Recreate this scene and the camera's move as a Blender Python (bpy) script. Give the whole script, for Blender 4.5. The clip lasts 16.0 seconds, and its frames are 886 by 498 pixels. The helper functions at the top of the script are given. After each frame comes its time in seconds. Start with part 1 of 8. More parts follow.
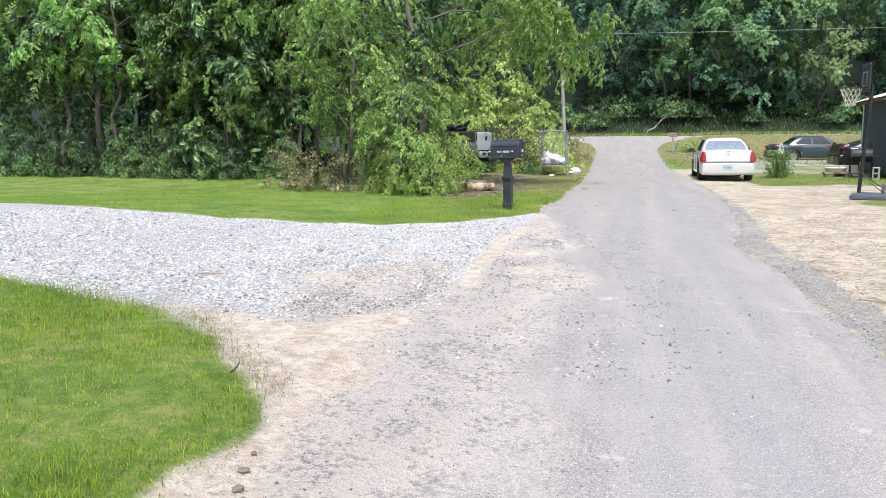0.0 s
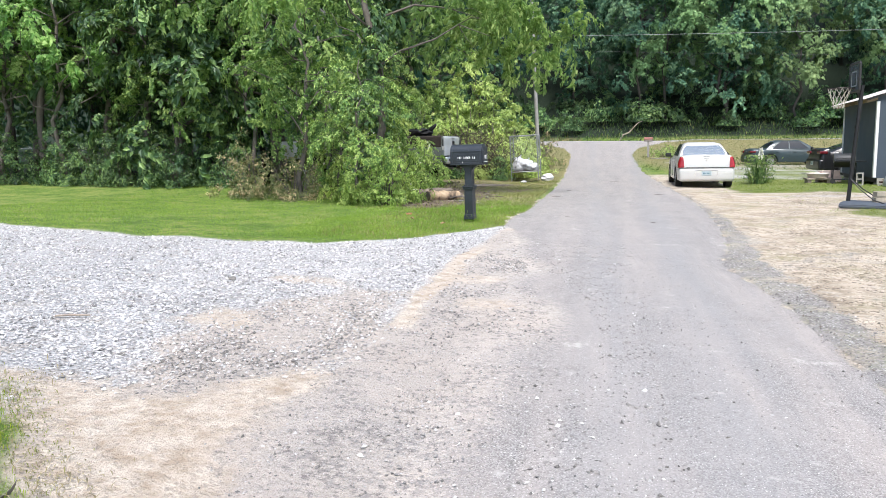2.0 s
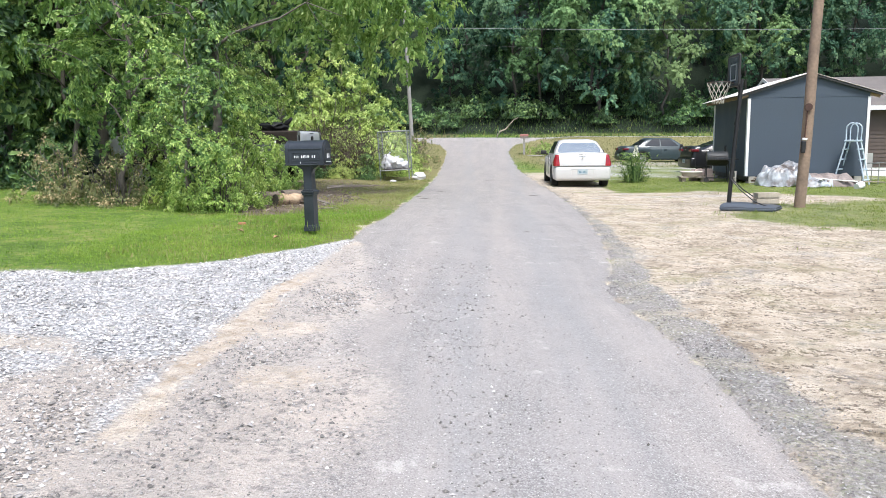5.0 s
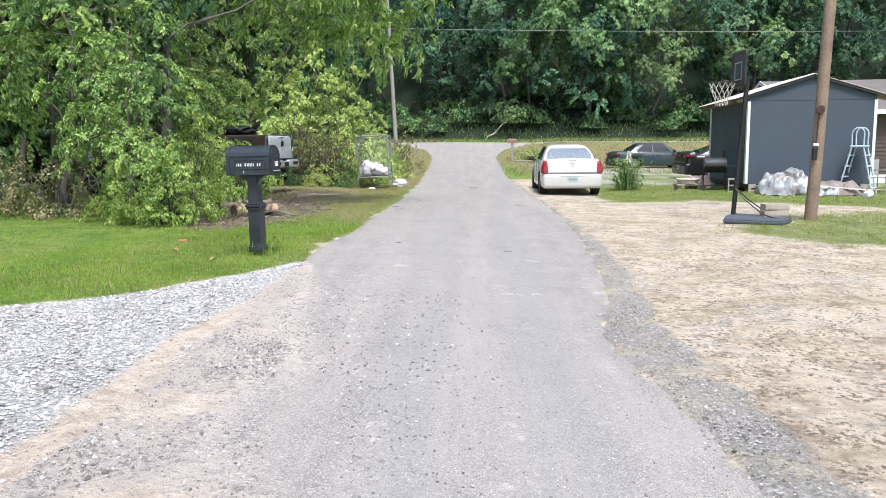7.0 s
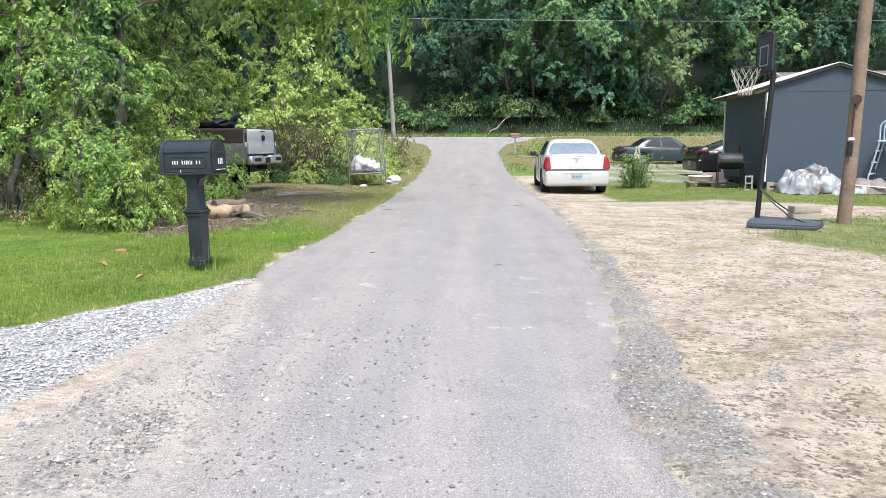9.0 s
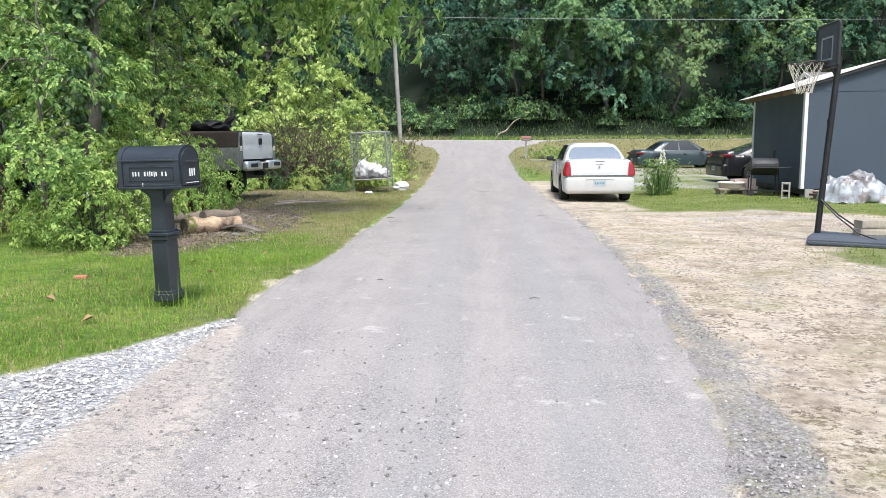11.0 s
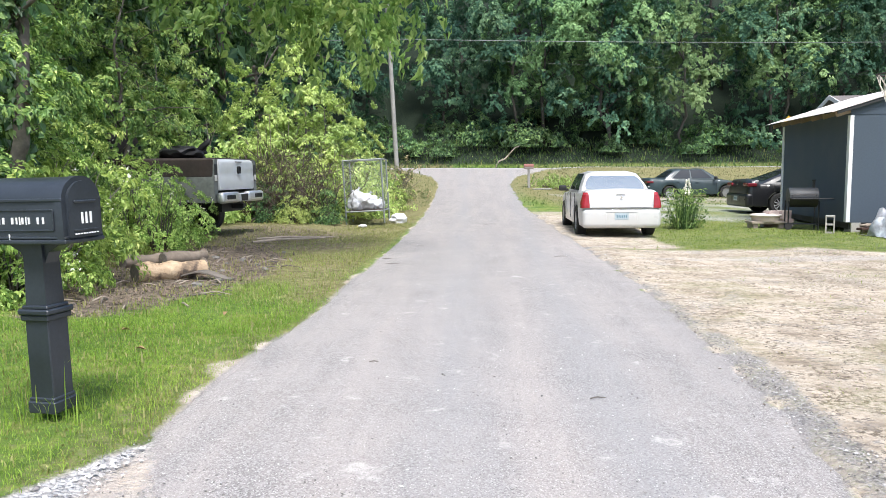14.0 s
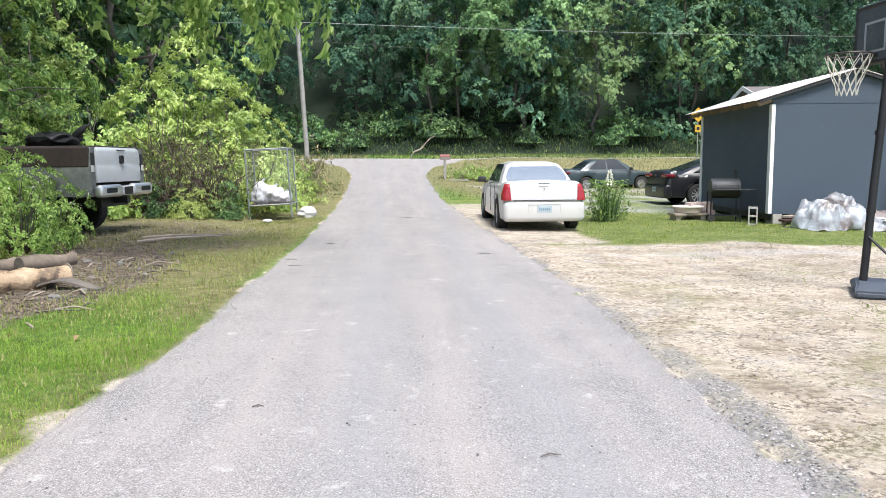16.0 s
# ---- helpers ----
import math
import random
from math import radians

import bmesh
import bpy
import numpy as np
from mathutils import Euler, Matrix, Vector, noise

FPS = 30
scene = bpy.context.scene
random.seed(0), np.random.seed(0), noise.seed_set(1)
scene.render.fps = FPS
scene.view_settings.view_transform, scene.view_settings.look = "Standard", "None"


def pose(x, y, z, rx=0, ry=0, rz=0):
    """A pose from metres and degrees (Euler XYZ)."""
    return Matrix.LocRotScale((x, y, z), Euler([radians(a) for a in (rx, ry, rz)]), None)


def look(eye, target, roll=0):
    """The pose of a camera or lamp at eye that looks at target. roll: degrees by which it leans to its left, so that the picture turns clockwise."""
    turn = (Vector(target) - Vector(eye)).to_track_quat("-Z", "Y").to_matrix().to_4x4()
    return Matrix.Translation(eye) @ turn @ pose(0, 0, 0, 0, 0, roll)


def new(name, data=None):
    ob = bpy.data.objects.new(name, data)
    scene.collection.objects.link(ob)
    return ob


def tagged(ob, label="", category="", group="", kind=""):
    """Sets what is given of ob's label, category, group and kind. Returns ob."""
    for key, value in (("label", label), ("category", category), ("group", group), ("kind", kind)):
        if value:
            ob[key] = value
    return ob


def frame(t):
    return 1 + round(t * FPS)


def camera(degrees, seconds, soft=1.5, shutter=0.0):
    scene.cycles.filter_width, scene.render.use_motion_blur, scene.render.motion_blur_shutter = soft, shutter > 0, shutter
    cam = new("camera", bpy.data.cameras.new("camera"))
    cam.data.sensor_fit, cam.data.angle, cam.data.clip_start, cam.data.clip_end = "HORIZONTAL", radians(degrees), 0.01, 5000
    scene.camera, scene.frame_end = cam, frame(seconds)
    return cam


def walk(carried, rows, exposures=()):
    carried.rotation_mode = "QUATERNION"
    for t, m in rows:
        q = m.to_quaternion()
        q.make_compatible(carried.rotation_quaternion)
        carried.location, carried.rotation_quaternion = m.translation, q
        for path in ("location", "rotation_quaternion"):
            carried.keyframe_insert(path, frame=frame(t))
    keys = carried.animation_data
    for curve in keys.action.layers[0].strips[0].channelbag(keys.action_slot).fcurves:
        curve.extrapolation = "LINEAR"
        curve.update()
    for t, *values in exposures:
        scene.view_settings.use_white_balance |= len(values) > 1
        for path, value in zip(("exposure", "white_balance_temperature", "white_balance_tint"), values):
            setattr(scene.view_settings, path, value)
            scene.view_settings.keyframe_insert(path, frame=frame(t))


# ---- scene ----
cam = camera(60.9, 16.0, 0.8)
METRES, EYE, TILT, LEAN, TURN = 11.7, 1.5, 5.0, -3.4, 14.0
ROWS = [
    (0.0, 0.0, 0.0, 0.0, -0.94, -13.06, 4.06),
    (0.5, 0.01, 0.0291, -0.002, -0.8, -12.98, 4.08),
    (1.0, 0.0132, 0.0618, -0.0071, -0.89, -12.89, 4.11),
    (1.5, 0.0219, 0.0946, -0.0116, -1.48, -12.82, 4.08),
    (2.0, 0.0336, 0.1252, -0.0128, -2.72, -12.82, 3.99),
    (2.5, 0.0404, 0.1565, -0.0167, -4.36, -12.91, 3.83),
    (3.0, 0.0506, 0.185, -0.0211, -6.31, -13.08, 3.61),
    (3.5, 0.0618, 0.2134, -0.0245, -7.95, -13.27, 3.43),
    (4.0, 0.0703, 0.2457, -0.0278, -9.46, -13.47, 3.26),
    (4.5, 0.0842, 0.2732, -0.0297, -10.89, -13.64, 3.05),
    (7.0, 0.1463, 0.4222, -0.0443, -12.28, -13.32, 2.79),
    (7.5, 0.1624, 0.4498, -0.048, -12.09, -13.33, 2.8),
    (8.0, 0.1719, 0.4803, -0.0525, -11.96, -13.42, 2.82),
    (8.5, 0.1829, 0.5128, -0.0537, -11.89, -13.55, 2.8),
    (9.0, 0.1971, 0.5437, -0.0586, -11.88, -13.69, 2.8),
    (11.5, 0.2143, 0.7012, -0.0688, -11.45, -13.28, 2.82),
    (12.0, 0.222, 0.7292, -0.0701, -11.51, -12.58, 2.8),
    (12.5, 0.2194, 0.7625, -0.0744, -11.61, -11.92, 2.82),
    (13.0, 0.223, 0.7919, -0.0772, -11.71, -11.46, 2.81),
    (13.5, 0.2298, 0.8216, -0.0794, -11.79, -11.29, 2.81),
    (14.0, 0.2309, 0.8523, -0.0834, -11.85, -11.4, 2.82),
    (14.5, 0.2347, 0.878, -0.0857, -11.96, -11.62, 2.83),
    (15.0, 0.2441, 0.9051, -0.0883, -12.44, -11.92, 2.79),
    (15.5, 0.2478, 0.9309, -0.0919, -14.26, -12.23, 2.65),
    (16.0, 0.2568, 0.95, -0.095, -18.24, -12.35, 2.14),
]
EXPOSURES = [(0.0, 0.82, 6250, 9), (9.2, 0.82, 6250, 9), (11.4, 0.83, 6250, 9), (12.6, 0.92, 6250, 9), (16.0, 0.94, 6250, 9)]
walk(cam, [(t, pose(0, 0, EYE, TILT, LEAN, TURN) @ pose(METRES * x, METRES * y, METRES * z, 90 + pitch, roll, yaw)) for t, x, y, z, yaw, pitch, roll in ROWS], EXPOSURES)

# ---- light: bright thin overcast, a soft high sun ----
SUN_ELEVATION, SUN_AZIMUTH = 62.0, 166.0   # degrees; azimuth clockwise from +y
world = bpy.data.worlds.new("world")
scene.world = world
world.use_nodes = True
wn = world.node_tree.nodes
sky = wn.new("ShaderNodeTexSky")
sky.sky_type = "NISHITA"
sky.sun_disc = False
sky.sun_elevation, sky.sun_rotation = radians(SUN_ELEVATION), radians(SUN_AZIMUTH)
sky.air_density, sky.dust_density, sky.ozone_density = 1.0, 3.0, 1.0
wn["Background"].inputs["Strength"].default_value = 0.148
world.node_tree.links.new(sky.outputs["Color"], wn["Background"].inputs["Color"])
sun = new("sun", bpy.data.lights.new("sun", "SUN"))
sun.data.energy, sun.data.angle, sun.data.color = 2.85, radians(16), (1.0, 0.97, 0.93)
sd = Vector((math.sin(radians(SUN_AZIMUTH)) * math.cos(radians(SUN_ELEVATION)), math.cos(radians(SUN_AZIMUTH)) * math.cos(radians(SUN_ELEVATION)), math.sin(radians(SUN_ELEVATION))))
sun.matrix_world = look(sd * 80, (0, 0, 0))

# ---- materials ----
class Net:
    """A short hand for node materials."""
    def __init__(self, name):
        self.m = bpy.data.materials.new(name)
        self.m.use_nodes = True
        self.t = self.m.node_tree
        self.b = self.t.nodes["Principled BSDF"]
        self.out = self.t.nodes["Material Output"]

    def node(self, kind, **sets):
        n = self.t.nodes.new(kind)
        for k, v in sets.items():
            n.inputs[k.replace("_", " ")].default_value = v
        return n

    def link(self, a, b):
        self.t.links.new(a, b)

    def where(self):
        return self.t.nodes.new("ShaderNodeNewGeometry").outputs["Position"]

    def local(self):
        return self.t.nodes.new("ShaderNodeTexCoord").outputs["Object"]

    def noise(self, at, scale, detail=3.0, rough=0.55):
        n = self.node("ShaderNodeTexNoise", Scale=scale, Detail=detail, Roughness=rough)
        self.link(at, n.inputs["Vector"])
        return n.outputs["Fac"]

    def cells(self, at, scale, feature="F1"):
        n = self.node("ShaderNodeTexVoronoi", Scale=scale)
        n.feature = feature
        self.link(at, n.inputs["Vector"])
        return n

    def ramp(self, fac, stops):
        n = self.t.nodes.new("ShaderNodeValToRGB")
        e = n.color_ramp.elements
        while len(e) < len(stops):
            e.new(0.5)
        for el, (p, c) in zip(e, stops):
            el.position = p
            el.color = (*c, 1) if len(c) == 3 else c
        self.link(fac, n.inputs["Fac"])
        return n.outputs["Color"]

    def grey(self, fac, a, b, lo=0.0, hi=1.0):
        n = self.node("ShaderNodeMapRange")
        n.inputs["From Min"].default_value, n.inputs["From Max"].default_value = a, b
        n.inputs["To Min"].default_value, n.inputs["To Max"].default_value = lo, hi
        self.link(fac, n.inputs["Value"])
        return n.outputs["Result"]

    def math(self, op, a, b=0.0):
        n = self.t.nodes.new("ShaderNodeMath")
        n.operation = op
        for k, v in ((0, a), (1, b)):
            if isinstance(v, (int, float)):
                n.inputs[k].default_value = v
            else:
                self.link(v, n.inputs[k])
        return n.outputs[0]

    def mix(self, fac, a, b, blend="MIX"):
        n = self.t.nodes.new("ShaderNodeMix")
        n.data_type, n.blend_type = "RGBA", blend
        for k, v in ((0, fac), (6, a), (7, b)):
            if isinstance(v, (int, float)):
                n.inputs[k].default_value = v
            elif isinstance(v, tuple):
                n.inputs[k].default_value = (*v, 1)
            else:
                self.link(v, n.inputs[k])
        return n.outputs[2]

    def attr(self, name):
        n = self.t.nodes.new("ShaderNodeAttribute")
        n.attribute_name = name
        return n.outputs["Fac"]

    def bump(self, height, strength, distance=0.01):
        n = self.node("ShaderNodeBump", Strength=strength, Distance=distance)
        self.link(height, n.inputs["Height"])
        self.link(n.outputs["Normal"], self.b.inputs["Normal"])

    def color(self, c):
        self.link(c, self.b.inputs["Base Color"])


def plain(name, base, rough=0.5, metal=0.0, vary=0.15, grain=30.0, blotch=2.5, bump=0.1, spec=0.5):
    """A surface with grain and blotches round one base colour."""
    n = Net(name)
    at = n.local()
    fine, wide = n.noise(at, grain, 4), n.noise(at, blotch, 3)
    dark = tuple(c * (1 - vary) for c in base)
    light = tuple(min(1, c * (1 + vary)) for c in base)
    c = n.ramp(n.math("ADD", n.math("MULTIPLY", fine, 0.4), n.math("MULTIPLY", wide, 0.6)), [(0.3, dark), (0.7, light)])
    n.color(c)
    n.link(n.grey(wide, 0.3, 0.7, rough * 0.85, min(1, rough * 1.15)), n.b.inputs["Roughness"])
    n.b.inputs["Metallic"].default_value = metal
    n.b.inputs["Specular IOR Level"].default_value = spec
    if bump:
        n.bump(fine, bump, 0.004)
    return n.m


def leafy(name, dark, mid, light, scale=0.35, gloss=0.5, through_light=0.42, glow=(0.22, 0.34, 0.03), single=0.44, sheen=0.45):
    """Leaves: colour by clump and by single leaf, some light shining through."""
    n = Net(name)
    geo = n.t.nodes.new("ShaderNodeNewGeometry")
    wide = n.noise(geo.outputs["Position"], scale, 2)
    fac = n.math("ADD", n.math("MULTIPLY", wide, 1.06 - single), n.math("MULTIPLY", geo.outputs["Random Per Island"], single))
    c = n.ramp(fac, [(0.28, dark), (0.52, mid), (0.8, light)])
    one = n.t.nodes.new("ShaderNodeObjectInfo").outputs["Random"]
    hsv = n.t.nodes.new("ShaderNodeHueSaturation")
    n.link(n.grey(one, 0, 1, 0.82, 1.2), hsv.inputs["Value"])
    n.link(n.grey(n.math("FRACT", n.math("MULTIPLY", one, 7.3)), 0, 1, 0.487, 0.513), hsv.inputs["Hue"])
    n.link(c, hsv.inputs["Color"])
    c = hsv.outputs["Color"]
    n.color(c)
    n.b.inputs["Roughness"].default_value = gloss
    n.b.inputs["Specular IOR Level"].default_value = sheen
    tr = n.t.nodes.new("ShaderNodeBsdfTranslucent")
    bright = n.mix(0.5, c, glow, "MIX")
    n.link(bright, tr.inputs["Color"])
    mixer = n.t.nodes.new("ShaderNodeMixShader")
    mixer.inputs[0].default_value = through_light
    n.link(n.b.outputs[0], mixer.inputs[1])
    n.link(tr.outputs[0], mixer.inputs[2])
    n.link(mixer.outputs[0], n.out.inputs["Surface"])
    return n.m


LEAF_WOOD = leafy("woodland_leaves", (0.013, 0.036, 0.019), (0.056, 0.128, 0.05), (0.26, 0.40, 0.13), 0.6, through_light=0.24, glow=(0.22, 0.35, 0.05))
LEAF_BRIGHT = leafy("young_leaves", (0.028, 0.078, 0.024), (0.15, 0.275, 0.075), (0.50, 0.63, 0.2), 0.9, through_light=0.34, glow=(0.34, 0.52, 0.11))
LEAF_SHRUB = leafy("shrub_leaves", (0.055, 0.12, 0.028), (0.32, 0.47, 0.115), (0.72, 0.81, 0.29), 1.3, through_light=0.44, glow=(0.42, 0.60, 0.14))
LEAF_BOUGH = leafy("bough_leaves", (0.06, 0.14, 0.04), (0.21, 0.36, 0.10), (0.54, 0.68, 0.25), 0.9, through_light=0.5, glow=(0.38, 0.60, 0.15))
LEAF_OLIVE = leafy("olive_leaves", (0.08, 0.11, 0.045), (0.17, 0.19, 0.085), (0.31, 0.29, 0.15), 1.6, 0.5, 0.35)
LEAF_LIME = leafy("lime_leaves", (0.13, 0.20, 0.05), (0.46, 0.58, 0.17), (0.72, 0.79, 0.32), 1.2, through_light=0.36, glow=(0.5, 0.64, 0.16))
# distance haze is mixed into these colours: bluer than the nearer leaves
LEAF_FAR_HAZED = leafy("hazed_hillside_leaves", (0.012, 0.038, 0.034), (0.066, 0.15, 0.09), (0.275, 0.415, 0.22), 0.34, 0.7, through_light=0.26, glow=(0.12, 0.22, 0.08), single=0.24, sheen=0.15)
LEAF_DRY = plain("dry_flower_heads", (0.45, 0.36, 0.20), 0.8, 0, 0.3)
PETAL = plain("white_petals", (0.75, 0.73, 0.62), 0.7, 0, 0.1)
GRASS_DULL = leafy("dull_weeds", (0.045, 0.08, 0.025), (0.085, 0.13, 0.04), (0.16, 0.18, 0.07), 0.5, 0.6, 0.3)
GRASS = leafy("grass_blades", (0.10, 0.19, 0.03), (0.19, 0.32, 0.045), (0.32, 0.42, 0.085), 0.9, 0.6, 0.4, single=0.26, sheen=0.2)
GRASS_DRY = leafy("dry_grass_blades", (0.19, 0.18, 0.06), (0.30, 0.28, 0.10), (0.42, 0.37, 0.18), 0.8, 0.6, 0.3)
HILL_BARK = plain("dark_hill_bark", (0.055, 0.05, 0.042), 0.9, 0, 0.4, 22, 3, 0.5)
BARK = plain("bark", (0.125, 0.108, 0.092), 0.9, 0, 0.5, 22, 3, 0.9)
PEELED = Net("half_peeled_log")
PEELED.color(PEELED.ramp(PEELED.noise(PEELED.local(), 3.2, 5, 0.65), [(0.42, (0.085, 0.062, 0.048)), (0.5, (0.24, 0.17, 0.11)), (0.54, (0.40, 0.285, 0.18)), (0.7, (0.50, 0.38, 0.255))]))
PEELED.b.inputs["Roughness"].default_value = 0.85
PEELED.bump(PEELED.noise(PEELED.local(), 14, 5), 0.9, 0.03)
PEELED = PEELED.m
LOG_BARK = plain("brown_log_bark", (0.17, 0.135, 0.105), 0.9, 0, 0.5, 16, 3, 0.9)
DEAD_WOOD = plain("weathered_wood", (0.30, 0.25, 0.20), 0.85, 0, 0.35, 25, 4, 0.6)

# ---- building tools ----
def fast_mesh(name, verts, tris, mats, smooth=False, index=None):
    """A mesh from arrays: vertices (n, 3), corners (m, k) with k 3 or 4."""
    me = bpy.data.meshes.new(name)
    verts, tris = np.asarray(verts, np.float32), np.asarray(tris, np.int32)
    k = tris.shape[1]
    me.vertices.add(len(verts))
    me.vertices.foreach_set("co", verts.ravel())
    me.loops.add(tris.size)
    me.loops.foreach_set("vertex_index", tris.ravel())
    me.polygons.add(len(tris))
    me.polygons.foreach_set("loop_start", np.arange(0, tris.size, k, dtype=np.int32))
    for m in (mats if isinstance(mats, (list, tuple)) else [mats]):
        me.materials.append(m)
    if index is not None:
        me.polygons.foreach_set("material_index", np.asarray(index, dtype=np.int32))
    me.polygons.foreach_set("use_smooth", np.full(len(tris), smooth, dtype=bool))
    me.update(calc_edges=True)
    return me


def part(name, bm, material, parent=None, label="", smooth=False, m=None):
    """Links a bmesh as one mesh object under a thing or a part."""
    me = bpy.data.meshes.new(name)
    bm.to_mesh(me)
    bm.free()
    for k in (material if isinstance(material, (list, tuple)) else [material]):
        me.materials.append(k)
    if smooth:
        me.polygons.foreach_set("use_smooth", np.ones(len(me.polygons), dtype=bool))
        me.set_sharp_from_angle(angle=radians(38))
    ob = new(name, me)
    if parent is not None:
        ob.parent = parent
    if m is not None:
        ob.matrix_basis = m
    if label:
        ob["label"] = label
    return ob


def thing(name, m, label, category, group="", kind=""):
    """An empty at a thing's base that holds its parts."""
    ob = new(name)
    ob.empty_display_size = 0.1
    ob.matrix_basis = m
    return tagged(ob, label, category, group, kind)


def box(bm, cx, cy, cz, sx, sy, sz, bevel=0.0, m=None, seg=1):
    r = bmesh.ops.create_cube(bm, size=1.0)
    vs = r["verts"]
    bmesh.ops.scale(bm, vec=(sx, sy, sz), verts=vs)
    if bevel:
        es = list({e for v in vs for e in v.link_edges})
        r2 = bmesh.ops.bevel(bm, geom=es, offset=bevel, segments=seg, affect="EDGES", profile=0.5)
        vs = list({v for f in r2["faces"] for v in f.verts} | {v for v in vs if v.is_valid})
    bmesh.ops.translate(bm, vec=(cx, cy, cz), verts=vs)
    if m is not None:
        bmesh.ops.transform(bm, matrix=m, verts=vs)
    return vs


def tube(bm, a, b, ra, rb=None, n=10, caps=True):
    """A tapered tube from a to b."""
    a, b = Vector(a), Vector(b)
    rb = ra if rb is None else rb
    d = b - a
    q = d.to_track_quat("Z", "Y").to_matrix().to_4x4()
    r = bmesh.ops.create_cone(bm, cap_ends=caps, segments=n, radius1=ra, radius2=rb, depth=d.length)
    bmesh.ops.transform(bm, matrix=Matrix.Translation((a + b) / 2) @ q, verts=r["verts"])
    return r["verts"]


def pipe(bm, points, radius, n=8, closed=False):
    """A bent pipe through points; radius may be a list."""
    pts = [Vector(p) for p in points]
    rad = [float(r) for r in radius] if isinstance(radius, (list, tuple)) else [float(radius)] * len(pts)
    rings, up = [], None
    for i, p in enumerate(pts):
        if closed:
            d = (pts[(i + 1) % len(pts)] - pts[i - 1]).normalized()
        else:
            d = (pts[min(i + 1, len(pts) - 1)] - pts[max(i - 1, 0)]).normalized()
        if up is None:
            up = d.orthogonal().normalized()
        up = (up - d * up.dot(d)).normalized()
        side = d.cross(up)
        rings.append([bm.verts.new(p + rad[i] * (math.cos(2 * math.pi * k / n) * up + math.sin(2 * math.pi * k / n) * side)) for k in range(n)])
    last = len(rings) if closed else len(rings) - 1
    for i in range(last):
        r, s = rings[i], rings[(i + 1) % len(rings)]
        for k in range(n):
            bm.faces.new((r[k], r[(k + 1) % n], s[(k + 1) % n], s[k]))
    if not closed:
        bm.faces.new(rings[0][::-1])
        bm.faces.new(rings[-1])


def smoothstep(t):
    t = np.clip(t, 0, 1)
    return t * t * (3 - 2 * t)


def wave_noise(x, y, scale, seed=0):
    """A cheap smooth noise for arrays, about -1 to 1."""
    rng = np.random.RandomState(seed)
    out = 0 * x
    for k in range(7):
        a = rng.uniform(0, 2 * np.pi)
        f = scale * rng.uniform(0.6, 2.2)
        out = out + np.sin((x * np.cos(a) + y * np.sin(a)) * f + rng.uniform(0, 6.3)) / 7 ** 0.5 * 0.75
    return out


def lane_left(y):
    """The asphalt's left edge at y."""
    return np.interp(y, [-8, 2, 4, 6.2, 7.6, 9.8, 12.0, 13.6, 15, 18, 30, 50, 53, 56, 58], [-1.0, -0.8, -0.62, -0.2, -0.33, -0.73, -1.15, -1.55, -1.55, -1.42, -1.42, -1.75, -2.3, -4.5, -9])


def lane_right(y):
    return np.interp(y, [-8, 5.7, 7, 9, 10.9, 12.8, 15, 18, 20, 26, 40, 50, 53, 56, 58], [1.9, 1.8, 1.74, 1.7, 1.5, 1.86, 2.06, 2.2, 2.3, 2.3, 2.1, 2.0, 2.5, 4.5, 9])


def ground_z(x, y):
    """The height of the ground."""
    x, y = np.asarray(x, float), np.asarray(y, float)
    yb = np.clip(y, -10, 45)
    xl = np.clip(x, -9.0, 14.0)
    w = 1 / (1 + np.exp((yb - 13) / 2.0))
    left = np.maximum(-xl - 0.5, 0)
    z = np.interp(yb, [-10, 0, 8, 13, 16, 19, 22, 28, 31, 34, 38, 45], [-0.06, 0.0115, 0.085, 0.14, 0.165, 0.16, 0.145, 0.12, 0.125, 0.15, 0.20, 0.31]) - 0.028 * xl * w - 0.012 * xl * (1 - w) + left * (0.0341 * w - 0.0076 * (1 - w))
    z = z + 0.02 * np.maximum(-x - 9, 0) * np.exp(-np.maximum(-x - 9, 0) / 20)
    z = z + 0.11 * smoothstep((x - 4.5) / 3.0) * smoothstep((y - 20) / 6.0)
    z = z + 0.16 * smoothstep((-x - 2.6) / 2.0) * smoothstep((y - 19) / 4.0) * (1 - smoothstep((y - 34) / 6.0))
    off = smoothstep((np.abs(x - 0.3) - 2.5) / 5.0)
    start, span = 38 + 9 * off * (x > 0), 18 - 9 * off * (x > 0)
    rise = np.clip((y - start) / span, 0, 1) ** 2
    z = z + rise * (1.76 - 0.31)
    hill = np.clip(y - 64.5, 0, 90)
    z = z + 0.45 * np.minimum(hill, 4) + 0.62 * np.maximum(hill - 4, 0) * smoothstep(hill / 12)
    return z


def gz(x, y):
    return float(ground_z(x, y))

# ---- ground ----
def drive_far(x):
    """The far edge of the gravel drive (grass beyond)."""
    return np.interp(x, [-60, -10, -7, -5, -3.6, -2.6, -2.1, -1.86, -1.6, -1.4, 0], [11.6, 10.8, 10.6, 10.6, 10.75, 11.8, 12.75, 13.2, 13.85, 14.5, 15.0])


def drive_near(x):
    """The near edge of the gravel drive (lawn this side of it)."""
    return np.interp(x, [-60, -9, -5.4, -4.45, -3.6, -2.9, -2.26, -1.9, -1.7, -1.65, -1.55], [6.4, 6.0, 5.55, 5.25, 5.05, 4.7, 4.05, 3.6, 3.1, 2.4, -12])


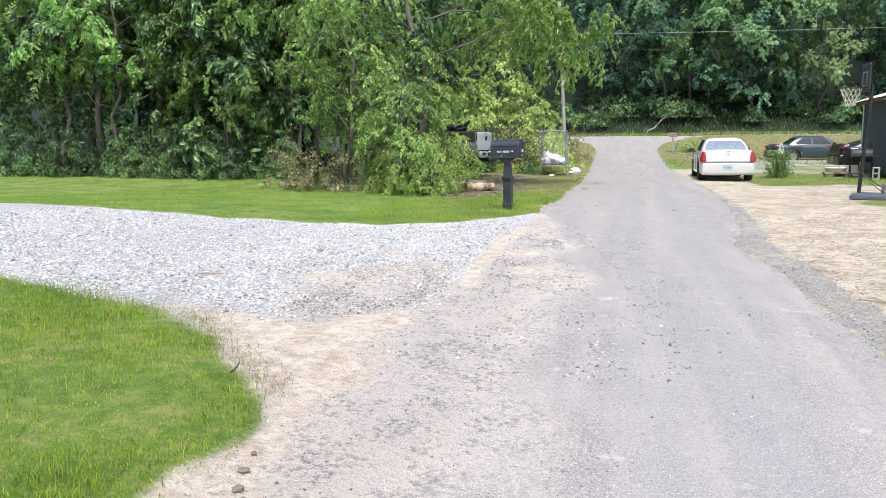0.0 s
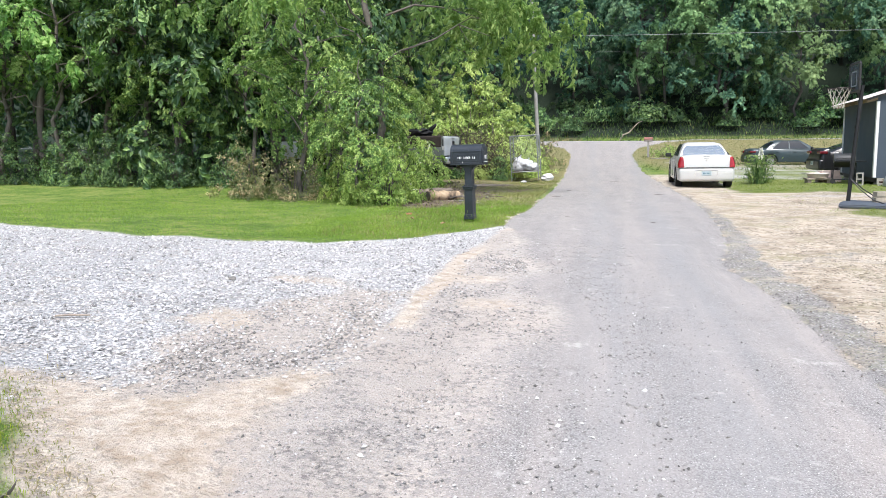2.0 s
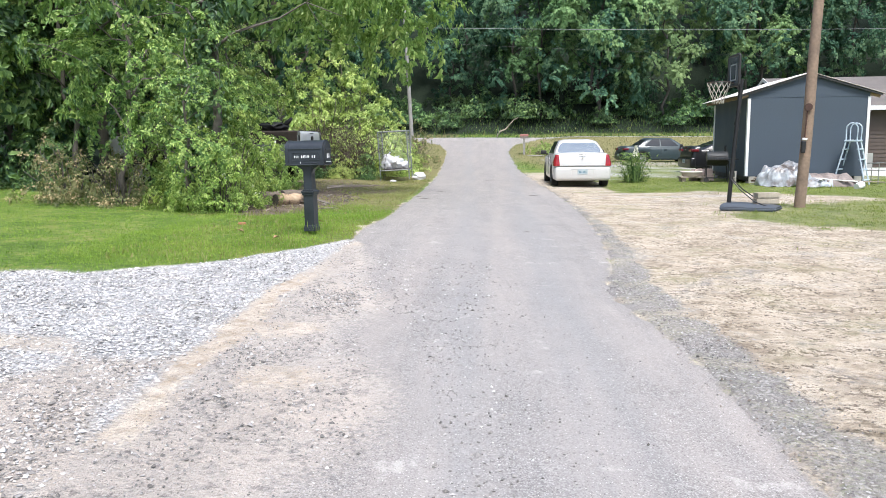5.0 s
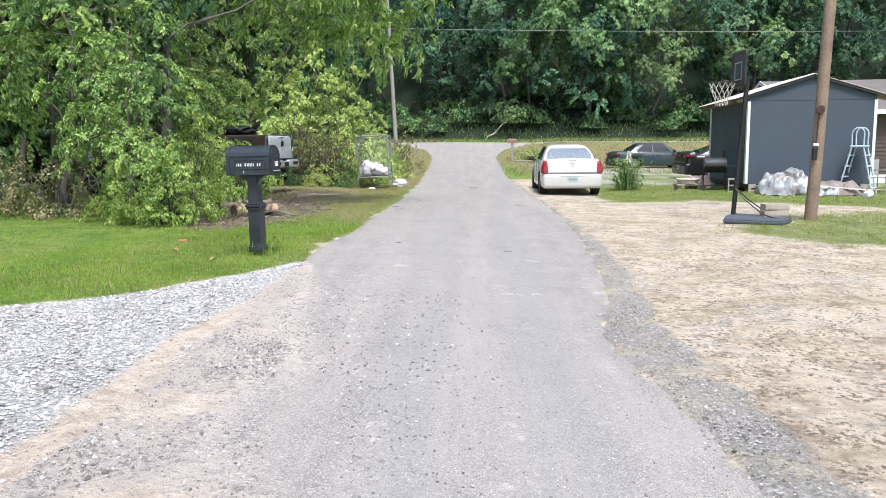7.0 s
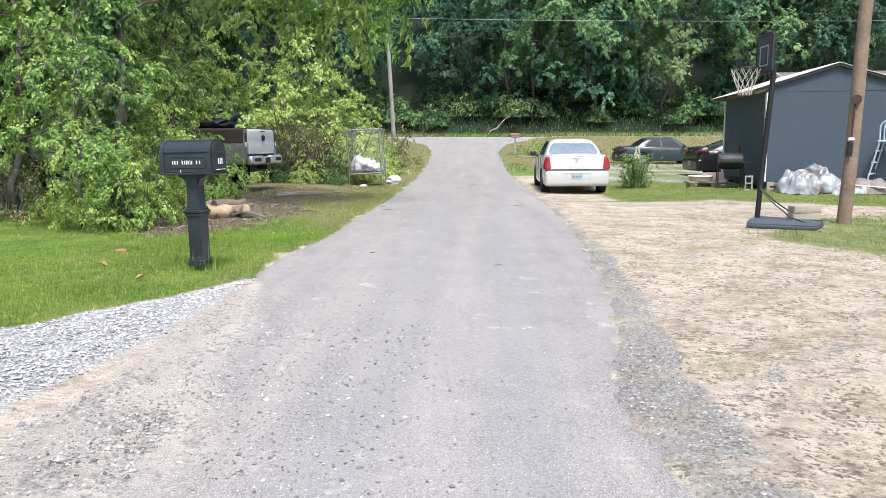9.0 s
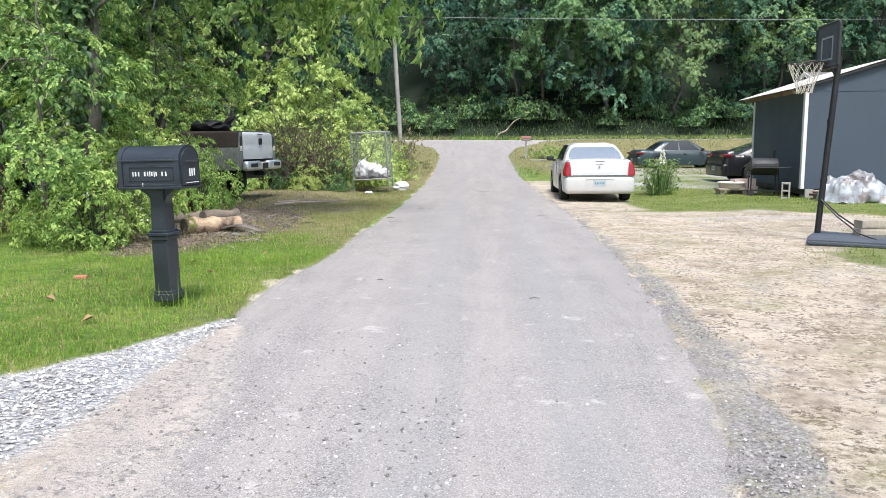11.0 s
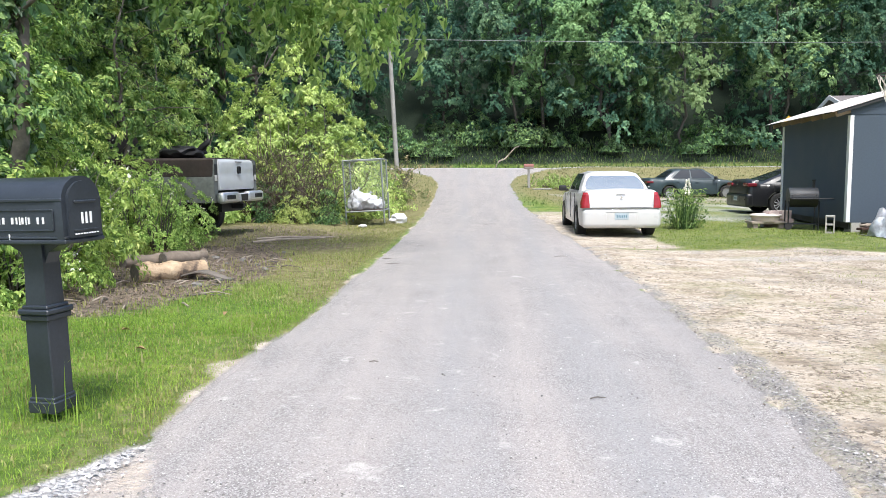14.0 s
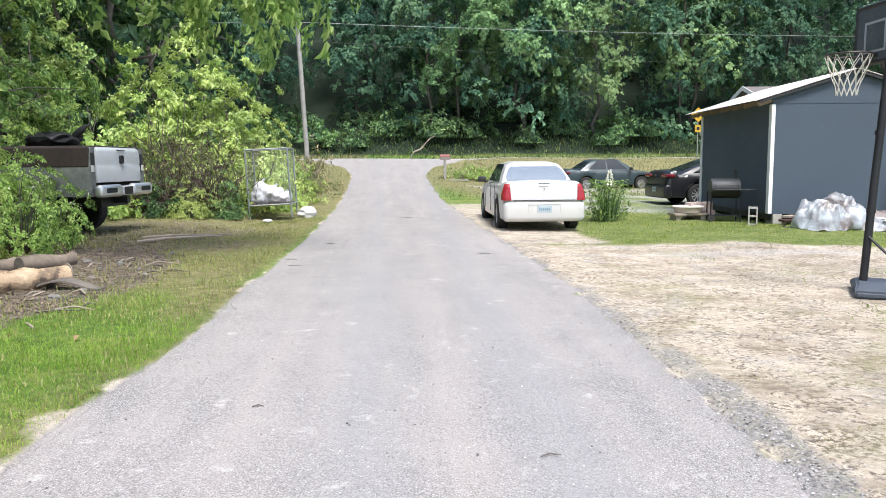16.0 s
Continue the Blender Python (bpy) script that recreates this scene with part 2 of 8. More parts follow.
def inside(x, y, pts):
    """How deep a place lies inside a polygon, in metres; negative outside."""
    x, y = np.asarray(x, float), np.asarray(y, float)
    best, odd = 0 * x + 1e9, np.zeros(np.shape(x), bool)
    for (ax, ay), (bx, by) in zip(pts, pts[1:] + pts[:1]):
        dx, dy = bx - ax, by - ay
        f = np.clip(((x - ax) * dx + (y - ay) * dy) / (dx * dx + dy * dy), 0, 1)
        best = np.minimum(best, np.hypot(x - ax - f * dx, y - ay - f * dy))
        odd = odd ^ (((ay > y) != (by > y)) & (x < ax + (y - ay) * dx / (dy if dy else 1e-9)))
    return np.where(odd, best, -best)


CORNER = [(-3.5, 5.2), (-2.8, 5.33), (-2.46, 5.08), (-1.97, 5.34), (-1.72, 5.75), (-1.64, 5.5), (-1.7, 5.0), (-1.58, 4.4), (-1.48, 4.1), (-1.58, 3.4), (-1.46, 2.7), (-1.4, 1.5), (-1.75, 1.5), (-1.75, 3.4), (-2.1, 4.0), (-2.55, 4.5), (-3.2, 4.95)]
TRODDEN = [(-2.95, 6.15), (-2.75, 5.4), (-2.3, 5.2), (-1.95, 5.42), (-1.6, 6.2), (-1.62, 8.3), (-2.2, 8.1), (-2.6, 7.3)]
EDGE_SAND = [(-1.80, 15.62), (-1.56, 15.86), (-1.46, 15.6), (-1.46, 14.75), (-1.58, 14.72), (-1.66, 15.2)]
THIN_GRASS = [(4.8, 17.6), (5.4, 16.3), (6.5, 15.5), (9.0, 15.3), (14.0, 16.5), (14.0, 22.2), (8.7, 21.4), (7.0, 21.1), (6.2, 19.9), (5.2, 18.4)]


def zones(x, y):
    """How far a place is lawn, pale gravel, tan dirt, dark soil, grit or asphalt, each 0 to 1."""
    n1, n2 = wave_noise(x, y, 2.2, 3), wave_noise(x, y, 7.0, 5)
    n3 = wave_noise(x, y, 15.0, 6)
    j = 0.10 * n1 + 0.06 * n2 + 0.025 * n3
    soft = lambda d, w: smoothstep(0.5 + d / w)
    disc = lambda cx, cy, rx, ry, w: soft(1 - ((x - cx + 0.4 * rx * n1) / rx) ** 2 - ((y - cy + 0.3 * ry * n2) / ry) ** 2 + 0.35 * n2 + 0.2 * n3, w)
    left, right = lane_left(y), lane_right(y)
    # asphalt, worn away gradually towards the drive's mouth
    al = np.interp(y, [2, 4, 6, 8, 10, 12, 13.4, 14.2], [-0.7, -0.6, -0.45, -0.5, -0.7, -1.0, -1.2, -1.52])
    al = np.where(y < 14.2, al, left)
    fade = np.interp(y, [12.0, 14.2], [0.8, 0.08])
    asphalt = soft(x - al + fade * 0.35 * n1, fade) * soft(right - x + 0.06 * n2 + 0.03 * n3, 0.18) * (y < 58)
    drive = soft(drive_far(x) + j - y, 0.22) * soft(y - drive_near(x) + j, 0.4) * soft(0.9 - x + j, 0.8)
    # right-hand yard of bare dirt
    yard = soft(x - right + 0.1 + 0.5 * j, 0.25) * soft(24.6 + 0.3 * n1 - y - 0.45 * np.maximum(x - 5, 0), 0.9) * soft(np.interp(y, [8, 16, 20, 24], [14, 13.5, 12.5, 8.5]) + 1.0 * n1 - x, 3.0)
    apron = soft(x - 1.9, 0.3) * soft(4.3 + 0.3 * n1 - x, 0.8) * soft(y - 24.5, 1.0) * soft(37 + n1 - y, 5.0)
    pad = soft(x - 4.5 + n1, 2) * soft(y - 31.0 + 0.4 * n1, 1.5) * soft(45.5 + 0.5 * n1 - y, 2) * soft(24 - x, 3)
    edge_l = np.maximum(0.68 * soft(inside(x, y, EDGE_SAND) - 0.01 + 0.06 * n2 + 0.04 * n3, 0.16), 0.75 * soft(0.03 + 0.06 * n2 + 0.05 * n1 + 0.02 * n3 - np.abs(x - left - 0.02), 0.09)) * (y > 14.2) * (y < 52)
    corner = soft(inside(x, y, CORNER) + 0.08 * n1 + 0.07 * n2 + 0.03 * n3, 0.3)
    track = np.interp(y, [6.9, 7.4, 8.1, 8.6, 9.5, 10.4, 10.8, 12.0, 13.2, 14.0], [-1.46, -1.48, -1.55, -1.52, -1.54, -1.60, -1.54, -1.48, -1.43, -1.36])
    strip = soft(np.interp(y, [7.4, 10.5, 13.5], [0.12, 0.13, 0.09]) + 0.03 * n1 + 0.02 * n2 + 0.015 * n3 - np.abs(x - track), 0.12) * soft(y - 6.95, 0.3) * np.interp(y, [10.9, 12.0, 14.1], [1.0, 0.35, 0.0])
    trodden = soft(inside(x, y, TRODDEN) + 0.12 * n1 + 0.08 * n2, 0.35)
    worn = 0.8 * np.maximum.reduce([0.8 * disc(-2.75, 8.35, 0.42, 0.2, 1.2), disc(-2.78, 6.7, 0.36, 0.34, 0.9), disc(-1.12, 9.06, 0.34, 0.24, 0.7), disc(-1.3, 13.72, 0.17, 0.26, 0.9), disc(-0.95, 8.0, 0.3, 0.2, 1.2)])
    soil = soft(1 - ((x + 3.75) / 1.15) ** 2 - ((y - 20.6) / 3.2) ** 2 + 0.25 * n1 + 0.15 * n2, 0.5)
    soil = np.maximum(soil, 0.5 * soft(1 - ((x + 4.2) / 2.2) ** 2 - ((y - 26.0) / 3.0) ** 2 + 0.3 * n1, 0.6))
    bare = np.maximum.reduce([corner, strip, worn])
    tan = np.clip(np.maximum.reduce([yard, 0.9 * apron, edge_l, bare]), 0, 1)
    stony = soft(y - np.interp(x, [-3.4, -2.6, -2.2, -1.4], [3.6, 5.0, 5.6, 5.9]) + j, 0.35)
    gravel = np.clip(np.maximum(drive * stony * (1 - 0.95 * bare), 0.15 * apron), 0, 1)
    gravel = np.maximum.reduce([gravel, 0.62 * pad * (0.6 + 0.5 * n1), 0.4 * disc(6.1, 22.9, 1.9, 0.4, 1.0) * yard])
    outer = np.interp(y, [5, 8.6, 9.6, 10.4, 11.4, 12, 14, 16, 20, 24], [2.2, 2.14, 2.05, 2.06, 2.03, 2.14, 2.24, 2.27, 2.4, 2.5])
    verge = soft(x - right + 0.03 + 0.04 * n2, 0.12) * soft(outer - x + 0.07 * n1 + 0.05 * n2 + 0.03 * n3, 0.14) * np.interp(y, [6, 16, 22, 26], [1.0, 0.9, 0.5, 0.15]) * np.clip(0.85 + 0.25 * n2 + 0.15 * n3, 0, 1)
    mouth = soft(x + 1.5 + 0.07 * n1 + 0.05 * n2, 0.16) * soft(13.9 - y + 0.2 * n1, 0.5) * (x < 1.2) * (1 - bare)
    grit = np.clip(np.maximum.reduce([verge, mouth, 0.8 * drive * (1 - stony) * (1 - bare) * (x > -2.6), 0.85 * drive * trodden * (1 - bare)]), 0, 1)
    lawn = np.clip(1 - np.maximum.reduce([tan, drive, 0.6 * pad, 0.85 * soil, apron, mouth, asphalt]), 0, 1)
    lawn = lawn * (1 - soft(0.4 - np.abs(x - right - 0.15), 0.3) * (y < 25))
    tan = np.maximum(tan, 0.95 * drive)
    # thin grass in the dirt yard
    patch = soft(inside(x, y, THIN_GRASS) + 0.35 * n1 + 0.25 * n2 + 0.12 * n3, 0.9) * soft(21.6 - y + 0.4 * n1 + 2.0 * np.maximum(x - 8.2, 0), 0.8)
    lawn = np.maximum(lawn, yard * patch * np.clip(0.8 + 0.3 * n1 + 0.3 * n2, 0, 1))
    tan = tan * (1 - 0.62 * patch * (x > 3))
    lawn = np.maximum(lawn, 0.5 * yard * smoothstep((n1 + 0.6 * n2 - 0.45) / 1.2) * smoothstep((x - 2.9) / 3))
    return lawn, gravel * (1 - 0.95 * grit), tan * (1 - 0.6 * grit * (x > 0)), soil, grit, asphalt * (1 - strip)


def spaced(parts):
    return np.unique(np.round(np.concatenate([np.arange(a, b, s) for a, b, s in parts]), 4))


gx = spaced([(-320, -80, 30), (-80, -30, 5), (-30, -10, 1), (-10, -4, 0.15), (-4, 3.2, 0.06), (3.2, 10, 0.15), (10, 30, 0.8), (30, 80, 5), (80, 321, 30)])
gy = spaced([(-60, -6, 6), (-6, 0, 1), (0, 16.5, 0.08), (16.5, 27, 0.2), (27, 66, 0.6), (66, 110, 3), (110, 331, 20)])
GX, GY = np.meshgrid(gx, gy)
GZ = ground_z(GX, GY)
near = (np.abs(GX) < 12) & (GY > -4) & (GY < 45)
lawn_m, gravel_m, tan_m, soil_m, grit_m, asphalt_m = zones(GX, GY)
GZ = GZ + near * (0.012 * wave_noise(GX, GY, 1.3, 11) + 0.006 * wave_noise(GX, GY, 6, 12) + 0.02 * lawn_m * (0.5 + 0.5 * wave_noise(GX, GY, 3, 13)))
under = smoothstep((GX - lane_left(GY) + 0.05 - 0.35 * smoothstep((13.4 - GY) / 1.5)) / 0.12) * smoothstep((lane_right(GY) + 0.05 - GX) / 0.12) * (GY < 57) * (GY > -8)
GZ = GZ - 0.035 * under - 0.06 * ((GY > 56.6) & (GY < 63.4))
ny, nx = GX.shape
ids = np.arange(nx * ny).reshape(ny, nx)
quads = np.stack([ids[:-1, :-1], ids[:-1, 1:], ids[1:, 1:], ids[1:, :-1]], -1).reshape(-1, 4)


def ground_material():
    n = Net("ground_soil_grass_gravel")
    at = n.where()
    fine, mid, wide = n.noise(at, 60, 4), n.noise(at, 9, 4), n.noise(at, 1.6, 4)
    crumb, streak = n.noise(at, 22, 6, 0.75), n.noise(at, 4.5, 5, 0.7)
    cell, chip = n.cells(at, 42), n.cells(at, 135)
    edge = n.math("ADD", n.math("MULTIPLY", n.math("SUBTRACT", fine, 0.5), 0.7), n.math("MULTIPLY", n.math("SUBTRACT", crumb, 0.5), 0.8))
    cut = lambda name: n.grey(n.math("ADD", n.attr(name), edge), 0.32, 0.68)
    both = n.math("ADD", n.math("MULTIPLY", mid, 0.5), n.math("MULTIPLY", wide, 0.5))
    # turf
    turf = n.ramp(both, [(0.37, (0.07, 0.13, 0.022)), (0.5, (0.13, 0.215, 0.036)), (0.62, (0.25, 0.265, 0.08))])
    turf = n.mix(n.grey(fine, 0.4, 0.7, 0, 0.45), turf, (0.11, 0.115, 0.035))
    dry = n.ramp(mid, [(0.3, (0.13, 0.11, 0.05)), (0.55, (0.22, 0.19, 0.095)), (0.75, (0.32, 0.27, 0.17))])
    turf = n.mix(n.grey(n.math("ADD", n.attr("dry"), edge), 0.3, 0.8, 0, 0.85), turf, dry)
    # pale limestone
    stone = n.ramp(cell.outputs["Color"], [(0.1, (0.34, 0.334, 0.332)), (0.5, (0.48, 0.472, 0.468)), (0.9, (0.63, 0.622, 0.615))])
    stone = n.mix(n.grey(cell.outputs["Distance"], 0.46, 0.78, 0, 0.6), stone, (0.28, 0.265, 0.255))
    stone = n.mix(n.grey(streak, 0.52, 0.68, 0, 0.55), stone, (0.41, 0.355, 0.29))
    # tan dirt of the yard: pale sand, brown crumbs, dark streaks, thin olive growth, stony places
    dirt = n.ramp(both, [(0.35, (0.28, 0.226, 0.17)), (0.43, (0.44, 0.365, 0.28)), (0.50, (0.555, 0.472, 0.37)), (0.62, (0.64, 0.56, 0.455))])
    pebble = n.cells(at, 45)
    dirt = n.mix(n.math("MULTIPLY", n.math("LESS_THAN", pebble.outputs["Distance"], 0.2), n.grey(wide, 0.45, 0.65)), dirt, (0.34, 0.31, 0.28))
    dirt = n.mix(n.grey(fine, 0.52, 0.72, 0, 0.5), dirt, (0.27, 0.205, 0.135))
    dirt = n.mix(n.math("MULTIPLY", n.grey(crumb, 0.50, 0.56), n.grey(streak, 0.45, 0.53, 0.08, 1.0)), dirt, (0.165, 0.13, 0.095))
    dirt = n.mix(n.grey(n.noise(at, 2.3, 6, 0.7), 0.54, 0.64, 0, 0.35), dirt, (0.30, 0.25, 0.205))
    dirt = n.mix(n.math("MULTIPLY", n.grey(n.noise(at, 0.75, 6, 0.72), 0.52, 0.64, 0, 0.75), n.grey(crumb, 0.42, 0.55, 0.2, 1.0)), dirt, n.ramp(fine, [(0.4, (0.19, 0.185, 0.085)), (0.6, (0.34, 0.315, 0.17))]))
    dirt = n.mix(n.math("MULTIPLY", n.grey(n.noise(at, 1.1, 6, 0.75), 0.54, 0.64, 0, 0.75), n.grey(crumb, 0.4, 0.52)), dirt, n.ramp(pebble.outputs["Color"], [(0.2, (0.22, 0.205, 0.19)), (0.8, (0.46, 0.43, 0.40))]))
    flatten = n.t.nodes.new("ShaderNodeVectorMath")
    flatten.operation = "MULTIPLY"
    n.link(at, flatten.inputs[0])
    flatten.inputs[1].default_value = (0.9, 1.6, 1.0)
    drift, lump = n.noise(flatten.outputs[0], 2.2, 7, 0.72), n.noise(flatten.outputs[0], 9.0, 6, 0.75)
    dirt = n.mix(n.math("MULTIPLY", n.grey(drift, 0.51, 0.58, 0.04, 0.72), n.grey(lump, 0.5, 0.57)), dirt, n.ramp(fine, [(0.35, (0.10, 0.08, 0.055)), (0.65, (0.25, 0.20, 0.14))]))
    sand = n.ramp(n.math("ADD", n.math("MULTIPLY", mid, 0.5), n.math("MULTIPLY", streak, 0.5)), [(0.35, (0.40, 0.32, 0.24)), (0.5, (0.54, 0.46, 0.378)), (0.65, (0.63, 0.558, 0.472))])
    sand = n.mix(n.grey(fine, 0.5, 0.7, 0, 0.4), sand, (0.33, 0.26, 0.19))
    sand = n.mix(n.math("MULTIPLY", n.grey(crumb, 0.54, 0.6), 0.55), sand, (0.27, 0.23, 0.19))
    place = n.t.nodes.new("ShaderNodeSeparateXYZ")
    n.link(at, place.inputs[0])
    dirt = n.mix(n.grey(place.outputs[0], -0.2, 0.4, 1, 0), dirt, sand)
    soil = n.ramp(mid, [(0.3, (0.075, 0.058, 0.042)), (0.5, (0.15, 0.122, 0.092)), (0.7, (0.27, 0.225, 0.175))])
    # near-black green: the shade under the trees is put into the ground colour
    woods_shade = n.ramp(mid, [(0.3, (0.01, 0.02, 0.012)), (0.7, (0.024, 0.034, 0.02))])
    # grit: grey and pinkish chips trodden together
    grit = n.ramp(chip.outputs["Color"], [(0.05, (0.16, 0.148, 0.14)), (0.22, (0.33, 0.305, 0.285)), (0.75, (0.46, 0.427, 0.40)), (0.97, (0.60, 0.585, 0.57))])
    grit = n.mix(n.grey(n.noise(at, 0.9, 4), 0.3, 0.7, 0.25, 0.8), grit, (0.52, 0.45, 0.388))
    grit = n.mix(n.math("MULTIPLY", n.grey(streak, 0.45, 0.55, 0.12, 1.0), n.grey(crumb, 0.47, 0.55, 0, 0.72)), grit, n.ramp(cell.outputs["Color"], [(0.2, (0.11, 0.103, 0.098)), (0.8, (0.32, 0.30, 0.285))]))
    grit = n.mix(n.grey(place.outputs[0], 0.9, 1.5, 0, 0.58), grit, n.ramp(n.cells(at, 62).outputs["Color"], [(0.1, (0.075, 0.072, 0.07)), (0.45, (0.20, 0.192, 0.186)), (0.75, (0.33, 0.318, 0.31)), (0.97, (0.62, 0.605, 0.59))]))
    # asphalt: worn grey stones, bluish wheel tracks, pinkish dust lying in long streaks, pale scuffs
    stretch = n.t.nodes.new("ShaderNodeVectorMath")
    stretch.operation = "MULTIPLY"
    n.link(at, stretch.inputs[0])
    stretch.inputs[1].default_value = (2.6, 0.22, 1.0)
    long = n.noise(stretch.outputs[0], 1.0, 5, 0.6)
    road = n.ramp(chip.outputs["Color"], [(0.06, (0.115, 0.108, 0.104)), (0.5, (0.242, 0.228, 0.219)), (0.96, (0.43, 0.41, 0.396))])
    road = n.mix(n.grey(chip.outputs["Distance"], 0.35, 0.8, 0, 0.5), road, (0.19, 0.178, 0.17))
    road = n.mix(n.grey(wide, 0.35, 0.7, 0, 0.45), road, (0.33, 0.303, 0.286))
    road = n.mix(n.math("MULTIPLY", n.grey(long, 0.42, 0.7, 0, 0.55), n.grey(place.outputs[1], 10.0, 15.0, 1.0, 0.65)), road, (0.40, 0.352, 0.32))
    road = n.mix(n.math("MULTIPLY", n.attr("wheel"), n.grey(long, 0.3, 0.65, 0.85, 0.35)), road, n.mix(n.grey(fine, 0.4, 0.6), (0.223, 0.22, 0.22), (0.285, 0.278, 0.275)))
    road = n.mix(n.math("MULTIPLY", n.grey(n.noise(at, 4.6, 3, 0.5), 0.645, 0.72, 0, 0.6), n.grey(crumb, 0.4, 0.55)), road, (0.47, 0.44, 0.415))
    road = n.mix(n.math("MULTIPLY", n.grey(n.noise(at, 5.0, 3, 0.6), 0.66, 0.72, 0, 0.5), n.grey(crumb, 0.45, 0.55)), road, (0.17, 0.16, 0.155))
    speck = n.cells(at, 75)
    dot = n.math("LESS_THAN", speck.outputs["Distance"], 0.24)
    tone = n.t.nodes.new("ShaderNodeSeparateColor")
    n.link(speck.outputs["Color"], tone.inputs[0])
    road = n.mix(n.math("MULTIPLY", dot, n.grey(tone.outputs[0], 0.72, 0.8, 0, 0.85)), road, (0.52, 0.50, 0.48))
    road = n.mix(n.math("MULTIPLY", dot, n.grey(tone.outputs[0], 0.3, 0.22, 0, 0.8)), road, (0.10, 0.095, 0.09))
    c = n.mix(cut("soil"), turf, soil)
    blend = lambda name: n.grey(n.math("ADD", n.attr(name), edge), 0.1, 0.9)
    c = n.mix(cut("tan"), c, dirt)
    c = n.mix(blend("gravel"), c, stone)
    c = n.mix(blend("grit"), c, grit)
    c = n.mix(n.grey(n.math("ADD", n.attr("asphalt"), n.math("MULTIPLY", edge, 0.8)), 0.25, 0.75), c, road)
    c = n.mix(cut("woods_shade"), c, woods_shade)
    thin = n.math("MULTIPLY", cut("lawn"), n.attr("tan"))
    c = n.mix(n.math("MULTIPLY", thin, 0.8), c, turf)
    n.color(c)
    n.b.inputs["Roughness"].default_value = 0.93
    n.b.inputs["Specular IOR Level"].default_value = 0.2
    loose = n.math("SUBTRACT", 1.0, n.attr("asphalt"))
    h = n.math("ADD", n.math("MULTIPLY", fine, 0.4), n.math("MULTIPLY", n.math("MULTIPLY", cell.outputs["Distance"], -1.0), n.attr("gravel")))
    h = n.math("MULTIPLY", n.math("ADD", h, n.math("ADD", mid, crumb)), n.grey(loose, 0, 1, 0.06, 1.0))
    n.bump(n.math("ADD", h, n.math("MULTIPLY", n.math("ADD", n.math("MULTIPLY", chip.outputs["Distance"], -0.6), fine), 0.12)), 1.0, 0.03)
    return n.m


GROUND = ground_material()


def add_mask(me, name, values):
    a = me.attributes.new(name, "FLOAT", "POINT")
    a.data.foreach_set("value", np.asarray(values, np.float32).ravel())


# where that painted shade lies: the hillside and the left wood
woods_shade_m = np.clip(smoothstep((GY - 64.2) / 2.0) + smoothstep((-GX - 9) / 3) * smoothstep((GY - 23 + 0.2 * GX) / 3), 0, 1)
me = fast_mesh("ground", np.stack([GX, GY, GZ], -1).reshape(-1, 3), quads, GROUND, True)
for key, values in (("lawn", lawn_m), ("gravel", gravel_m), ("tan", tan_m), ("soil", soil_m), ("woods_shade", woods_shade_m), ("grit", grit_m), ("dry", np.clip(smoothstep((GY - 38) / 10) * smoothstep((64.5 - GY) / 1.5) * np.where(GX < 0, 0.35, 0.75) + 0.5 * smoothstep((GX - 2) / 2) + 0.55 * smoothstep((GX + 2.2) / 0.5) * (GX < -1) * smoothstep((GY - 12.5) / 1) * (GY < 20) + 0.9 * smoothstep((GY - 17.5) / 3.5) * smoothstep((-GX - 1.2) / 0.5) * smoothstep((GX + 7.5) / 2), 0, 1))):
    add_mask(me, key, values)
wheel_tracks = lambda x, y: 0.75 * np.exp(-((x - 0.03 + 0.012 * (y - 16)) / 0.24) ** 2) + 0.85 * np.exp(-((x - 1.1 - 0.03 * (y - 16)) / 0.27) ** 2)
add_mask(me, "asphalt", asphalt_m)
add_mask(me, "wheel", wheel_tracks(GX, GY))
ground = tagged(new("ground", me), "mown lawn, pale gravel drive and bare tan dirt", "ground", kind="structure")


# ---- asphalt lane ----
ly = spaced([(-8, 3, 0.25), (3, 27, 0.07), (27, 57.01, 0.25)])
across = np.concatenate([np.arange(0, 0.05, 0.006), np.linspace(0.05, 0.95, 38), np.arange(0.956, 1.0001, 0.0088)])
across[-1] = 1.0
ragged = 0.02 * wave_noise(ly, 0 * ly, 9, 21) + 0.03 * wave_noise(ly, 0 * ly, 24, 22)
lf = lane_left(ly) + ragged * 0.3
rt = lane_right(ly) + 0.025 * wave_noise(ly, 0 * ly + 3, 8, 23) + 0.03 * wave_noise(ly, 0 * ly, 22, 24)
LX = lf[:, None] + (rt - lf)[:, None] * across
LY = np.repeat(ly[:, None], len(across), 1)
crown = 0.035 * (1 - (2 * across - 1) ** 2)
LZ = ground_z(LX, LY) + crown[None] * 0.7 - 0.012 + 0.006 * wave_noise(LX, LY, 1.2, 25) + 0.003 * wave_noise(LX, LY, 7, 26)
LZ[:, 0] -= 0.05
LZ[:, -1] -= 0.05
ids = np.arange(LX.size).reshape(LX.shape)
quads = np.stack([ids[:-1, :-1], ids[:-1, 1:], ids[1:, 1:], ids[1:, :-1]], -1).reshape(-1, 4)
me = fast_mesh("lane", np.stack([LX, LY, LZ], -1).reshape(-1, 3), quads, GROUND, True)
for key, values in zip(("lawn", "gravel", "tan", "soil", "grit", "asphalt"), zones(LX, LY)):
    add_mask(me, key, values)
add_mask(me, "woods_shade", 0 * LX)
add_mask(me, "dry", 0 * LX)
add_mask(me, "wheel", wheel_tracks(LX, LY))
lane = tagged(new("road", me), "narrow worn grey asphalt lane dusted with gravel", "road", kind="structure")

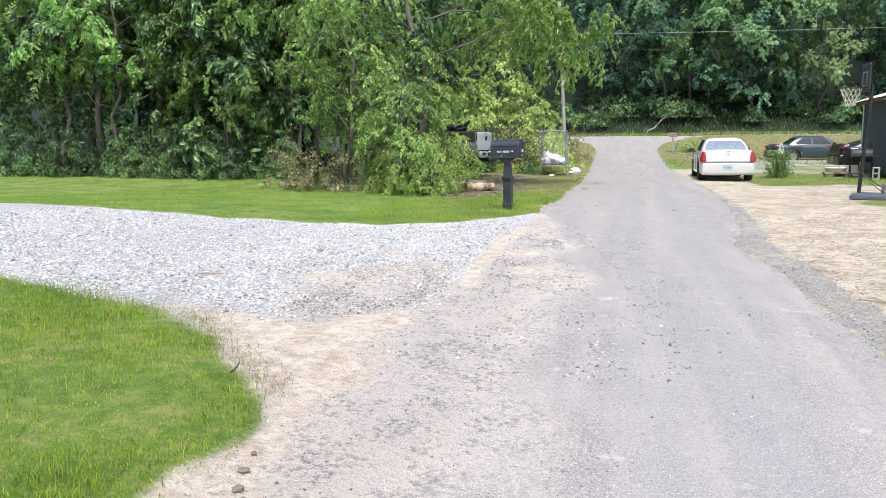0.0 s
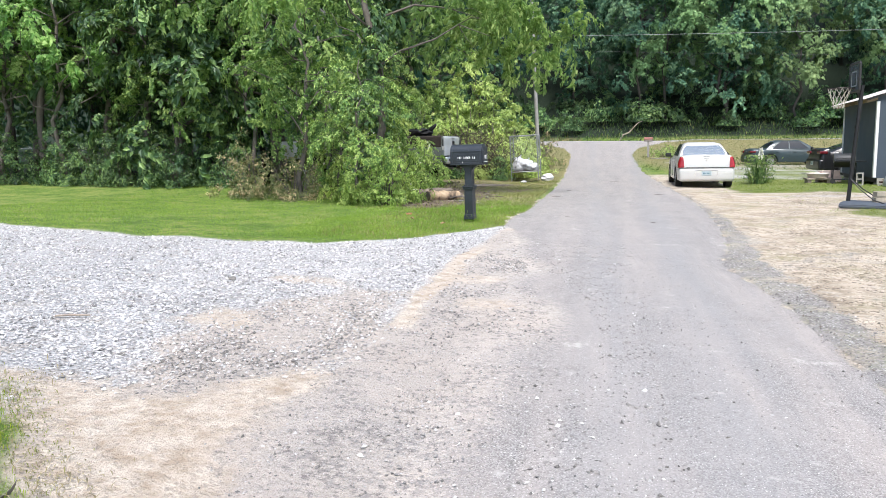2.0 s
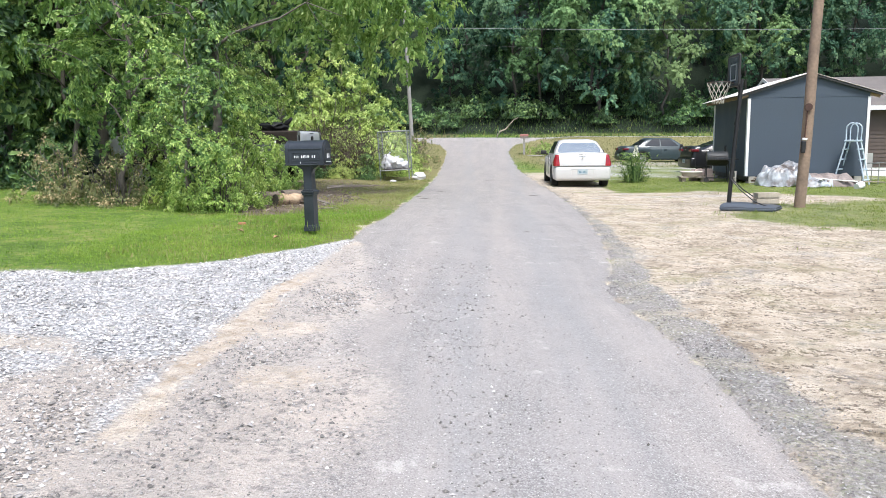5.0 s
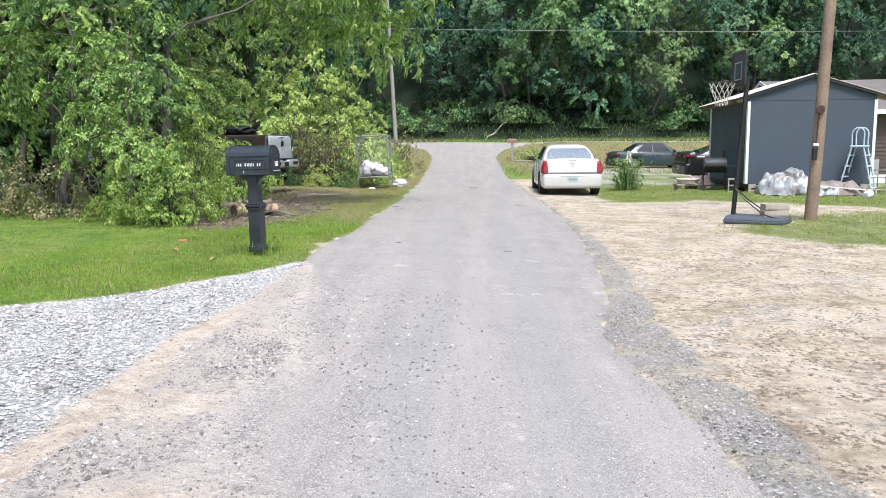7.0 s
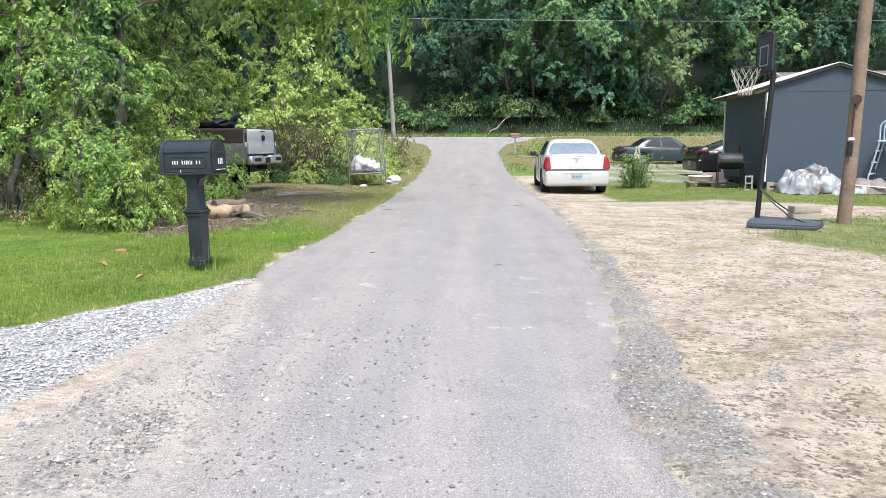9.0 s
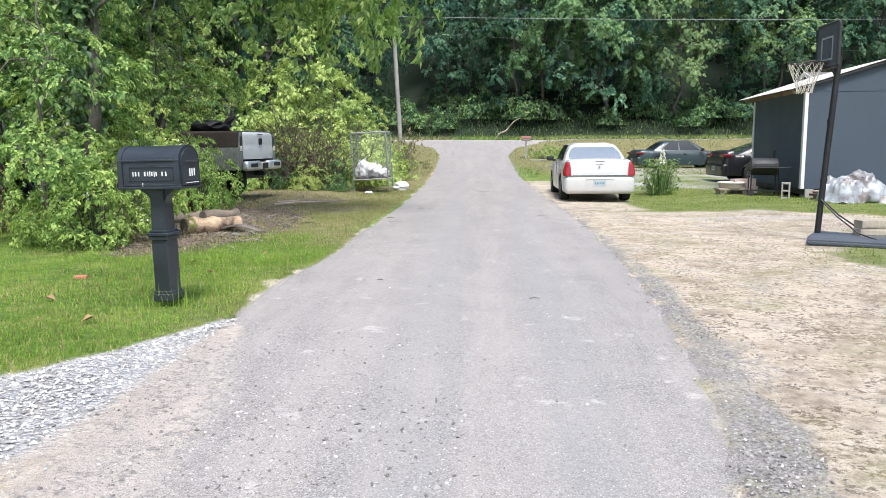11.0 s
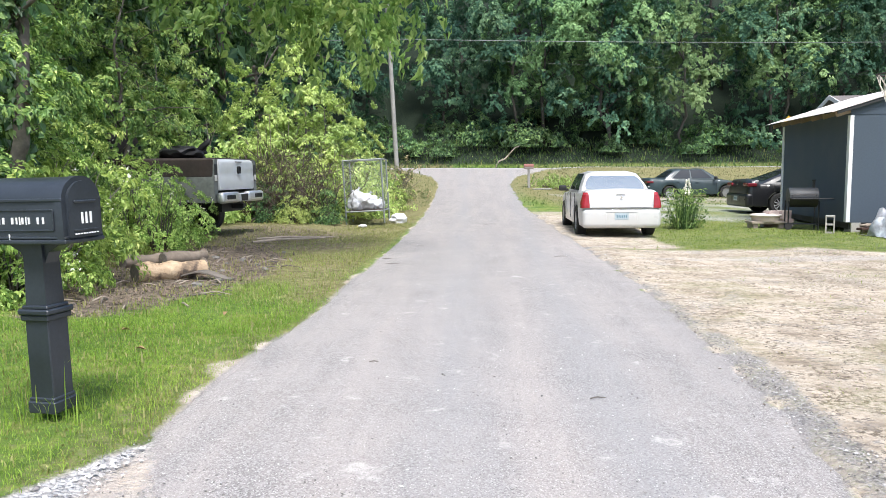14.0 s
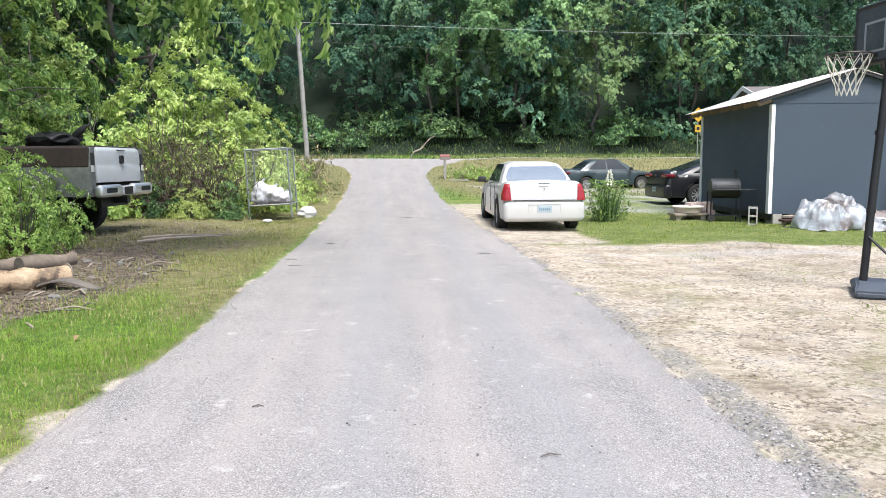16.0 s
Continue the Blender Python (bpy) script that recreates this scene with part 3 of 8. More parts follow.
# the cross road at the end of the lane
hx = spaced([(-120, -12, 4), (-12, 14, 0.5), (14, 121, 4)])
hy = np.linspace(56.6, 63.4, 14)
HX, HY = np.meshgrid(hx, hy)
HY2 = HY
HZ = ground_z(HX, HY2) + 0.05 * (1 - ((HY - 60) / 3.4) ** 2) + 0.01
ids = np.arange(HX.size).reshape(HX.shape)
quads = np.stack([ids[:-1, :-1], ids[:-1, 1:], ids[1:, 1:], ids[1:, :-1]], -1).reshape(-1, 4)
me = fast_mesh("highway", np.stack([HX, HY2, HZ], -1).reshape(-1, 3), quads, plain("highway_asphalt", (0.30, 0.30, 0.295), 0.85, 0, 0.15, 40, 0.8, 0.2), True)
highway = tagged(new("highway", me), "grey asphalt cross road at the foot of the hill", "road", kind="structure")
bm = bmesh.new()
for a, b in ((-60, -4.2), (5.2, 60)):
    k = int((b - a) / 2)
    for i in range(k):
        x0, x1 = a + (b - a) * i / k, a + (b - a) * (i + 1) / k
        v = [bm.verts.new((x, y, gz(x, y) + 0.05 * (1 - ((y - 60) / 3.4) ** 2) + 0.016)) for x, y in ((x0, 57.0), (x1, 57.0), (x1, 57.14), (x0, 57.14))]
        bm.faces.new(v)
line = part("edge_line", bm, plain("road_paint", (0.75, 0.75, 0.72), 0.7, 0, 0.1), highway, "faded white edge line")

# ---- plants ----
def unit(v):
    return v / np.maximum(np.linalg.norm(v, axis=-1, keepdims=True), 1e-9)


def leaf_arrays(rng, centres, normals, size, slim=0.5, fold=0.22, droop=0.3, ref=None):
    """Folded rhombic leaves, two triangles each, at centres, facing normals."""
    n = len(centres)
    if ref is None:
        ref = unit(rng.normal(size=(n, 3)) + np.array([0, 0, -droop * 2]))
    along = unit(ref - normals * (ref * normals).sum(-1, keepdims=True))
    side = np.cross(normals, along)
    s = size * rng.uniform(0.65, 1.3, (n, 1))
    base, tip = centres - along * s * 0.5, centres + along * s * 0.5 - np.array([0, 0, 1]) * s * droop * 0.3
    midp = centres - along * s * 0.06
    l, r = midp + side * s * slim * 0.5 + normals * s * fold, midp - side * s * slim * 0.5 + normals * s * fold
    verts = np.stack([base, l, tip, r], 1).reshape(-1, 3)
    k = np.arange(n)[:, None] * 4
    tris = np.concatenate([k + np.array([[0, 2, 1]]), k + np.array([[0, 3, 2]])], 0)
    return verts, tris


def limb(bm, a, b, ra, rb, bend, rng, n=5, ring=6):
    a, b = np.array(a, float), np.array(b, float)
    ts = np.linspace(0, 1, n)
    wob = rng.normal(size=(n, 3)) * bend * np.linalg.norm(b - a)
    wob[0] = wob[-1] = 0
    pts = [a + (b - a) * t + w + np.array([0, 0, bend * 2 * np.linalg.norm(b - a) * np.sin(np.pi * t)]) for t, w in zip(ts, wob)]
    pipe(bm, [tuple(p) for p in pts], [ra + (rb - ra) * t for t in ts], ring)
    return np.array(pts)


def pads(rng, c, crown_c, leaves, leaf, cluster_r, flat, slim=0.58, droop=0.42, jitter=0.34):
    """Leafy sprays round each centre in c: twigs, hanging by droop, with leaves set along both sides."""
    size = cluster_r * rng.uniform(0.55, 1.3, len(c))
    per = np.maximum(5, (leaves / len(c) * (size / cluster_r) ** 1.6)).astype(int)
    which = np.repeat(np.arange(len(c)), per)
    out = c - crown_c
    out[:, 2] *= 0.4
    out = unit(out)
    pad = unit(out * 1.25 + np.array([0, 0, 0.85]) + rng.normal(size=c.shape) * 0.25)
    e1 = unit(np.cross(pad, np.array([0.3, 0.9, 0.1])))
    e2 = np.cross(pad, e1)
    q = len(which)
    twigs = rng.randint(4, 8, len(c))
    k = rng.randint(0, 1000, q) % twigs[which]
    ang = 6.283 * (k + 0.35 * np.sin(which * 7.1 + k * 3.3)) / twigs[which] + which * 1.7
    reach = size[which] * (0.75 + 0.3 * np.sin(which * 2.9 + k * 5.1))
    f = rng.uniform(0.08, 1.0, q) ** 0.75
    radial = e1[which] * np.cos(ang)[:, None] + e2[which] * np.sin(ang)[:, None]
    perp = e2[which] * np.cos(ang)[:, None] - e1[which] * np.sin(ang)[:, None]
    hand = np.where(rng.uniform(size=q) < 0.5, -1.0, 1.0)[:, None]
    sag = (droop + 0.25 * np.sin(which * 1.3 + k)) * f * f * reach
    lift = rng.normal(size=q) * flat * 0.13 * size[which]
    ref = unit(radial * 0.75 + perp * hand * 0.75 + rng.normal(size=(q, 3)) * 0.28 - np.array([0, 0, 0.25]))
    pts = c[which] + radial * (f * reach)[:, None] + ref * leaf * 0.5 - np.array([0, 0, 1.0]) * sag[:, None] + pad[which] * lift[:, None]
    nor = unit(pad[which] * 1.1 + radial * (0.75 * f)[:, None] + rng.normal(size=(q, 3)) * jitter)
    v, t = leaf_arrays(rng, pts, nor, leaf, slim, 0.14, 0.5, ref)
    return v, t


def gaps(c, seed, wave, cut):
    """Which of the centres stay: hollows about a wave wide are left out."""
    p = c * (6.283 / wave)
    f = np.sin(p[:, 0] + 1.3 * seed + 0.8 * np.sin(p[:, 2] * 0.7)) + np.sin(p[:, 1] * 1.1 + seed * 2.1 + 0.7 * np.sin(p[:, 0] * 0.8)) + np.sin(p[:, 2] * 1.4 + seed * 0.7)
    return f > cut


def build_tree(name, seed, height, spread, bole, clusters, leaves, leaf, trunk_r, material, lean=(0, 0), skirt=0.25, flat=0.5, cluster_r=0.8, limbs=14, boughs=(), bark=None, slim=0.58, droop=0.42, jitter=0.34, cut=0.2):
    """A broadleaf tree: tapered trunk with limbs, and a ragged crown of leafy sprays. Two meshes: trunk, crown."""
    rng = np.random.RandomState(seed)
    bm = bmesh.new()
    top = np.array([lean[0], lean[1], height * 0.86])
    spine = limb(bm, (0, 0, -0.2), top, trunk_r, trunk_r * 0.25, 0.018, rng, 9, 9)
    crown_c = np.array([lean[0] * 0.6, lean[1] * 0.6, bole + (height - bole) * 0.48])
    half = (height - bole) * 0.52
    ends = []
    for i in range(limbs):
        f = 0.25 + 0.7 * (i + rng.uniform(0, 1)) / limbs
        p0 = spine[0] + (spine[-1] - spine[0]) * f
        az = i * 2.4 + rng.uniform(-0.5, 0.5)
        reach = spread * (1.05 - 0.65 * abs(f - 0.45)) * rng.uniform(0.7, 1.05)
        p1 = p0 + np.array([np.cos(az) * reach, np.sin(az) * reach, reach * rng.uniform(0.0, 0.55)])
        r0 = trunk_r * 0.42 * (1 - 0.6 * f)
        pts = limb(bm, p0, p1, r0, r0 * 0.2, 0.05, rng, 5, 5)
        ends.append(pts)
        for k in range(3):
            q0 = pts[rng.randint(1, 4)]
            q1 = q0 + unit(rng.normal(size=3) + np.array([np.cos(az), np.sin(az), 0.1])) * reach * 0.4
            limb(bm, q0, q1, r0 * 0.35, r0 * 0.1, 0.05, rng, 3, 4)
            ends.append(np.array([q0, (q0 + q1) / 2, q1]))
    trunk = bmesh_mesh(name + "_trunk", bm, bark or BARK)
    # leafy sprays: flat drooping pads round the limbs' ends and over a lumpy shell, with gaps between
    pool = np.concatenate([e[2:] for e in ends])
    k1 = int(clusters * 0.4)
    c1 = pool[rng.randint(0, len(pool), k1)] + rng.normal(size=(k1, 3)) * 0.3 * cluster_r
    k2 = clusters - k1
    d = unit(rng.normal(size=(k2, 3)))
    lump = 1 + 0.24 * np.sin(d[:, 0] * 5 + seed) * np.cos(d[:, 1] * 6 + seed * 2) + 0.18 * np.sin(d[:, 2] * 9 + d[:, 0] * 4 + seed)
    rad = rng.uniform(0.78, 1.03, k2) * lump
    c2 = crown_c + d * rad[:, None] * np.array([spread, spread, half])
    c2 = c2[gaps(c2, seed, 3.6 * cluster_r, cut)]
    c = np.concatenate([c1, c2])
    c = c[c[:, 2] > max(0.3, bole * 0.6)]
    for a, b, k in boughs:
        a, b = np.array(a, float), np.array(b, float)
        f = rng.uniform(0.25, 1.05, (k, 1))
        c = np.concatenate([c, a + (b - a) * f + rng.normal(size=(k, 3)) * np.array([0.7, 0.7, 0.45])])
    v, t = pads(rng, c, crown_c, leaves, leaf, cluster_r, flat, slim, droop, jitter)
    return trunk, fast_mesh(name + "_crown", v, t, material)


def bmesh_mesh(name, bm, material, smooth=True):
    me = bpy.data.meshes.new(name)
    bm.to_mesh(me)
    bm.free()
    me.materials.append(material)
    me.polygons.foreach_set("use_smooth", np.full(len(me.polygons), smooth, dtype=bool))
    return me


def put_tree(meshes, x, y, label, group="", turn=0.0, size=1.0, name="tree", z=None, tilt=0.0):
    t = thing(name, pose(x, y, gz(x, y) if z is None else z, tilt, 0, turn), label, "tree" if name == "tree" else "shrub", group)
    t.scale = (size, size, size)
    for key, me in zip(("trunk", "crown") if name == "tree" else ("stem", "foliage", "blossom"), meshes):
        ob = new(key, me)
        ob.parent = t
        if key != "trunk":
            ob["kind"] = "stuff"
    return t


def build_shrub(name, seed, rx, ry, height, leaves, leaf, material, flowers=None, n_flowers=0, cluster_r=0.28, spiky=0.2, stem_n=18, slim=0.5, droop=0.12):
    """A bush: many thin stems from the ground, and a ragged dome of leaves."""
    rng = np.random.RandomState(seed)
    bm = bmesh.new()
    for i in range(stem_n):
        az, r = rng.uniform(0, 6.283), rng.uniform(0.2, 0.95)
        a = (np.cos(az) * rx * 0.25 * r, np.sin(az) * ry * 0.25 * r, -0.08)
        b = (np.cos(az) * rx * r, np.sin(az) * ry * r, height * (1.02 - 0.45 * r * r) * rng.uniform(0.7, 1.0))
        limb(bm, a, b, 0.018, 0.005, 0.05, rng, 4, 4)
    stems = bmesh_mesh(name + "_stems", bm, BARK)
    k = int(5.0 * (rx + ry) * height / cluster_r ** 1.5) + 15
    d = unit(rng.normal(size=(k, 3)))
    d[:, 2] = np.abs(d[:, 2])
    lump = 1 + 0.2 * np.sin(d[:, 0] * 6 + seed) + spiky * rng.uniform(-1, 1, k)
    rad = rng.uniform(0.6, 1.05, k) * lump
    c = d * rad[:, None] * np.array([rx, ry, height])
    skirt = rng.uniform(0, 1, k) < 0.3
    c[skirt, 2] *= rng.uniform(0.1, 0.6, skirt.sum())
    c[:, 2] = np.maximum(c[:, 2], 0.12)
    c = c[gaps(c, seed, 0.95, -0.45)]
    k = len(c)
    v, t = pads(rng, c, np.array([0, 0, height * 0.35]), leaves, leaf, cluster_r, 0.7, slim, droop)
    v[:, 2] = np.maximum(v[:, 2], 0.01)
    made = [stems, fast_mesh(name + "_leaves", v, t, material)]
    if flowers is not None:
        pick = rng.randint(0, k, max(1, n_flowers // 7))
        fp = (c[pick] * 1.05)[:, None] + rng.normal(size=(len(pick), 7, 3)) * 0.06
        fp = fp.reshape(-1, 3)
        fv, ft = leaf_arrays(rng, fp, unit(rng.normal(size=fp.shape) + np.array([0, 0, 0.8])), 0.045, 0.9, 0.15)
        made.append(fast_mesh(name + "_flowers", fv, ft, flowers))
    return made


# hillside wood beyond the cross road
rng = np.random.RandomState(41)
far_kinds = [build_tree("hill_tree_%d" % k, 100 + k, h, s, b, 190, 16500, 0.21, 0.12, LEAF_FAR_HAZED, flat=0.6, cluster_r=1.2, slim=0.8, limbs=9, bark=HILL_BARK, droop=0.15, jitter=0.25, cut=-0.1)
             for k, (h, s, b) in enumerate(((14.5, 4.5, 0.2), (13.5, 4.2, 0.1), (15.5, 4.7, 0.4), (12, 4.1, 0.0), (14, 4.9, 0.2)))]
back_kinds = [build_tree("ridge_tree_%d" % k, 140 + k, h, 4.8, 0.8, 110, 3500, 0.5, 0.14, LEAF_FAR_HAZED, flat=0.6, cluster_r=1.6, limbs=6, bark=HILL_BARK) for k, h in enumerate((17, 19))]
for row, (y0, step, n) in enumerate(((69.2, 6.0, 19), (76.5, 7.0, 16), (86, 10.0, 11))):
    for i in range(n):
        x = (i - (n - 1) / 2) * step + rng.uniform(-2, 2) + 3
        y = y0 + rng.uniform(-1.6, 2.2)
        if x < -34 or (x < -24 and row > 0):
            continue   # behind the nearer wood
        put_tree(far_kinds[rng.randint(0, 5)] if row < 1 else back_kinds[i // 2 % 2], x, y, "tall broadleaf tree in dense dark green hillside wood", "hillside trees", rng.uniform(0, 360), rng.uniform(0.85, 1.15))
# one fuller, paler crown stands out at the hill's foot
# its leaf colour, too, is shifted to blue for distance haze
LEAF_PALE = leafy("pale_hillside_leaves", (0.06, 0.13, 0.058), (0.21, 0.345, 0.145), (0.40, 0.545, 0.25), 0.34, 0.7, through_light=0.28, glow=(0.14, 0.25, 0.07), single=0.26, sheen=0.15)
pale = build_tree("pale_tree", 120, 12.5, 4.6, 3.6, 170, 16500, 0.195, 0.14, LEAF_PALE, flat=0.6, cluster_r=1.0, slim=0.8, limbs=10, bark=HILL_BARK, droop=0.12, jitter=0.25)
put_tree(pale, 9.6, 67.0, "full-crowned paler green tree at the foot of the hill", size=1.12)
put_tree(pale, 5.4, 68.6, "full-crowned paler green tree at the foot of the hill", turn=75, size=1.0)
put_tree(pale, 23.4, 68.8, "full-crowned paler green tree at the foot of the hill", turn=210, size=1.0)
put_tree(pale, 15.6, 67.4, "full-crowned paler green tree at the foot of the hill", turn=130, size=0.92)
# low growth at the foot of the hill
far_bush = [build_shrub("verge_bush_%d" % k, 150 + k, 2.2, 1.8, 1.1 + 0.4 * k, 1700, 0.22, LEAF_WOOD, cluster_r=0.6, stem_n=6) for k in range(3)]
for i in range(38):
    x = (i % 25 - 8) * 3.0 + rng.uniform(-1.2, 1.2)
    put_tree(far_bush[rng.randint(0, 3)], x, 67.2 + (4.0 if i >= 25 else 0.0) + rng.uniform(-0.8, 2.0), "low green undergrowth at the foot of the wooded hill", "hill foot shrubs", rng.uniform(0, 360), rng.uniform(0.7, 1.4), "shrub")

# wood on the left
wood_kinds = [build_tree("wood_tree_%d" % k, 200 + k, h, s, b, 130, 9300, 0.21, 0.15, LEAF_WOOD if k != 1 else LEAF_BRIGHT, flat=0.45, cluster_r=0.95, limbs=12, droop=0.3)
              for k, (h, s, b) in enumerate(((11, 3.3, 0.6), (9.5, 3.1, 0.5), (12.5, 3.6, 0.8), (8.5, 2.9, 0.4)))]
spots = ((-10.5, 25.0, 0), (-13.5, 24.4, 3), (-16.0, 26.4, 2), (-19.5, 25.4, 0), (-23, 27, 0), (-11.4, 31.5, 2), (-12.5, 30, 0), (-17, 31, 2),
         (-27, 30, 0), (-10.0, 36, 2), (-30, 36, 2), (-9, 42, 0), (-13, 47, 2), (-14.5, 33, 0), (-21, 32, 2), (-19, 38, 2), (-14, 40, 0), (-33, 31, 0))
for x, y, k in ((-18, 46, 0), (-23, 47, 1), (-28, 46, 0), (-33, 44, 1), (-20, 54, 1), (-27, 55, 0), (-35, 52, 0), (-15, 53, 1), (-24.5, 35, 0), (-26, 41, 1), (-36, 36, 0)):
    put_tree(back_kinds[k], x, y, "leafy green tree deep in the wood beside the lawn", "wood beside the lawn", 70 * x, 0.75)
for x, y, k in spots:
    put_tree(wood_kinds[k] if y < 33 or x > -13.5 else back_kinds[k // 2], x, y, "leafy green tree in the dense wood beside the lawn", "wood beside the lawn", rng.uniform(0, 360), rng.uniform(0.9, 1.12))
# tall trees added over them: their high crowns block light and darken the wood's interior
shading_kinds = [build_tree("shading_tree_%d" % k, 220 + k, h, 4.6, 7.0, 110, 5000, 0.36, 0.19, LEAF_WOOD, flat=0.6, cluster_r=1.5, limbs=10, cut=-0.6) for k, h in enumerate((17, 15))]
for x, y, k in ((-9.8, 26.0, 0), (-14.2, 27.2, 1), (-18.6, 28.0, 0), (-23.2, 29.4, 1), (-28.5, 31.5, 0), (-11.2, 34.0, 1), (-16.4, 34.4, 0), (-22.0, 37.0, 1), (-9.0, 39.0, 0)):
    put_tree(shading_kinds[k], x, y, "added tall tree whose high crown shades the wood", "tall trees in the wood", 53 * x, 1.0)
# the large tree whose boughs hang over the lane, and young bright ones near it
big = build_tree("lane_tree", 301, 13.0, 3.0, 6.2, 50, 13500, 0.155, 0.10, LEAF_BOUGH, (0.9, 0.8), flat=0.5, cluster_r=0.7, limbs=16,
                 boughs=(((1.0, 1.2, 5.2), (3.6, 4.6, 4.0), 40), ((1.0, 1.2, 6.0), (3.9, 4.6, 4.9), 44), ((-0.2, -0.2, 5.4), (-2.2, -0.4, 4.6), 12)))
big_tree = put_tree(big, -5.55, 18.9, "large tree with pale trunk and bright leaves overhanging the lane")
# creeper climbing its trunk
iv = np.random.RandomState(31)
n = 3000
f, az = iv.uniform(0.07, 0.46, n), iv.uniform(0, 6.283, n)
rad = (0.1 + 0.34 * np.abs(iv.normal(size=n)) * (0.6 + 0.4 * np.sin(f * 40))) * np.clip(1.5 - 2.0 * f, 0.4, 1.2)
out = np.stack([np.cos(az), np.sin(az), 0 * az], -1)
v, tr = leaf_arrays(iv, np.array([0, 0, -0.2]) + f[:, None] * np.array([0.9, 0.8, 11.38]) + out * rad[:, None], unit(out + np.array([0, 0, 0.55]) + iv.normal(size=(n, 3)) * 0.35), 0.12, 0.7, 0.14, 0.5)
ob = new("creeper", fast_mesh("creeper_leaves", v, tr, LEAF_WOOD))
ob.parent = big_tree
ob["kind"] = "stuff"
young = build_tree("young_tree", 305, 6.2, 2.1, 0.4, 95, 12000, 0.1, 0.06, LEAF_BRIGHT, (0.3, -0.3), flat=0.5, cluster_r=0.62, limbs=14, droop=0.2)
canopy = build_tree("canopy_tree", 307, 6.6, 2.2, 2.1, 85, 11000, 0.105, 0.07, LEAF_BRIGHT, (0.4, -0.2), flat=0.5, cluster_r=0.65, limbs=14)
put_tree(canopy, -7.6, 20.2, "young tree with bright green leaves at the lawn's edge")
put_tree(young, -13.2, 23.6, "young tree with bright green leaves at the lawn's edge", turn=140, size=1.0)
put_tree(young, -7.7, 22.8, "young tree with bright green leaves behind the bushes", turn=200, size=0.85)
put_tree(young, -7.2, 22.0, "young tree with bright green leaves behind the bushes", turn=75, size=0.62)
put_tree(canopy, -7.0, 25.2, "young tree with bright green leaves beside the pickup truck", turn=60, size=0.85)
put_tree(young, -7.9, 28.0, "young tree with bright green leaves behind the pickup truck", turn=15, size=0.72)
put_tree(young, -9.3, 26.6, "young tree with bright green leaves behind the pickup truck", turn=115, size=0.85)
put_tree(young, -5.55, 18.3, "young tree with bright green leaves behind the bushes", turn=20, size=0.62)
lime = build_tree("lime_sapling", 306, 5.2, 1.9, 0.3, 85, 8500, 0.12, 0.05, LEAF_LIME, (0.1, 0.0), flat=0.9, cluster_r=0.42, limbs=16, droop=-0.35)
put_tree(lime, -5.2, 33.4, "yellow-green sapling thicket behind the wire cage")
put_tree(lime, -4.3, 33.2, "yellow-green sapling thicket behind the wire cage", turn=250, size=0.72)
put_tree(lime, -3.6, 34.6, "yellow-green sapling thicket behind the wire cage", turn=100, size=0.52)
put_tree(lime, -6.9, 33.6, "yellow-green sapling thicket behind the pickup truck", turn=200, size=0.8)

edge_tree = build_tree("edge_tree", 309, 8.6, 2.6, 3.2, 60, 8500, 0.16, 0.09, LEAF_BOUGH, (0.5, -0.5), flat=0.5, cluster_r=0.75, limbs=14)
put_tree(edge_tree, -18.0, 24.0, "leaning tree with bright leaves hanging over the lawn", turn=40, size=1.05)
put_tree(edge_tree, -20.4, 24.6, "leaning tree with bright leaves hanging over the lawn", turn=160, size=1.1)
put_tree(edge_tree, -10.4, 23.6, "leaning tree with bright leaves hanging over the lawn", turn=220, size=0.9)
put_tree(lime, -8.6, 31.0, "yellow-green sapling thicket behind the pickup truck", turn=60, size=0.95)
put_tree(lime, -10.2, 32.5, "yellow-green sapling thicket behind the pickup truck", turn=320, size=1.1)
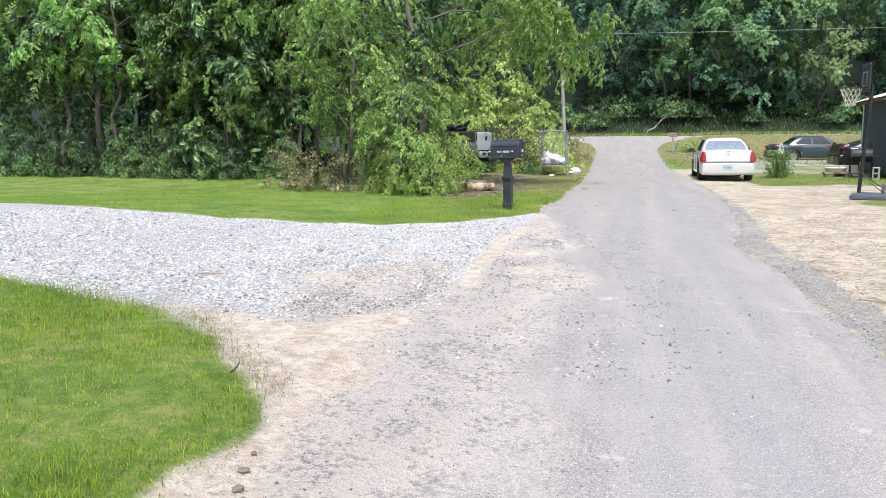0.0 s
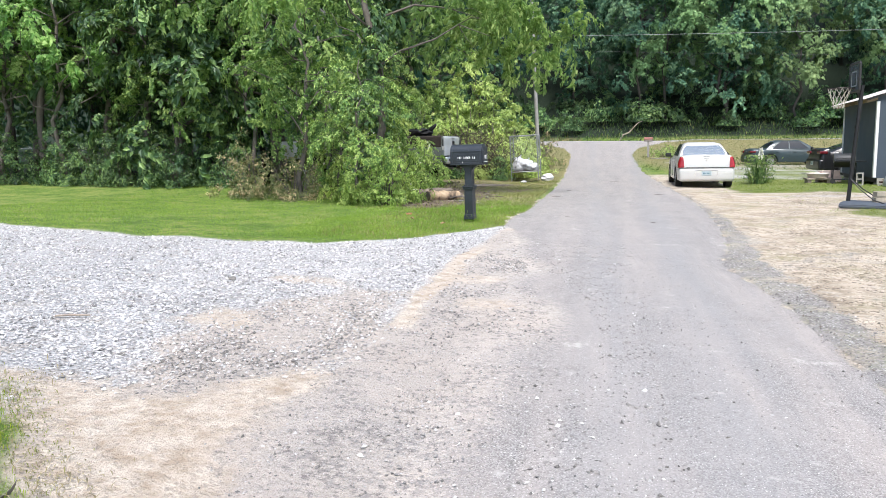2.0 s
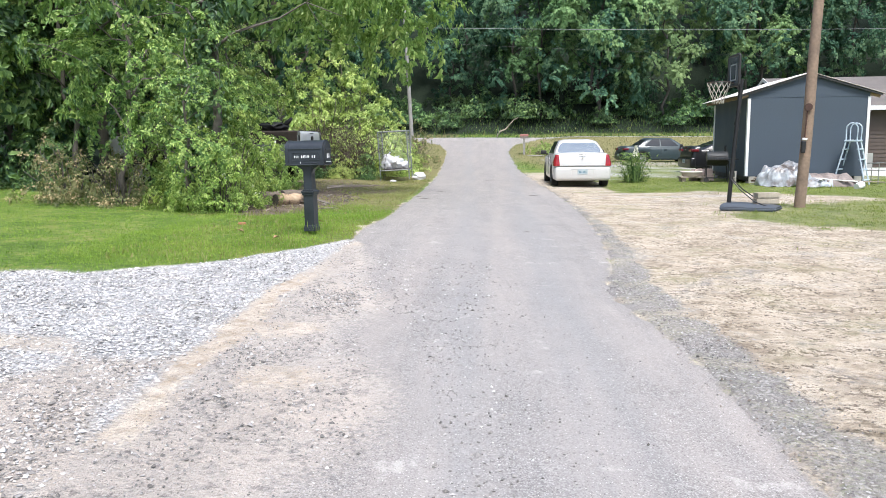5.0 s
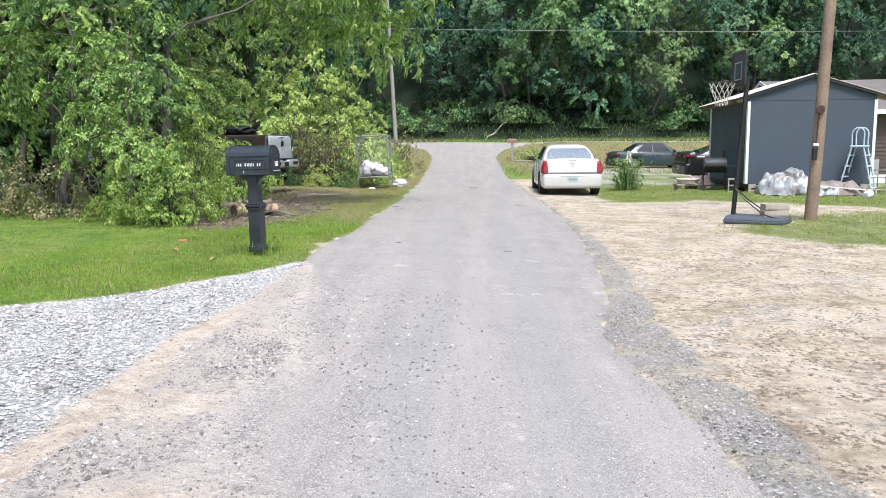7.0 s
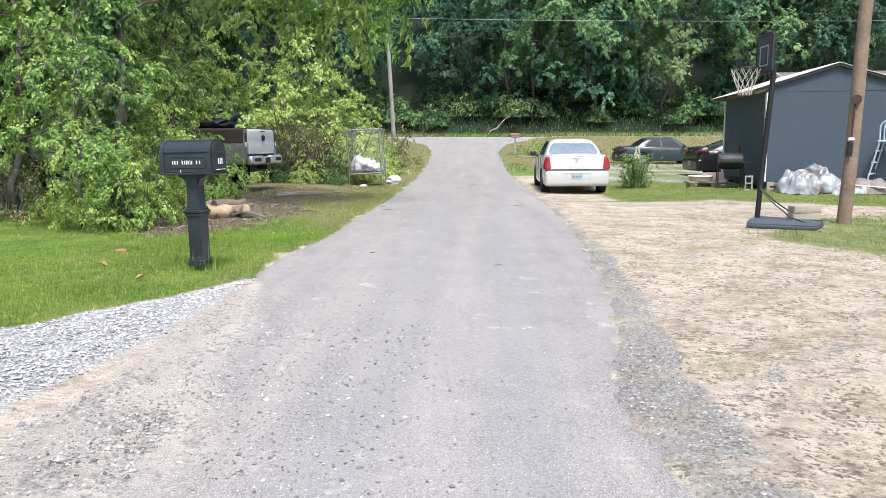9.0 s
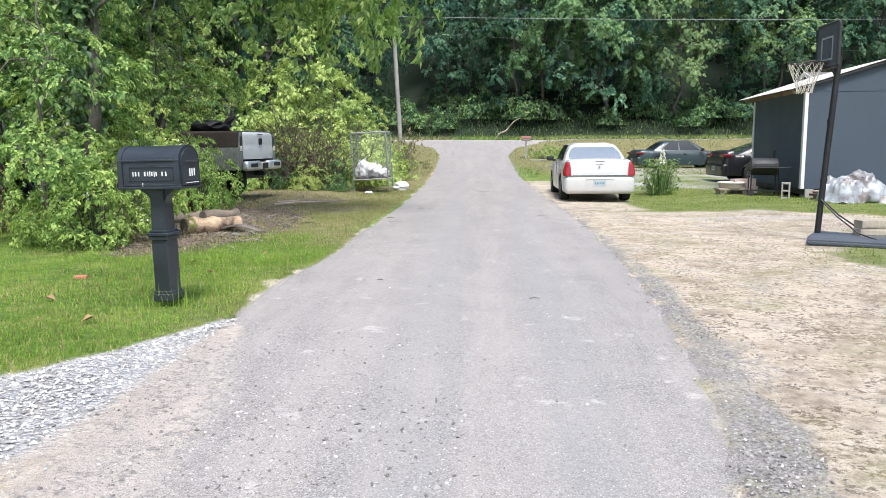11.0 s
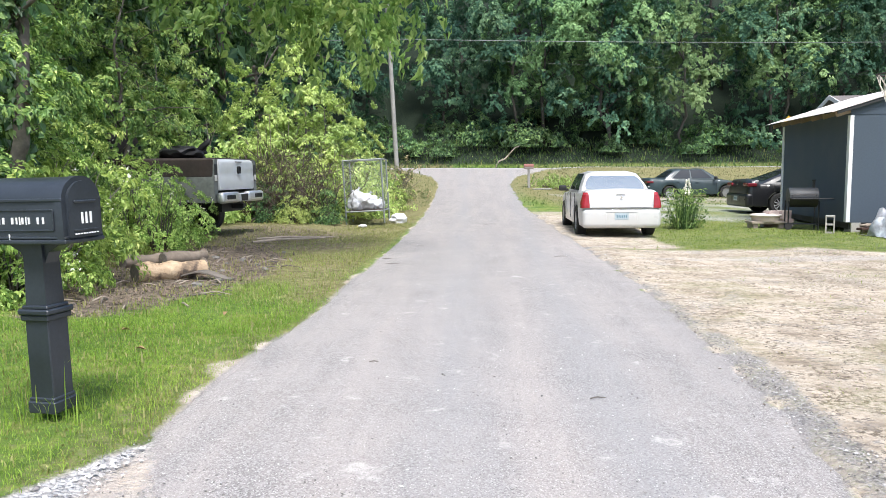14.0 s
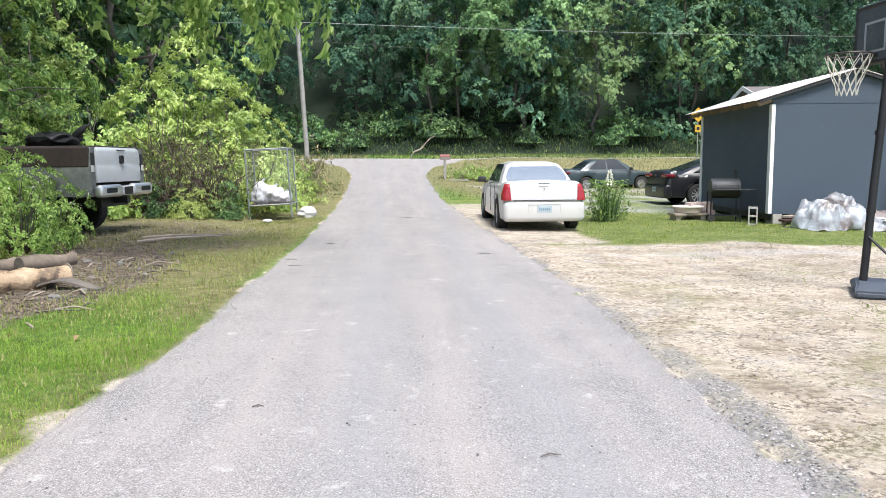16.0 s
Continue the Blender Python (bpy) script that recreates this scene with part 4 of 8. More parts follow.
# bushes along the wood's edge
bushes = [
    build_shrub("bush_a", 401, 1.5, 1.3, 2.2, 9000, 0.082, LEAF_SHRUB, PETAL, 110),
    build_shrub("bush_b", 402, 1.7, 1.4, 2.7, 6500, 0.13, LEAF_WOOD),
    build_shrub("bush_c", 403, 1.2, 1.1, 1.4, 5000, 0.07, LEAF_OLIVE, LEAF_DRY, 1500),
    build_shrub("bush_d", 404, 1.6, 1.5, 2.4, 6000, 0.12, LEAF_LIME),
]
for x, y, k, s, lab in (
        (-4.75, 18.2, 0, 0.66, "arching green bush with clusters of small white flowers"), (-5.3, 19.3, 0, 0.92, "arching green bush with clusters of small white flowers"),
        (-7.6, 19.75, 2, 0.85, "low bush with dry straw-coloured flower heads"), (-9.0, 20.5, 2, 1.0, "low bush with dry straw-coloured flower heads"), (-10.9, 22.9, 1, 0.5, "dense dark green bush at the lawn's edge"),
        (-12.6, 22.7, 1, 0.5, "dense dark green bush at the lawn's edge"), (-14.8, 23.0, 1, 0.62, "dense dark green bush at the lawn's edge"), (-13.6, 23.4, 1, 0.7, "dense dark green bush at the lawn's edge"), (-11.7, 23.7, 1, 0.7, "dense dark green bush at the lawn's edge"), (-16.0, 23.6, 1, 0.72, "dense dark green bush at the lawn's edge"),
        (-17, 23.6, 1, 0.75, "dense dark green bush at the lawn's edge"), (-19.5, 23.6, 1, 0.7, "dense dark green bush at the lawn's edge"), (-22, 24, 1, 0.8, "dense dark green bush at the lawn's edge"), (-25, 25, 1, 0.9, "dense dark green bush at the lawn's edge"),
        (-6.1, 21.3, 0, 0.85, "arching green bush with clusters of small white flowers"), (-7.1, 23.4, 0, 0.85, "arching green bush beside the pickup truck"), (-5.0, 22.4, 0, 0.6, "arching green bush beside the pickup truck"), (-5.4, 24.0, 0, 0.52, "arching green bush beside the pickup truck"), (-5.75, 22.9, 0, 0.7, "arching green bush beside the pickup truck"), (-6.3, 23.6, 0, 0.8, "arching green bush beside the pickup truck"),
        (-5.2, 31.9, 3, 1.25, "yellow-green bush behind the pickup truck"), (-3.9, 32.2, 3, 0.95, "yellow-green bush behind the wire cage"), (-7.0, 29.4, 3, 1.15, "yellow-green bush behind the pickup truck"), (-8.2, 25.0, 0, 1.0, "arching green bush behind the pickup truck"), (-6.0, 31.6, 3, 0.85, "yellow-green bush behind the pickup truck"), (-4.4, 32.4, 3, 1.0, "yellow-green bush behind the wire cage"),
        (-3.2, 36.4, 3, 0.7, "yellow-green bush beside the lane"), (-4.45, 29.45, 3, 0.38, "small yellow-green sprig before the dry vines"), (-5.3, 29.9, 1, 0.42, "low green bush under the dry vines"), (-3.75, 30.0, 1, 0.36, "low green bush under the dry vines"), (-3.35, 42.6, 2, 1.25, "straggling bush with reddish dry heads by the pole"), (-3.0, 33.6, 3, 0.5, "yellow-green bush behind the wire cage"), (-3.8, 39.5, 0, 0.8, "arching green bush beside the lane"), (-4.8, 43, 1, 0.8, "dense dark green bush beside the lane"), (-8.8, 31, 1, 1.3, "dense dark green bush behind the pickup truck")):
    put_tree(bushes[k], x, y, lab, "bushes at the wood's edge", rng.uniform(0, 360), s, "shrub")
# dry brown vines tangled beside the cage
vr = np.random.RandomState(19)
vines = thing("vine_tangle", pose(-4.75, 30.1, gz(-4.75, 30.1), 0, 0, 12), "tangle of dry brown vines between truck and cage", "vines")
DRY_VINE = plain("dry_vine", (0.085, 0.062, 0.048), 0.9, 0, 0.4)
bm = bmesh.new()
for i in range(264):
    a = np.array([vr.uniform(-1.1, 1.1), vr.uniform(-0.5, 0.5), vr.uniform(0.0, 0.4)])
    b = a + np.array([vr.normal() * 0.6, vr.normal() * 0.3, vr.uniform(-0.3, 1.6)])
    limb(bm, a, b, 0.012, 0.005, 0.16, vr, 6, 4)
    if i % 12 == 11:
        ob = new("dead_stem", bmesh_mesh("vine_stems", bm, DRY_VINE))
        ob.parent = vines
        bm = bmesh.new()
bm.free()


# ---- materials of the things ----
def car_paint(name, base, rough=0.25):
    n = Net(name)
    at = n.local()
    dirt = n.noise(at, 3.0, 5)
    low = n.t.nodes.new("ShaderNodeSeparateXYZ")
    n.link(at, low.inputs[0])
    n.color(n.mix(n.grey(dirt, 0.45, 0.8, 0, 0.25), base, (0.40, 0.36, 0.30) if base[0] > 0.2 else (0.05, 0.05, 0.048)))
    n.link(n.grey(dirt, 0.3, 0.7, rough, rough * 1.8), n.b.inputs["Roughness"])
    n.b.inputs["Coat Weight"].default_value = 0.6 if base[0] > 0.2 else 0.25
    n.b.inputs["Coat Roughness"].default_value = 0.08
    return n.m


WHITE_PAINT = car_paint("white_car_paint", (0.49, 0.485, 0.47))
GREEN_PAINT = car_paint("dark_green_car_paint", (0.02, 0.038, 0.043), 0.4)
BLACK_PAINT = car_paint("black_car_paint", (0.012, 0.012, 0.014))
SILVER_PAINT = car_paint("silver_car_paint", (0.52, 0.53, 0.54), 0.35)
GLASS = plain("tinted_glass", (0.02, 0.025, 0.03), 0.04, 0, 0.1, 20, 2, 0)
REAR_GLASS = plain("pale_reflective_glass", (0.50, 0.535, 0.535), 0.08, 0.75, 0.06, 20, 2, 0, 1.0)
TYRE = plain("tyre_rubber", (0.022, 0.021, 0.02), 0.85, 0, 0.3, 60, 6, 0.3)
DARK_TRIM = plain("black_plastic", (0.02, 0.02, 0.02), 0.6, 0, 0.2)
# soot and painted shade together: silver darkened as the bed sides look in shade
SOOTY_SHADED_PAINT = plain("sooty_shaded_silver_paint", (0.16, 0.17, 0.16), 0.5, 0.2, 0.4, 12, 3, 0.1)
RIM = plain("wheel_alloy", (0.55, 0.55, 0.55), 0.35, 0.8, 0.1)
DULL_CHROME = plain("dull_chrome", (0.62, 0.62, 0.63), 0.38, 0.8, 0.15)
CHROME = plain("chrome", (0.75, 0.75, 0.76), 0.12, 1.0, 0.05, 20, 3, 0)
RED_LIGHT = plain("red_lens", (0.26, 0.014, 0.02), 0.15, 0, 0.2, 12, 5, 0)
CLEAR_LENS = plain("clear_lens", (0.6, 0.58, 0.55), 0.15, 0, 0.15, 12, 5, 0)
PLATE = plain("plate_blue_white", (0.34, 0.40, 0.43), 0.4, 0, 0.15, 8, 9, 0)
PLATE_INK = plain("plate_ink", (0.08, 0.17, 0.22), 0.5, 0, 0.1)
BOX_BLACK = plain("black_moulded_plastic", (0.023, 0.028, 0.035), 0.36, 0, 0.35, 60, 5, 0.12)
WHITE_INK = plain("white_paint_marks", (0.8, 0.8, 0.78), 0.6, 0, 0.08)
SIDING = plain("slate_grey_painted_board", (0.049, 0.067, 0.09), 0.7, 0, 0.16, 25, 0.8, 0.15)
WHITE_TRIM = plain("white_painted_wood", (0.66, 0.66, 0.65), 0.6, 0, 0.08, 30, 3, 0.1)
ROOF_METAL = plain("pale_metal_roof", (0.74, 0.655, 0.61), 0.45, 0.0, 0.08, 14, 1.2, 0.05)
BURNT = plain("burnt_panel", (0.034, 0.024, 0.02), 0.75, 0.1, 0.5, 14, 3, 0.3)
DULL_RED = plain("dull_red_lens", (0.13, 0.014, 0.02), 0.2, 0, 0.2, 12, 5, 0)
RAW_WOOD = plain("raw_rafter_wood", (0.30, 0.22, 0.15), 0.8, 0, 0.25, 30, 4, 0.3)
POLE_WOOD = plain("brown_pole_wood", (0.215, 0.155, 0.112), 0.85, 0, 0.4, 18, 2, 0.6)
GREY_POLE = plain("grey_pole_wood", (0.29, 0.28, 0.26), 0.9, 0, 0.3, 18, 2, 0.5)
RUST = plain("rusty_metal", (0.065, 0.034, 0.026), 0.8, 0.2, 0.4, 25, 4, 0.4)
BLACK_METAL = plain("black_metal", (0.018, 0.018, 0.02), 0.5, 0.3, 0.4, 25, 4, 0.15)
GALV = plain("galvanised_steel", (0.27, 0.29, 0.28), 0.5, 0.5, 0.2, 25, 5, 0.1)
CONCRETE = plain("concrete_block", (0.34, 0.325, 0.29), 0.9, 0, 0.2, 40, 5, 0.5)
BAG_WHITE = plain("white_plastic_bag", (0.62, 0.62, 0.64), 0.35, 0, 0.08, 12, 3, 0.3)
TARP_NET = Net("silver_tarp")
TARP_NET.color(TARP_NET.ramp(TARP_NET.noise(TARP_NET.local(), 2.6, 4, 0.6), [(0.38, (0.13, 0.11, 0.10)), (0.44, (0.20, 0.198, 0.205)), (0.56, (0.30, 0.32, 0.34)), (0.68, (0.44, 0.48, 0.50))]))
TARP_NET.b.inputs["Roughness"].default_value = 0.38
TARP_NET.bump(TARP_NET.noise(TARP_NET.local(), 7, 3, 0.5), 0.45, 0.05)
TARP = TARP_NET.m
TARP_BROWN = plain("brown_tarp", (0.20, 0.165, 0.15), 0.55, 0, 0.3, 9, 3, 0.3)
LADDER = plain("pale_blue_grey_plastic", (0.42, 0.50, 0.56), 0.45, 0, 0.1)
NET_CORD = plain("white_net_cord", (0.52, 0.49, 0.42), 0.8, 0, 0.1)
SHINGLE = plain("brown_shingles", (0.13, 0.115, 0.105), 0.95, 0, 0.3, 20, 2, 0.4)
BRICK_BROWN = plain("dark_brown_siding", (0.11, 0.085, 0.075), 0.85, 0, 0.25, 25, 2, 0.3)
SIGN_YELLOW = plain("yellow_sign", (0.50, 0.30, 0.02), 0.5, 0, 0.08)
STONE = plain("field_stone", (0.18, 0.168, 0.15), 0.9, 0, 0.3, 20, 5, 0.5)
BRICK_RED = plain("red_brick", (0.36, 0.15, 0.085), 0.9, 0, 0.25)
PINK_BLOCK = plain("pinkish_block", (0.48, 0.39, 0.36), 0.9, 0, 0.2, 40, 5, 0.4)

# ---- cars ----
def wheel(parent, x, y, r, width, spokes=9, hub=False):
    """A wheel that turns about x, its face towards the sign of x."""
    s = 1 if x > 0 else -1
    bm = bmesh.new()
    prof = [(-0.5, 0.66), (-0.5, 0.93), (-0.38, 1.0), (0.38, 1.0), (0.5, 0.93), (0.5, 0.66), (0.3, 0.62), (-0.3, 0.62)]
    rings = []
    for i in range(28):
        a = 2 * math.pi * i / 28
        rings.append([bm.verts.new((w * width, math.cos(a) * r * q, math.sin(a) * r * q)) for w, q in prof])
    for i in range(28):
        p, q = rings[i], rings[(i + 1) % 28]
        for k in range(len(prof)):
            bm.faces.new((p[k], p[(k + 1) % len(prof)], q[(k + 1) % len(prof)], q[k]))
    tyre = part("wheel", bm, TYRE, parent, smooth=True, m=pose(x, y, r))
    bm = bmesh.new()
    tube(bm, (s * width * 0.1, 0, 0), (s * width * 0.2, 0, 0), r * 0.64, r * 0.64, 28)
    part("rim_disc", bm, DARK_TRIM if not hub else RIM, tyre)
    bm = bmesh.new()
    for i in range(spokes):
        a = 2 * math.pi * i / spokes
        box(bm, 0, 0, r * 0.34, width * 0.10, r * (0.09 if not hub else 0.16), r * 0.58, 0.004, Matrix.Translation((s * width * 0.32, 0, 0)) @ Matrix.Rotation(a, 4, "X"))
    tube(bm, (s * width * 0.2, 0, 0), (s * width * 0.42, 0, 0), r * 0.16, r * 0.12, 14)
    ring = [(s * width * 0.36, math.cos(2 * math.pi * i / 28) * r * 0.63, math.sin(2 * math.pi * i / 28) * r * 0.63) for i in range(28)]
    pipe(bm, ring, r * 0.045, 6, True)
    part("rim", bm, RIM, tyre, smooth=True)
    return tyre


def sedan(name, m, label, paint, L=5.0, W=1.88, H=1.48, base=3.05, rear_over=1.0, r=0.355, belt=0.98, hood=0.95, trunk=1.02, roof_a=0.30, roof_b=0.62, rw=0.17, ws=0.70, clear=0.22, boxy=True, pale_glass=False, plate_ink=True, lamp="tall", spokes=9, hub=False, glass_w=0.89, pane_span=(0.2, 0.84), pane_edge=0.13):
    """A saloon car; its rear bumper at y = 0, pointing to +y, standing on z = 0."""
    car = thing(name, m, label, "car")
    ax_r, ax_f = rear_over, rear_over + base
    hw = W / 2
    n_st = 150
    ys = np.linspace(0, L, n_st)
    top = np.interp(ys / L, [0, 0.012, 0.03, 0.08, rw, ws, 0.8, 0.93, 0.975, 1.0], [0.72, trunk - 0.10, trunk - 0.015, trunk, belt + 0.02, belt, hood, hood - 0.09, hood - 0.18, 0.62])
    low = np.interp(ys / L, [0, 0.01, 0.05, 0.5, 0.95, 0.99, 1.0], [0.42, 0.30, clear + 0.02, clear, clear, 0.30, 0.42])
    for a in (ax_r, ax_f):
        d = np.clip((r + 0.075) ** 2 - (ys - a) ** 2, 0, None) ** 0.5
        low = np.maximum(low, np.where(d > 0, r + d - 0.02, low))
    low = np.minimum(low, top - 0.06)
    half = hw * np.interp(ys / L, [0, 0.006, 0.03, 0.12, 0.3, 0.8, 0.93, 0.985, 1.0], [0.80, 0.875, 0.94, 0.985, 1.0, 0.99, 0.95, 0.86, 0.78])
    bm = bmesh.new()
    rings = []
    for y, t, b, w in zip(ys, top, low, half):
        mid = b + (t - b) * 0.5
        f = [(0.0, b), (0.90, b), (0.975, b + 0.05 * (t - b)), (1.0, b + 0.3 * (t - b)), (1.0, mid), (0.985, b + 0.72 * (t - b)), (0.955, b + 0.88 * (t - b)), (0.905, t - 0.028), (0.84, t - 0.006), (0.4, t + 0.014), (0.0, t + 0.02)]
        pts = [(w * u, y, z) for u, z in f] + [(-w * u, y, z) for u, z in f[-2:0:-1]]
        rings.append([bm.verts.new(p) for p in pts])
    k = len(rings[0])
    for i in range(len(rings) - 1):
        for j in range(k):
            bm.faces.new((rings[i][j], rings[i][(j + 1) % k], rings[i + 1][(j + 1) % k], rings[i + 1][j]))
    bm.faces.new(rings[0])
    bm.faces.new(rings[-1][::-1])
    bmesh.ops.recalc_face_normals(bm, faces=bm.faces)
    body = part("body", bm, paint, car, smooth=True)
    # greenhouse
    y0, y1, yr0, yr1 = rw * L, ws * L, roof_a * L, roof_b * L
    wb, wr = hw * glass_w, hw * (glass_w - 0.25)
    zb = belt - 0.01
    lev = []
    for f in (0.0, 0.35, 0.7, 0.92, 1.0):
        e = f ** 1.12
        shrink = 0.0 if f < 0.99 else 0.06
        a, b, w = y0 + (yr0 - y0) * e + shrink * 2, y1 + (yr1 - y1) * e - shrink * 2, wb + (wr - wb) * f ** 1.3 - shrink
        z = zb + (H - zb) * (f if f < 0.99 else 1.0) - (0.0 if f < 0.99 else 0.012)
        lev.append((a, b, w, z))
    bm = bmesh.new()
    loops = []
    for a, b, w, z in lev:
        c = 0.12 + 0.16 * (z - zb) / (H - zb)
        pts = []
        for sx, y, dy in ((-1, a, 1), (1, a, 1), (1, b, -1), (-1, b, -1)):
            first = [(sx * (w - c * 0.6), y), (sx * (w - 0.03), y + dy * 0.03), (sx * w, y + dy * c)]
            pts += first if (sx, dy) in ((1, 1), (-1, -1)) else first[::-1]
        loops.append([bm.verts.new((p[0], p[1], z + 0.085 * (1 - (p[0] / w) ** 2) * (z > H - 0.1) - 0.02 * (z > H - 0.1))) for p in pts])
    for p, q in zip(loops, loops[1:]):
        for j in range(len(p)):
            bm.faces.new((p[j], p[(j + 1) % len(p)], q[(j + 1) % len(p)], q[j]))
    bm.faces.new(loops[-1])
    bmesh.ops.recalc_face_normals(bm, faces=bm.faces)
    part("roof", bm, paint, car, smooth=True)

    def lvl(f):
        fs = (0.0, 0.35, 0.7, 0.92, 1.0)
        return [float(np.interp(f, fs, [q[i] for q in lev])) for i in range(4)]

    def pane(nm, pts, mat, out, parent=car):
        bm = bmesh.new()
        o = Vector(out) * 0.008
        v = [bm.verts.new(Vector(p) + o) for p in pts]
        faces = [bm.faces.new((v[k], v[k + 1], v[-2 - k], v[-1 - k])) for k in range(len(v) // 2 - 1)]
        e = bmesh.ops.extrude_face_region(bm, geom=faces)
        bmesh.ops.translate(bm, vec=-o * 1.4, verts=[g for g in e["geom"] if isinstance(g, bmesh.types.BMVert)])
        bmesh.ops.recalc_face_normals(bm, faces=bm.faces)
        return part(nm, bm, mat, parent, smooth=True)

    fs = [pane_span[0] + (pane_span[1] - pane_span[0]) * k / 5 for k in range(6)]
    rl = [lvl(f) for f in fs]
    tuck = [0.045, 0.008, 0.0, 0.0, 0.010, 0.05]   # rounded corners
    left = [(-(w - pane_edge - k), a, z) for (a, b, w, z), k in zip(rl, tuck)]
    right = [((w - pane_edge - k), a, z) for (a, b, w, z), k in list(zip(rl, tuck))[::-1]]
    pane("rear_window", left + right, REAR_GLASS if pale_glass else GLASS, (0, -1, 0.7))
    left = [(-(w - 0.13), b, z) for a, b, w, z in rl]
    right = [((w - 0.13), b, z) for a, b, w, z in rl[::-1]]
    pane("windscreen", left + right, GLASS, (0, 1, 0.7))
    for s in (-1, 1):
        for nm, p, q in (("rear_side_window", 0.13, 0.47), ("front_side_window", 0.50, 0.88)):
            pts = []
            for f in (0.10, 0.5, 0.9):
                a, b, w, z = lvl(f)
                pts.append((s * w, a + (b - a) * p + (0.08 * f if p < 0.3 else 0), z))
            for f in (0.9, 0.5, 0.10):
                a, b, w, z = lvl(f)
                pts.append((s * w, a + (b - a) * q, z))
            pane(nm, pts, GLASS, (s, 0, 0.3))
        # door seams, handle, mirror
        for yy in (y0 + (y1 - y0) * 0.14, y0 + (y1 - y0) * 0.485, y0 + (y1 - y0) * 0.93):
            bm = bmesh.new()
            box(bm, s * (hw * 1.0 - 0.002), yy, (clear + belt) / 2 + 0.06, 0.012, 0.008, belt - clear - 0.16)
            part("door_seam", bm, DARK_TRIM, car)
        for yy in (y0 + (y1 - y0) * 0.24, y0 + (y1 - y0) * 0.58):
            bm = bmesh.new()
            box(bm, s * (hw + 0.008), yy, belt - 0.13, 0.03, 0.16, 0.03, 0.008)
            part("door_handle", bm, paint, car)
        bm = bmesh.new()
        box(bm, s * (hw + 0.09), y1 - 0.28, belt + 0.06, 0.2, 0.11, 0.14, 0.035, None, 2)
        box(bm, s * (hw - 0.01), y1 - 0.26, belt + 0.01, 0.1, 0.06, 0.05, 0.01)
        part("wing_mirror", bm, DARK_TRIM, car, smooth=True)
        # lamps
        zt = trunk - 0.05
        bm = bmesh.new()
        if lamp == "tall":
            v = []
            for z in np.linspace(zt - 0.35, zt - 0.01, 7):
                yr = float(np.interp(z, [0.6, 0.72, trunk - 0.10, trunk - 0.02], [-0.016, -0.016, 0.036, 0.12]))
                g = (z - zt + 0.35) / 0.34
                o = 1 - 0.085 * max(0.0, (g - 0.25) / 0.75) ** 1.5
                prof = [(0.765 + 0.03 * g, yr), (0.90 * o, yr + 0.002), (0.945 * o, yr + 0.03), (0.972 * o, yr + 0.09), (0.985 * o, yr + 0.17 - 0.07 * g), (0.80, yr + 0.2)]
                v.append([bm.verts.new((s * hw * u, y, z)) for u, y in prof])
            bm.faces.new(v[0])
            bm.faces.new(v[-1][::-1])
            for p, q in zip(v, v[1:]):
                for j in range(6):
                    bm.faces.new((p[j], p[(j + 1) % 6], q[(j + 1) % 6], q[j]))
            bmesh.ops.recalc_face_normals(bm, faces=bm.faces)
        else:
            box(bm, s * hw * 0.74, 0.13, zt - 0.12, hw * 0.465, 0.30, 0.11, 0.035, None, 3)
        part("tail_light", bm, RED_LIGHT if lamp == "tall" else DULL_RED, car)
        bm = bmesh.new()
        box(bm, s * hw * 0.72, L - 0.10, 0.68, 0.36, 0.18, 0.16, 0.03, None, 2)
        part("headlight", bm, CLEAR_LENS, car)
        for yy in (ax_r, ax_f):
            wheel(car, s * (hw - 0.12), yy, r, 0.225, spokes, hub)
    bm = bmesh.new()
    box(bm, 0, 0.06, 0.678, W * 0.925, 0.185, 0.006)
    part("bumper_gap", bm, DARK_TRIM, car)
    # rear bumper, number plate, boot lid seam
    bm = bmesh.new()
    box(bm, 0, 0.085, 0.45, W * 0.955, 0.27, 0.44, 0.105, None, 5)
    bumper = part("rear_bumper", bm, paint, car, smooth=True)
    bm = bmesh.new()
    box(bm, 0, -0.041, 0.50, 0.66, 0.012, 0.19, 0.004)
    box(bm, 0, -0.046, 0.598, 0.68, 0.03, 0.012, 0.004)
    for s in (-1, 1):
        box(bm, s * 0.335, -0.044, 0.50, 0.012, 0.022, 0.19, 0.004)
    part("plate_recess", bm, paint, bumper)
    bm = bmesh.new()
    box(bm, 0, -0.052, 0.50, 0.305, 0.012, 0.152, 0.004)
    plate = part("number_plate", bm, PLATE, bumper, "pale blue plate")
    bm = bmesh.new()
    for i in range(6):
        box(bm, -0.10 + 0.04 * i, -0.0595, 0.495, 0.02, 0.004, 0.05)
    if plate_ink:
        part("plate_mark", bm, PLATE_INK, bumper)
    bm = bmesh.new()
    box(bm, 0, -0.004, 0.685, W * 0.72, 0.02, 0.008)
    part("boot_seam", bm, DARK_TRIM, car)
    bm = bmesh.new()
    box(bm, 0, 0.02, trunk - 0.055, 0.24, 0.03, 0.018, 0.004)
    part("brake_light", bm, DULL_RED if lamp != "tall" else DARK_TRIM, car)
    bm = bmesh.new()
    tube(bm, (0, -0.004, trunk - 0.16), (0, 0.012, trunk - 0.16), 0.02, 0.02, 14)
    box(bm, 0, 0.0, trunk - 0.16, 0.12, 0.01, 0.01, 0.004)
    part("badge", bm, CHROME, car)
    bm = bmesh.new()
    box(bm, 0, L * 0.5, clear + 0.09, W * 0.8, L * 0.9, 0.12)
    box(bm, 0, 0.35, 0.32, W * 0.7, 0.5, 0.16)
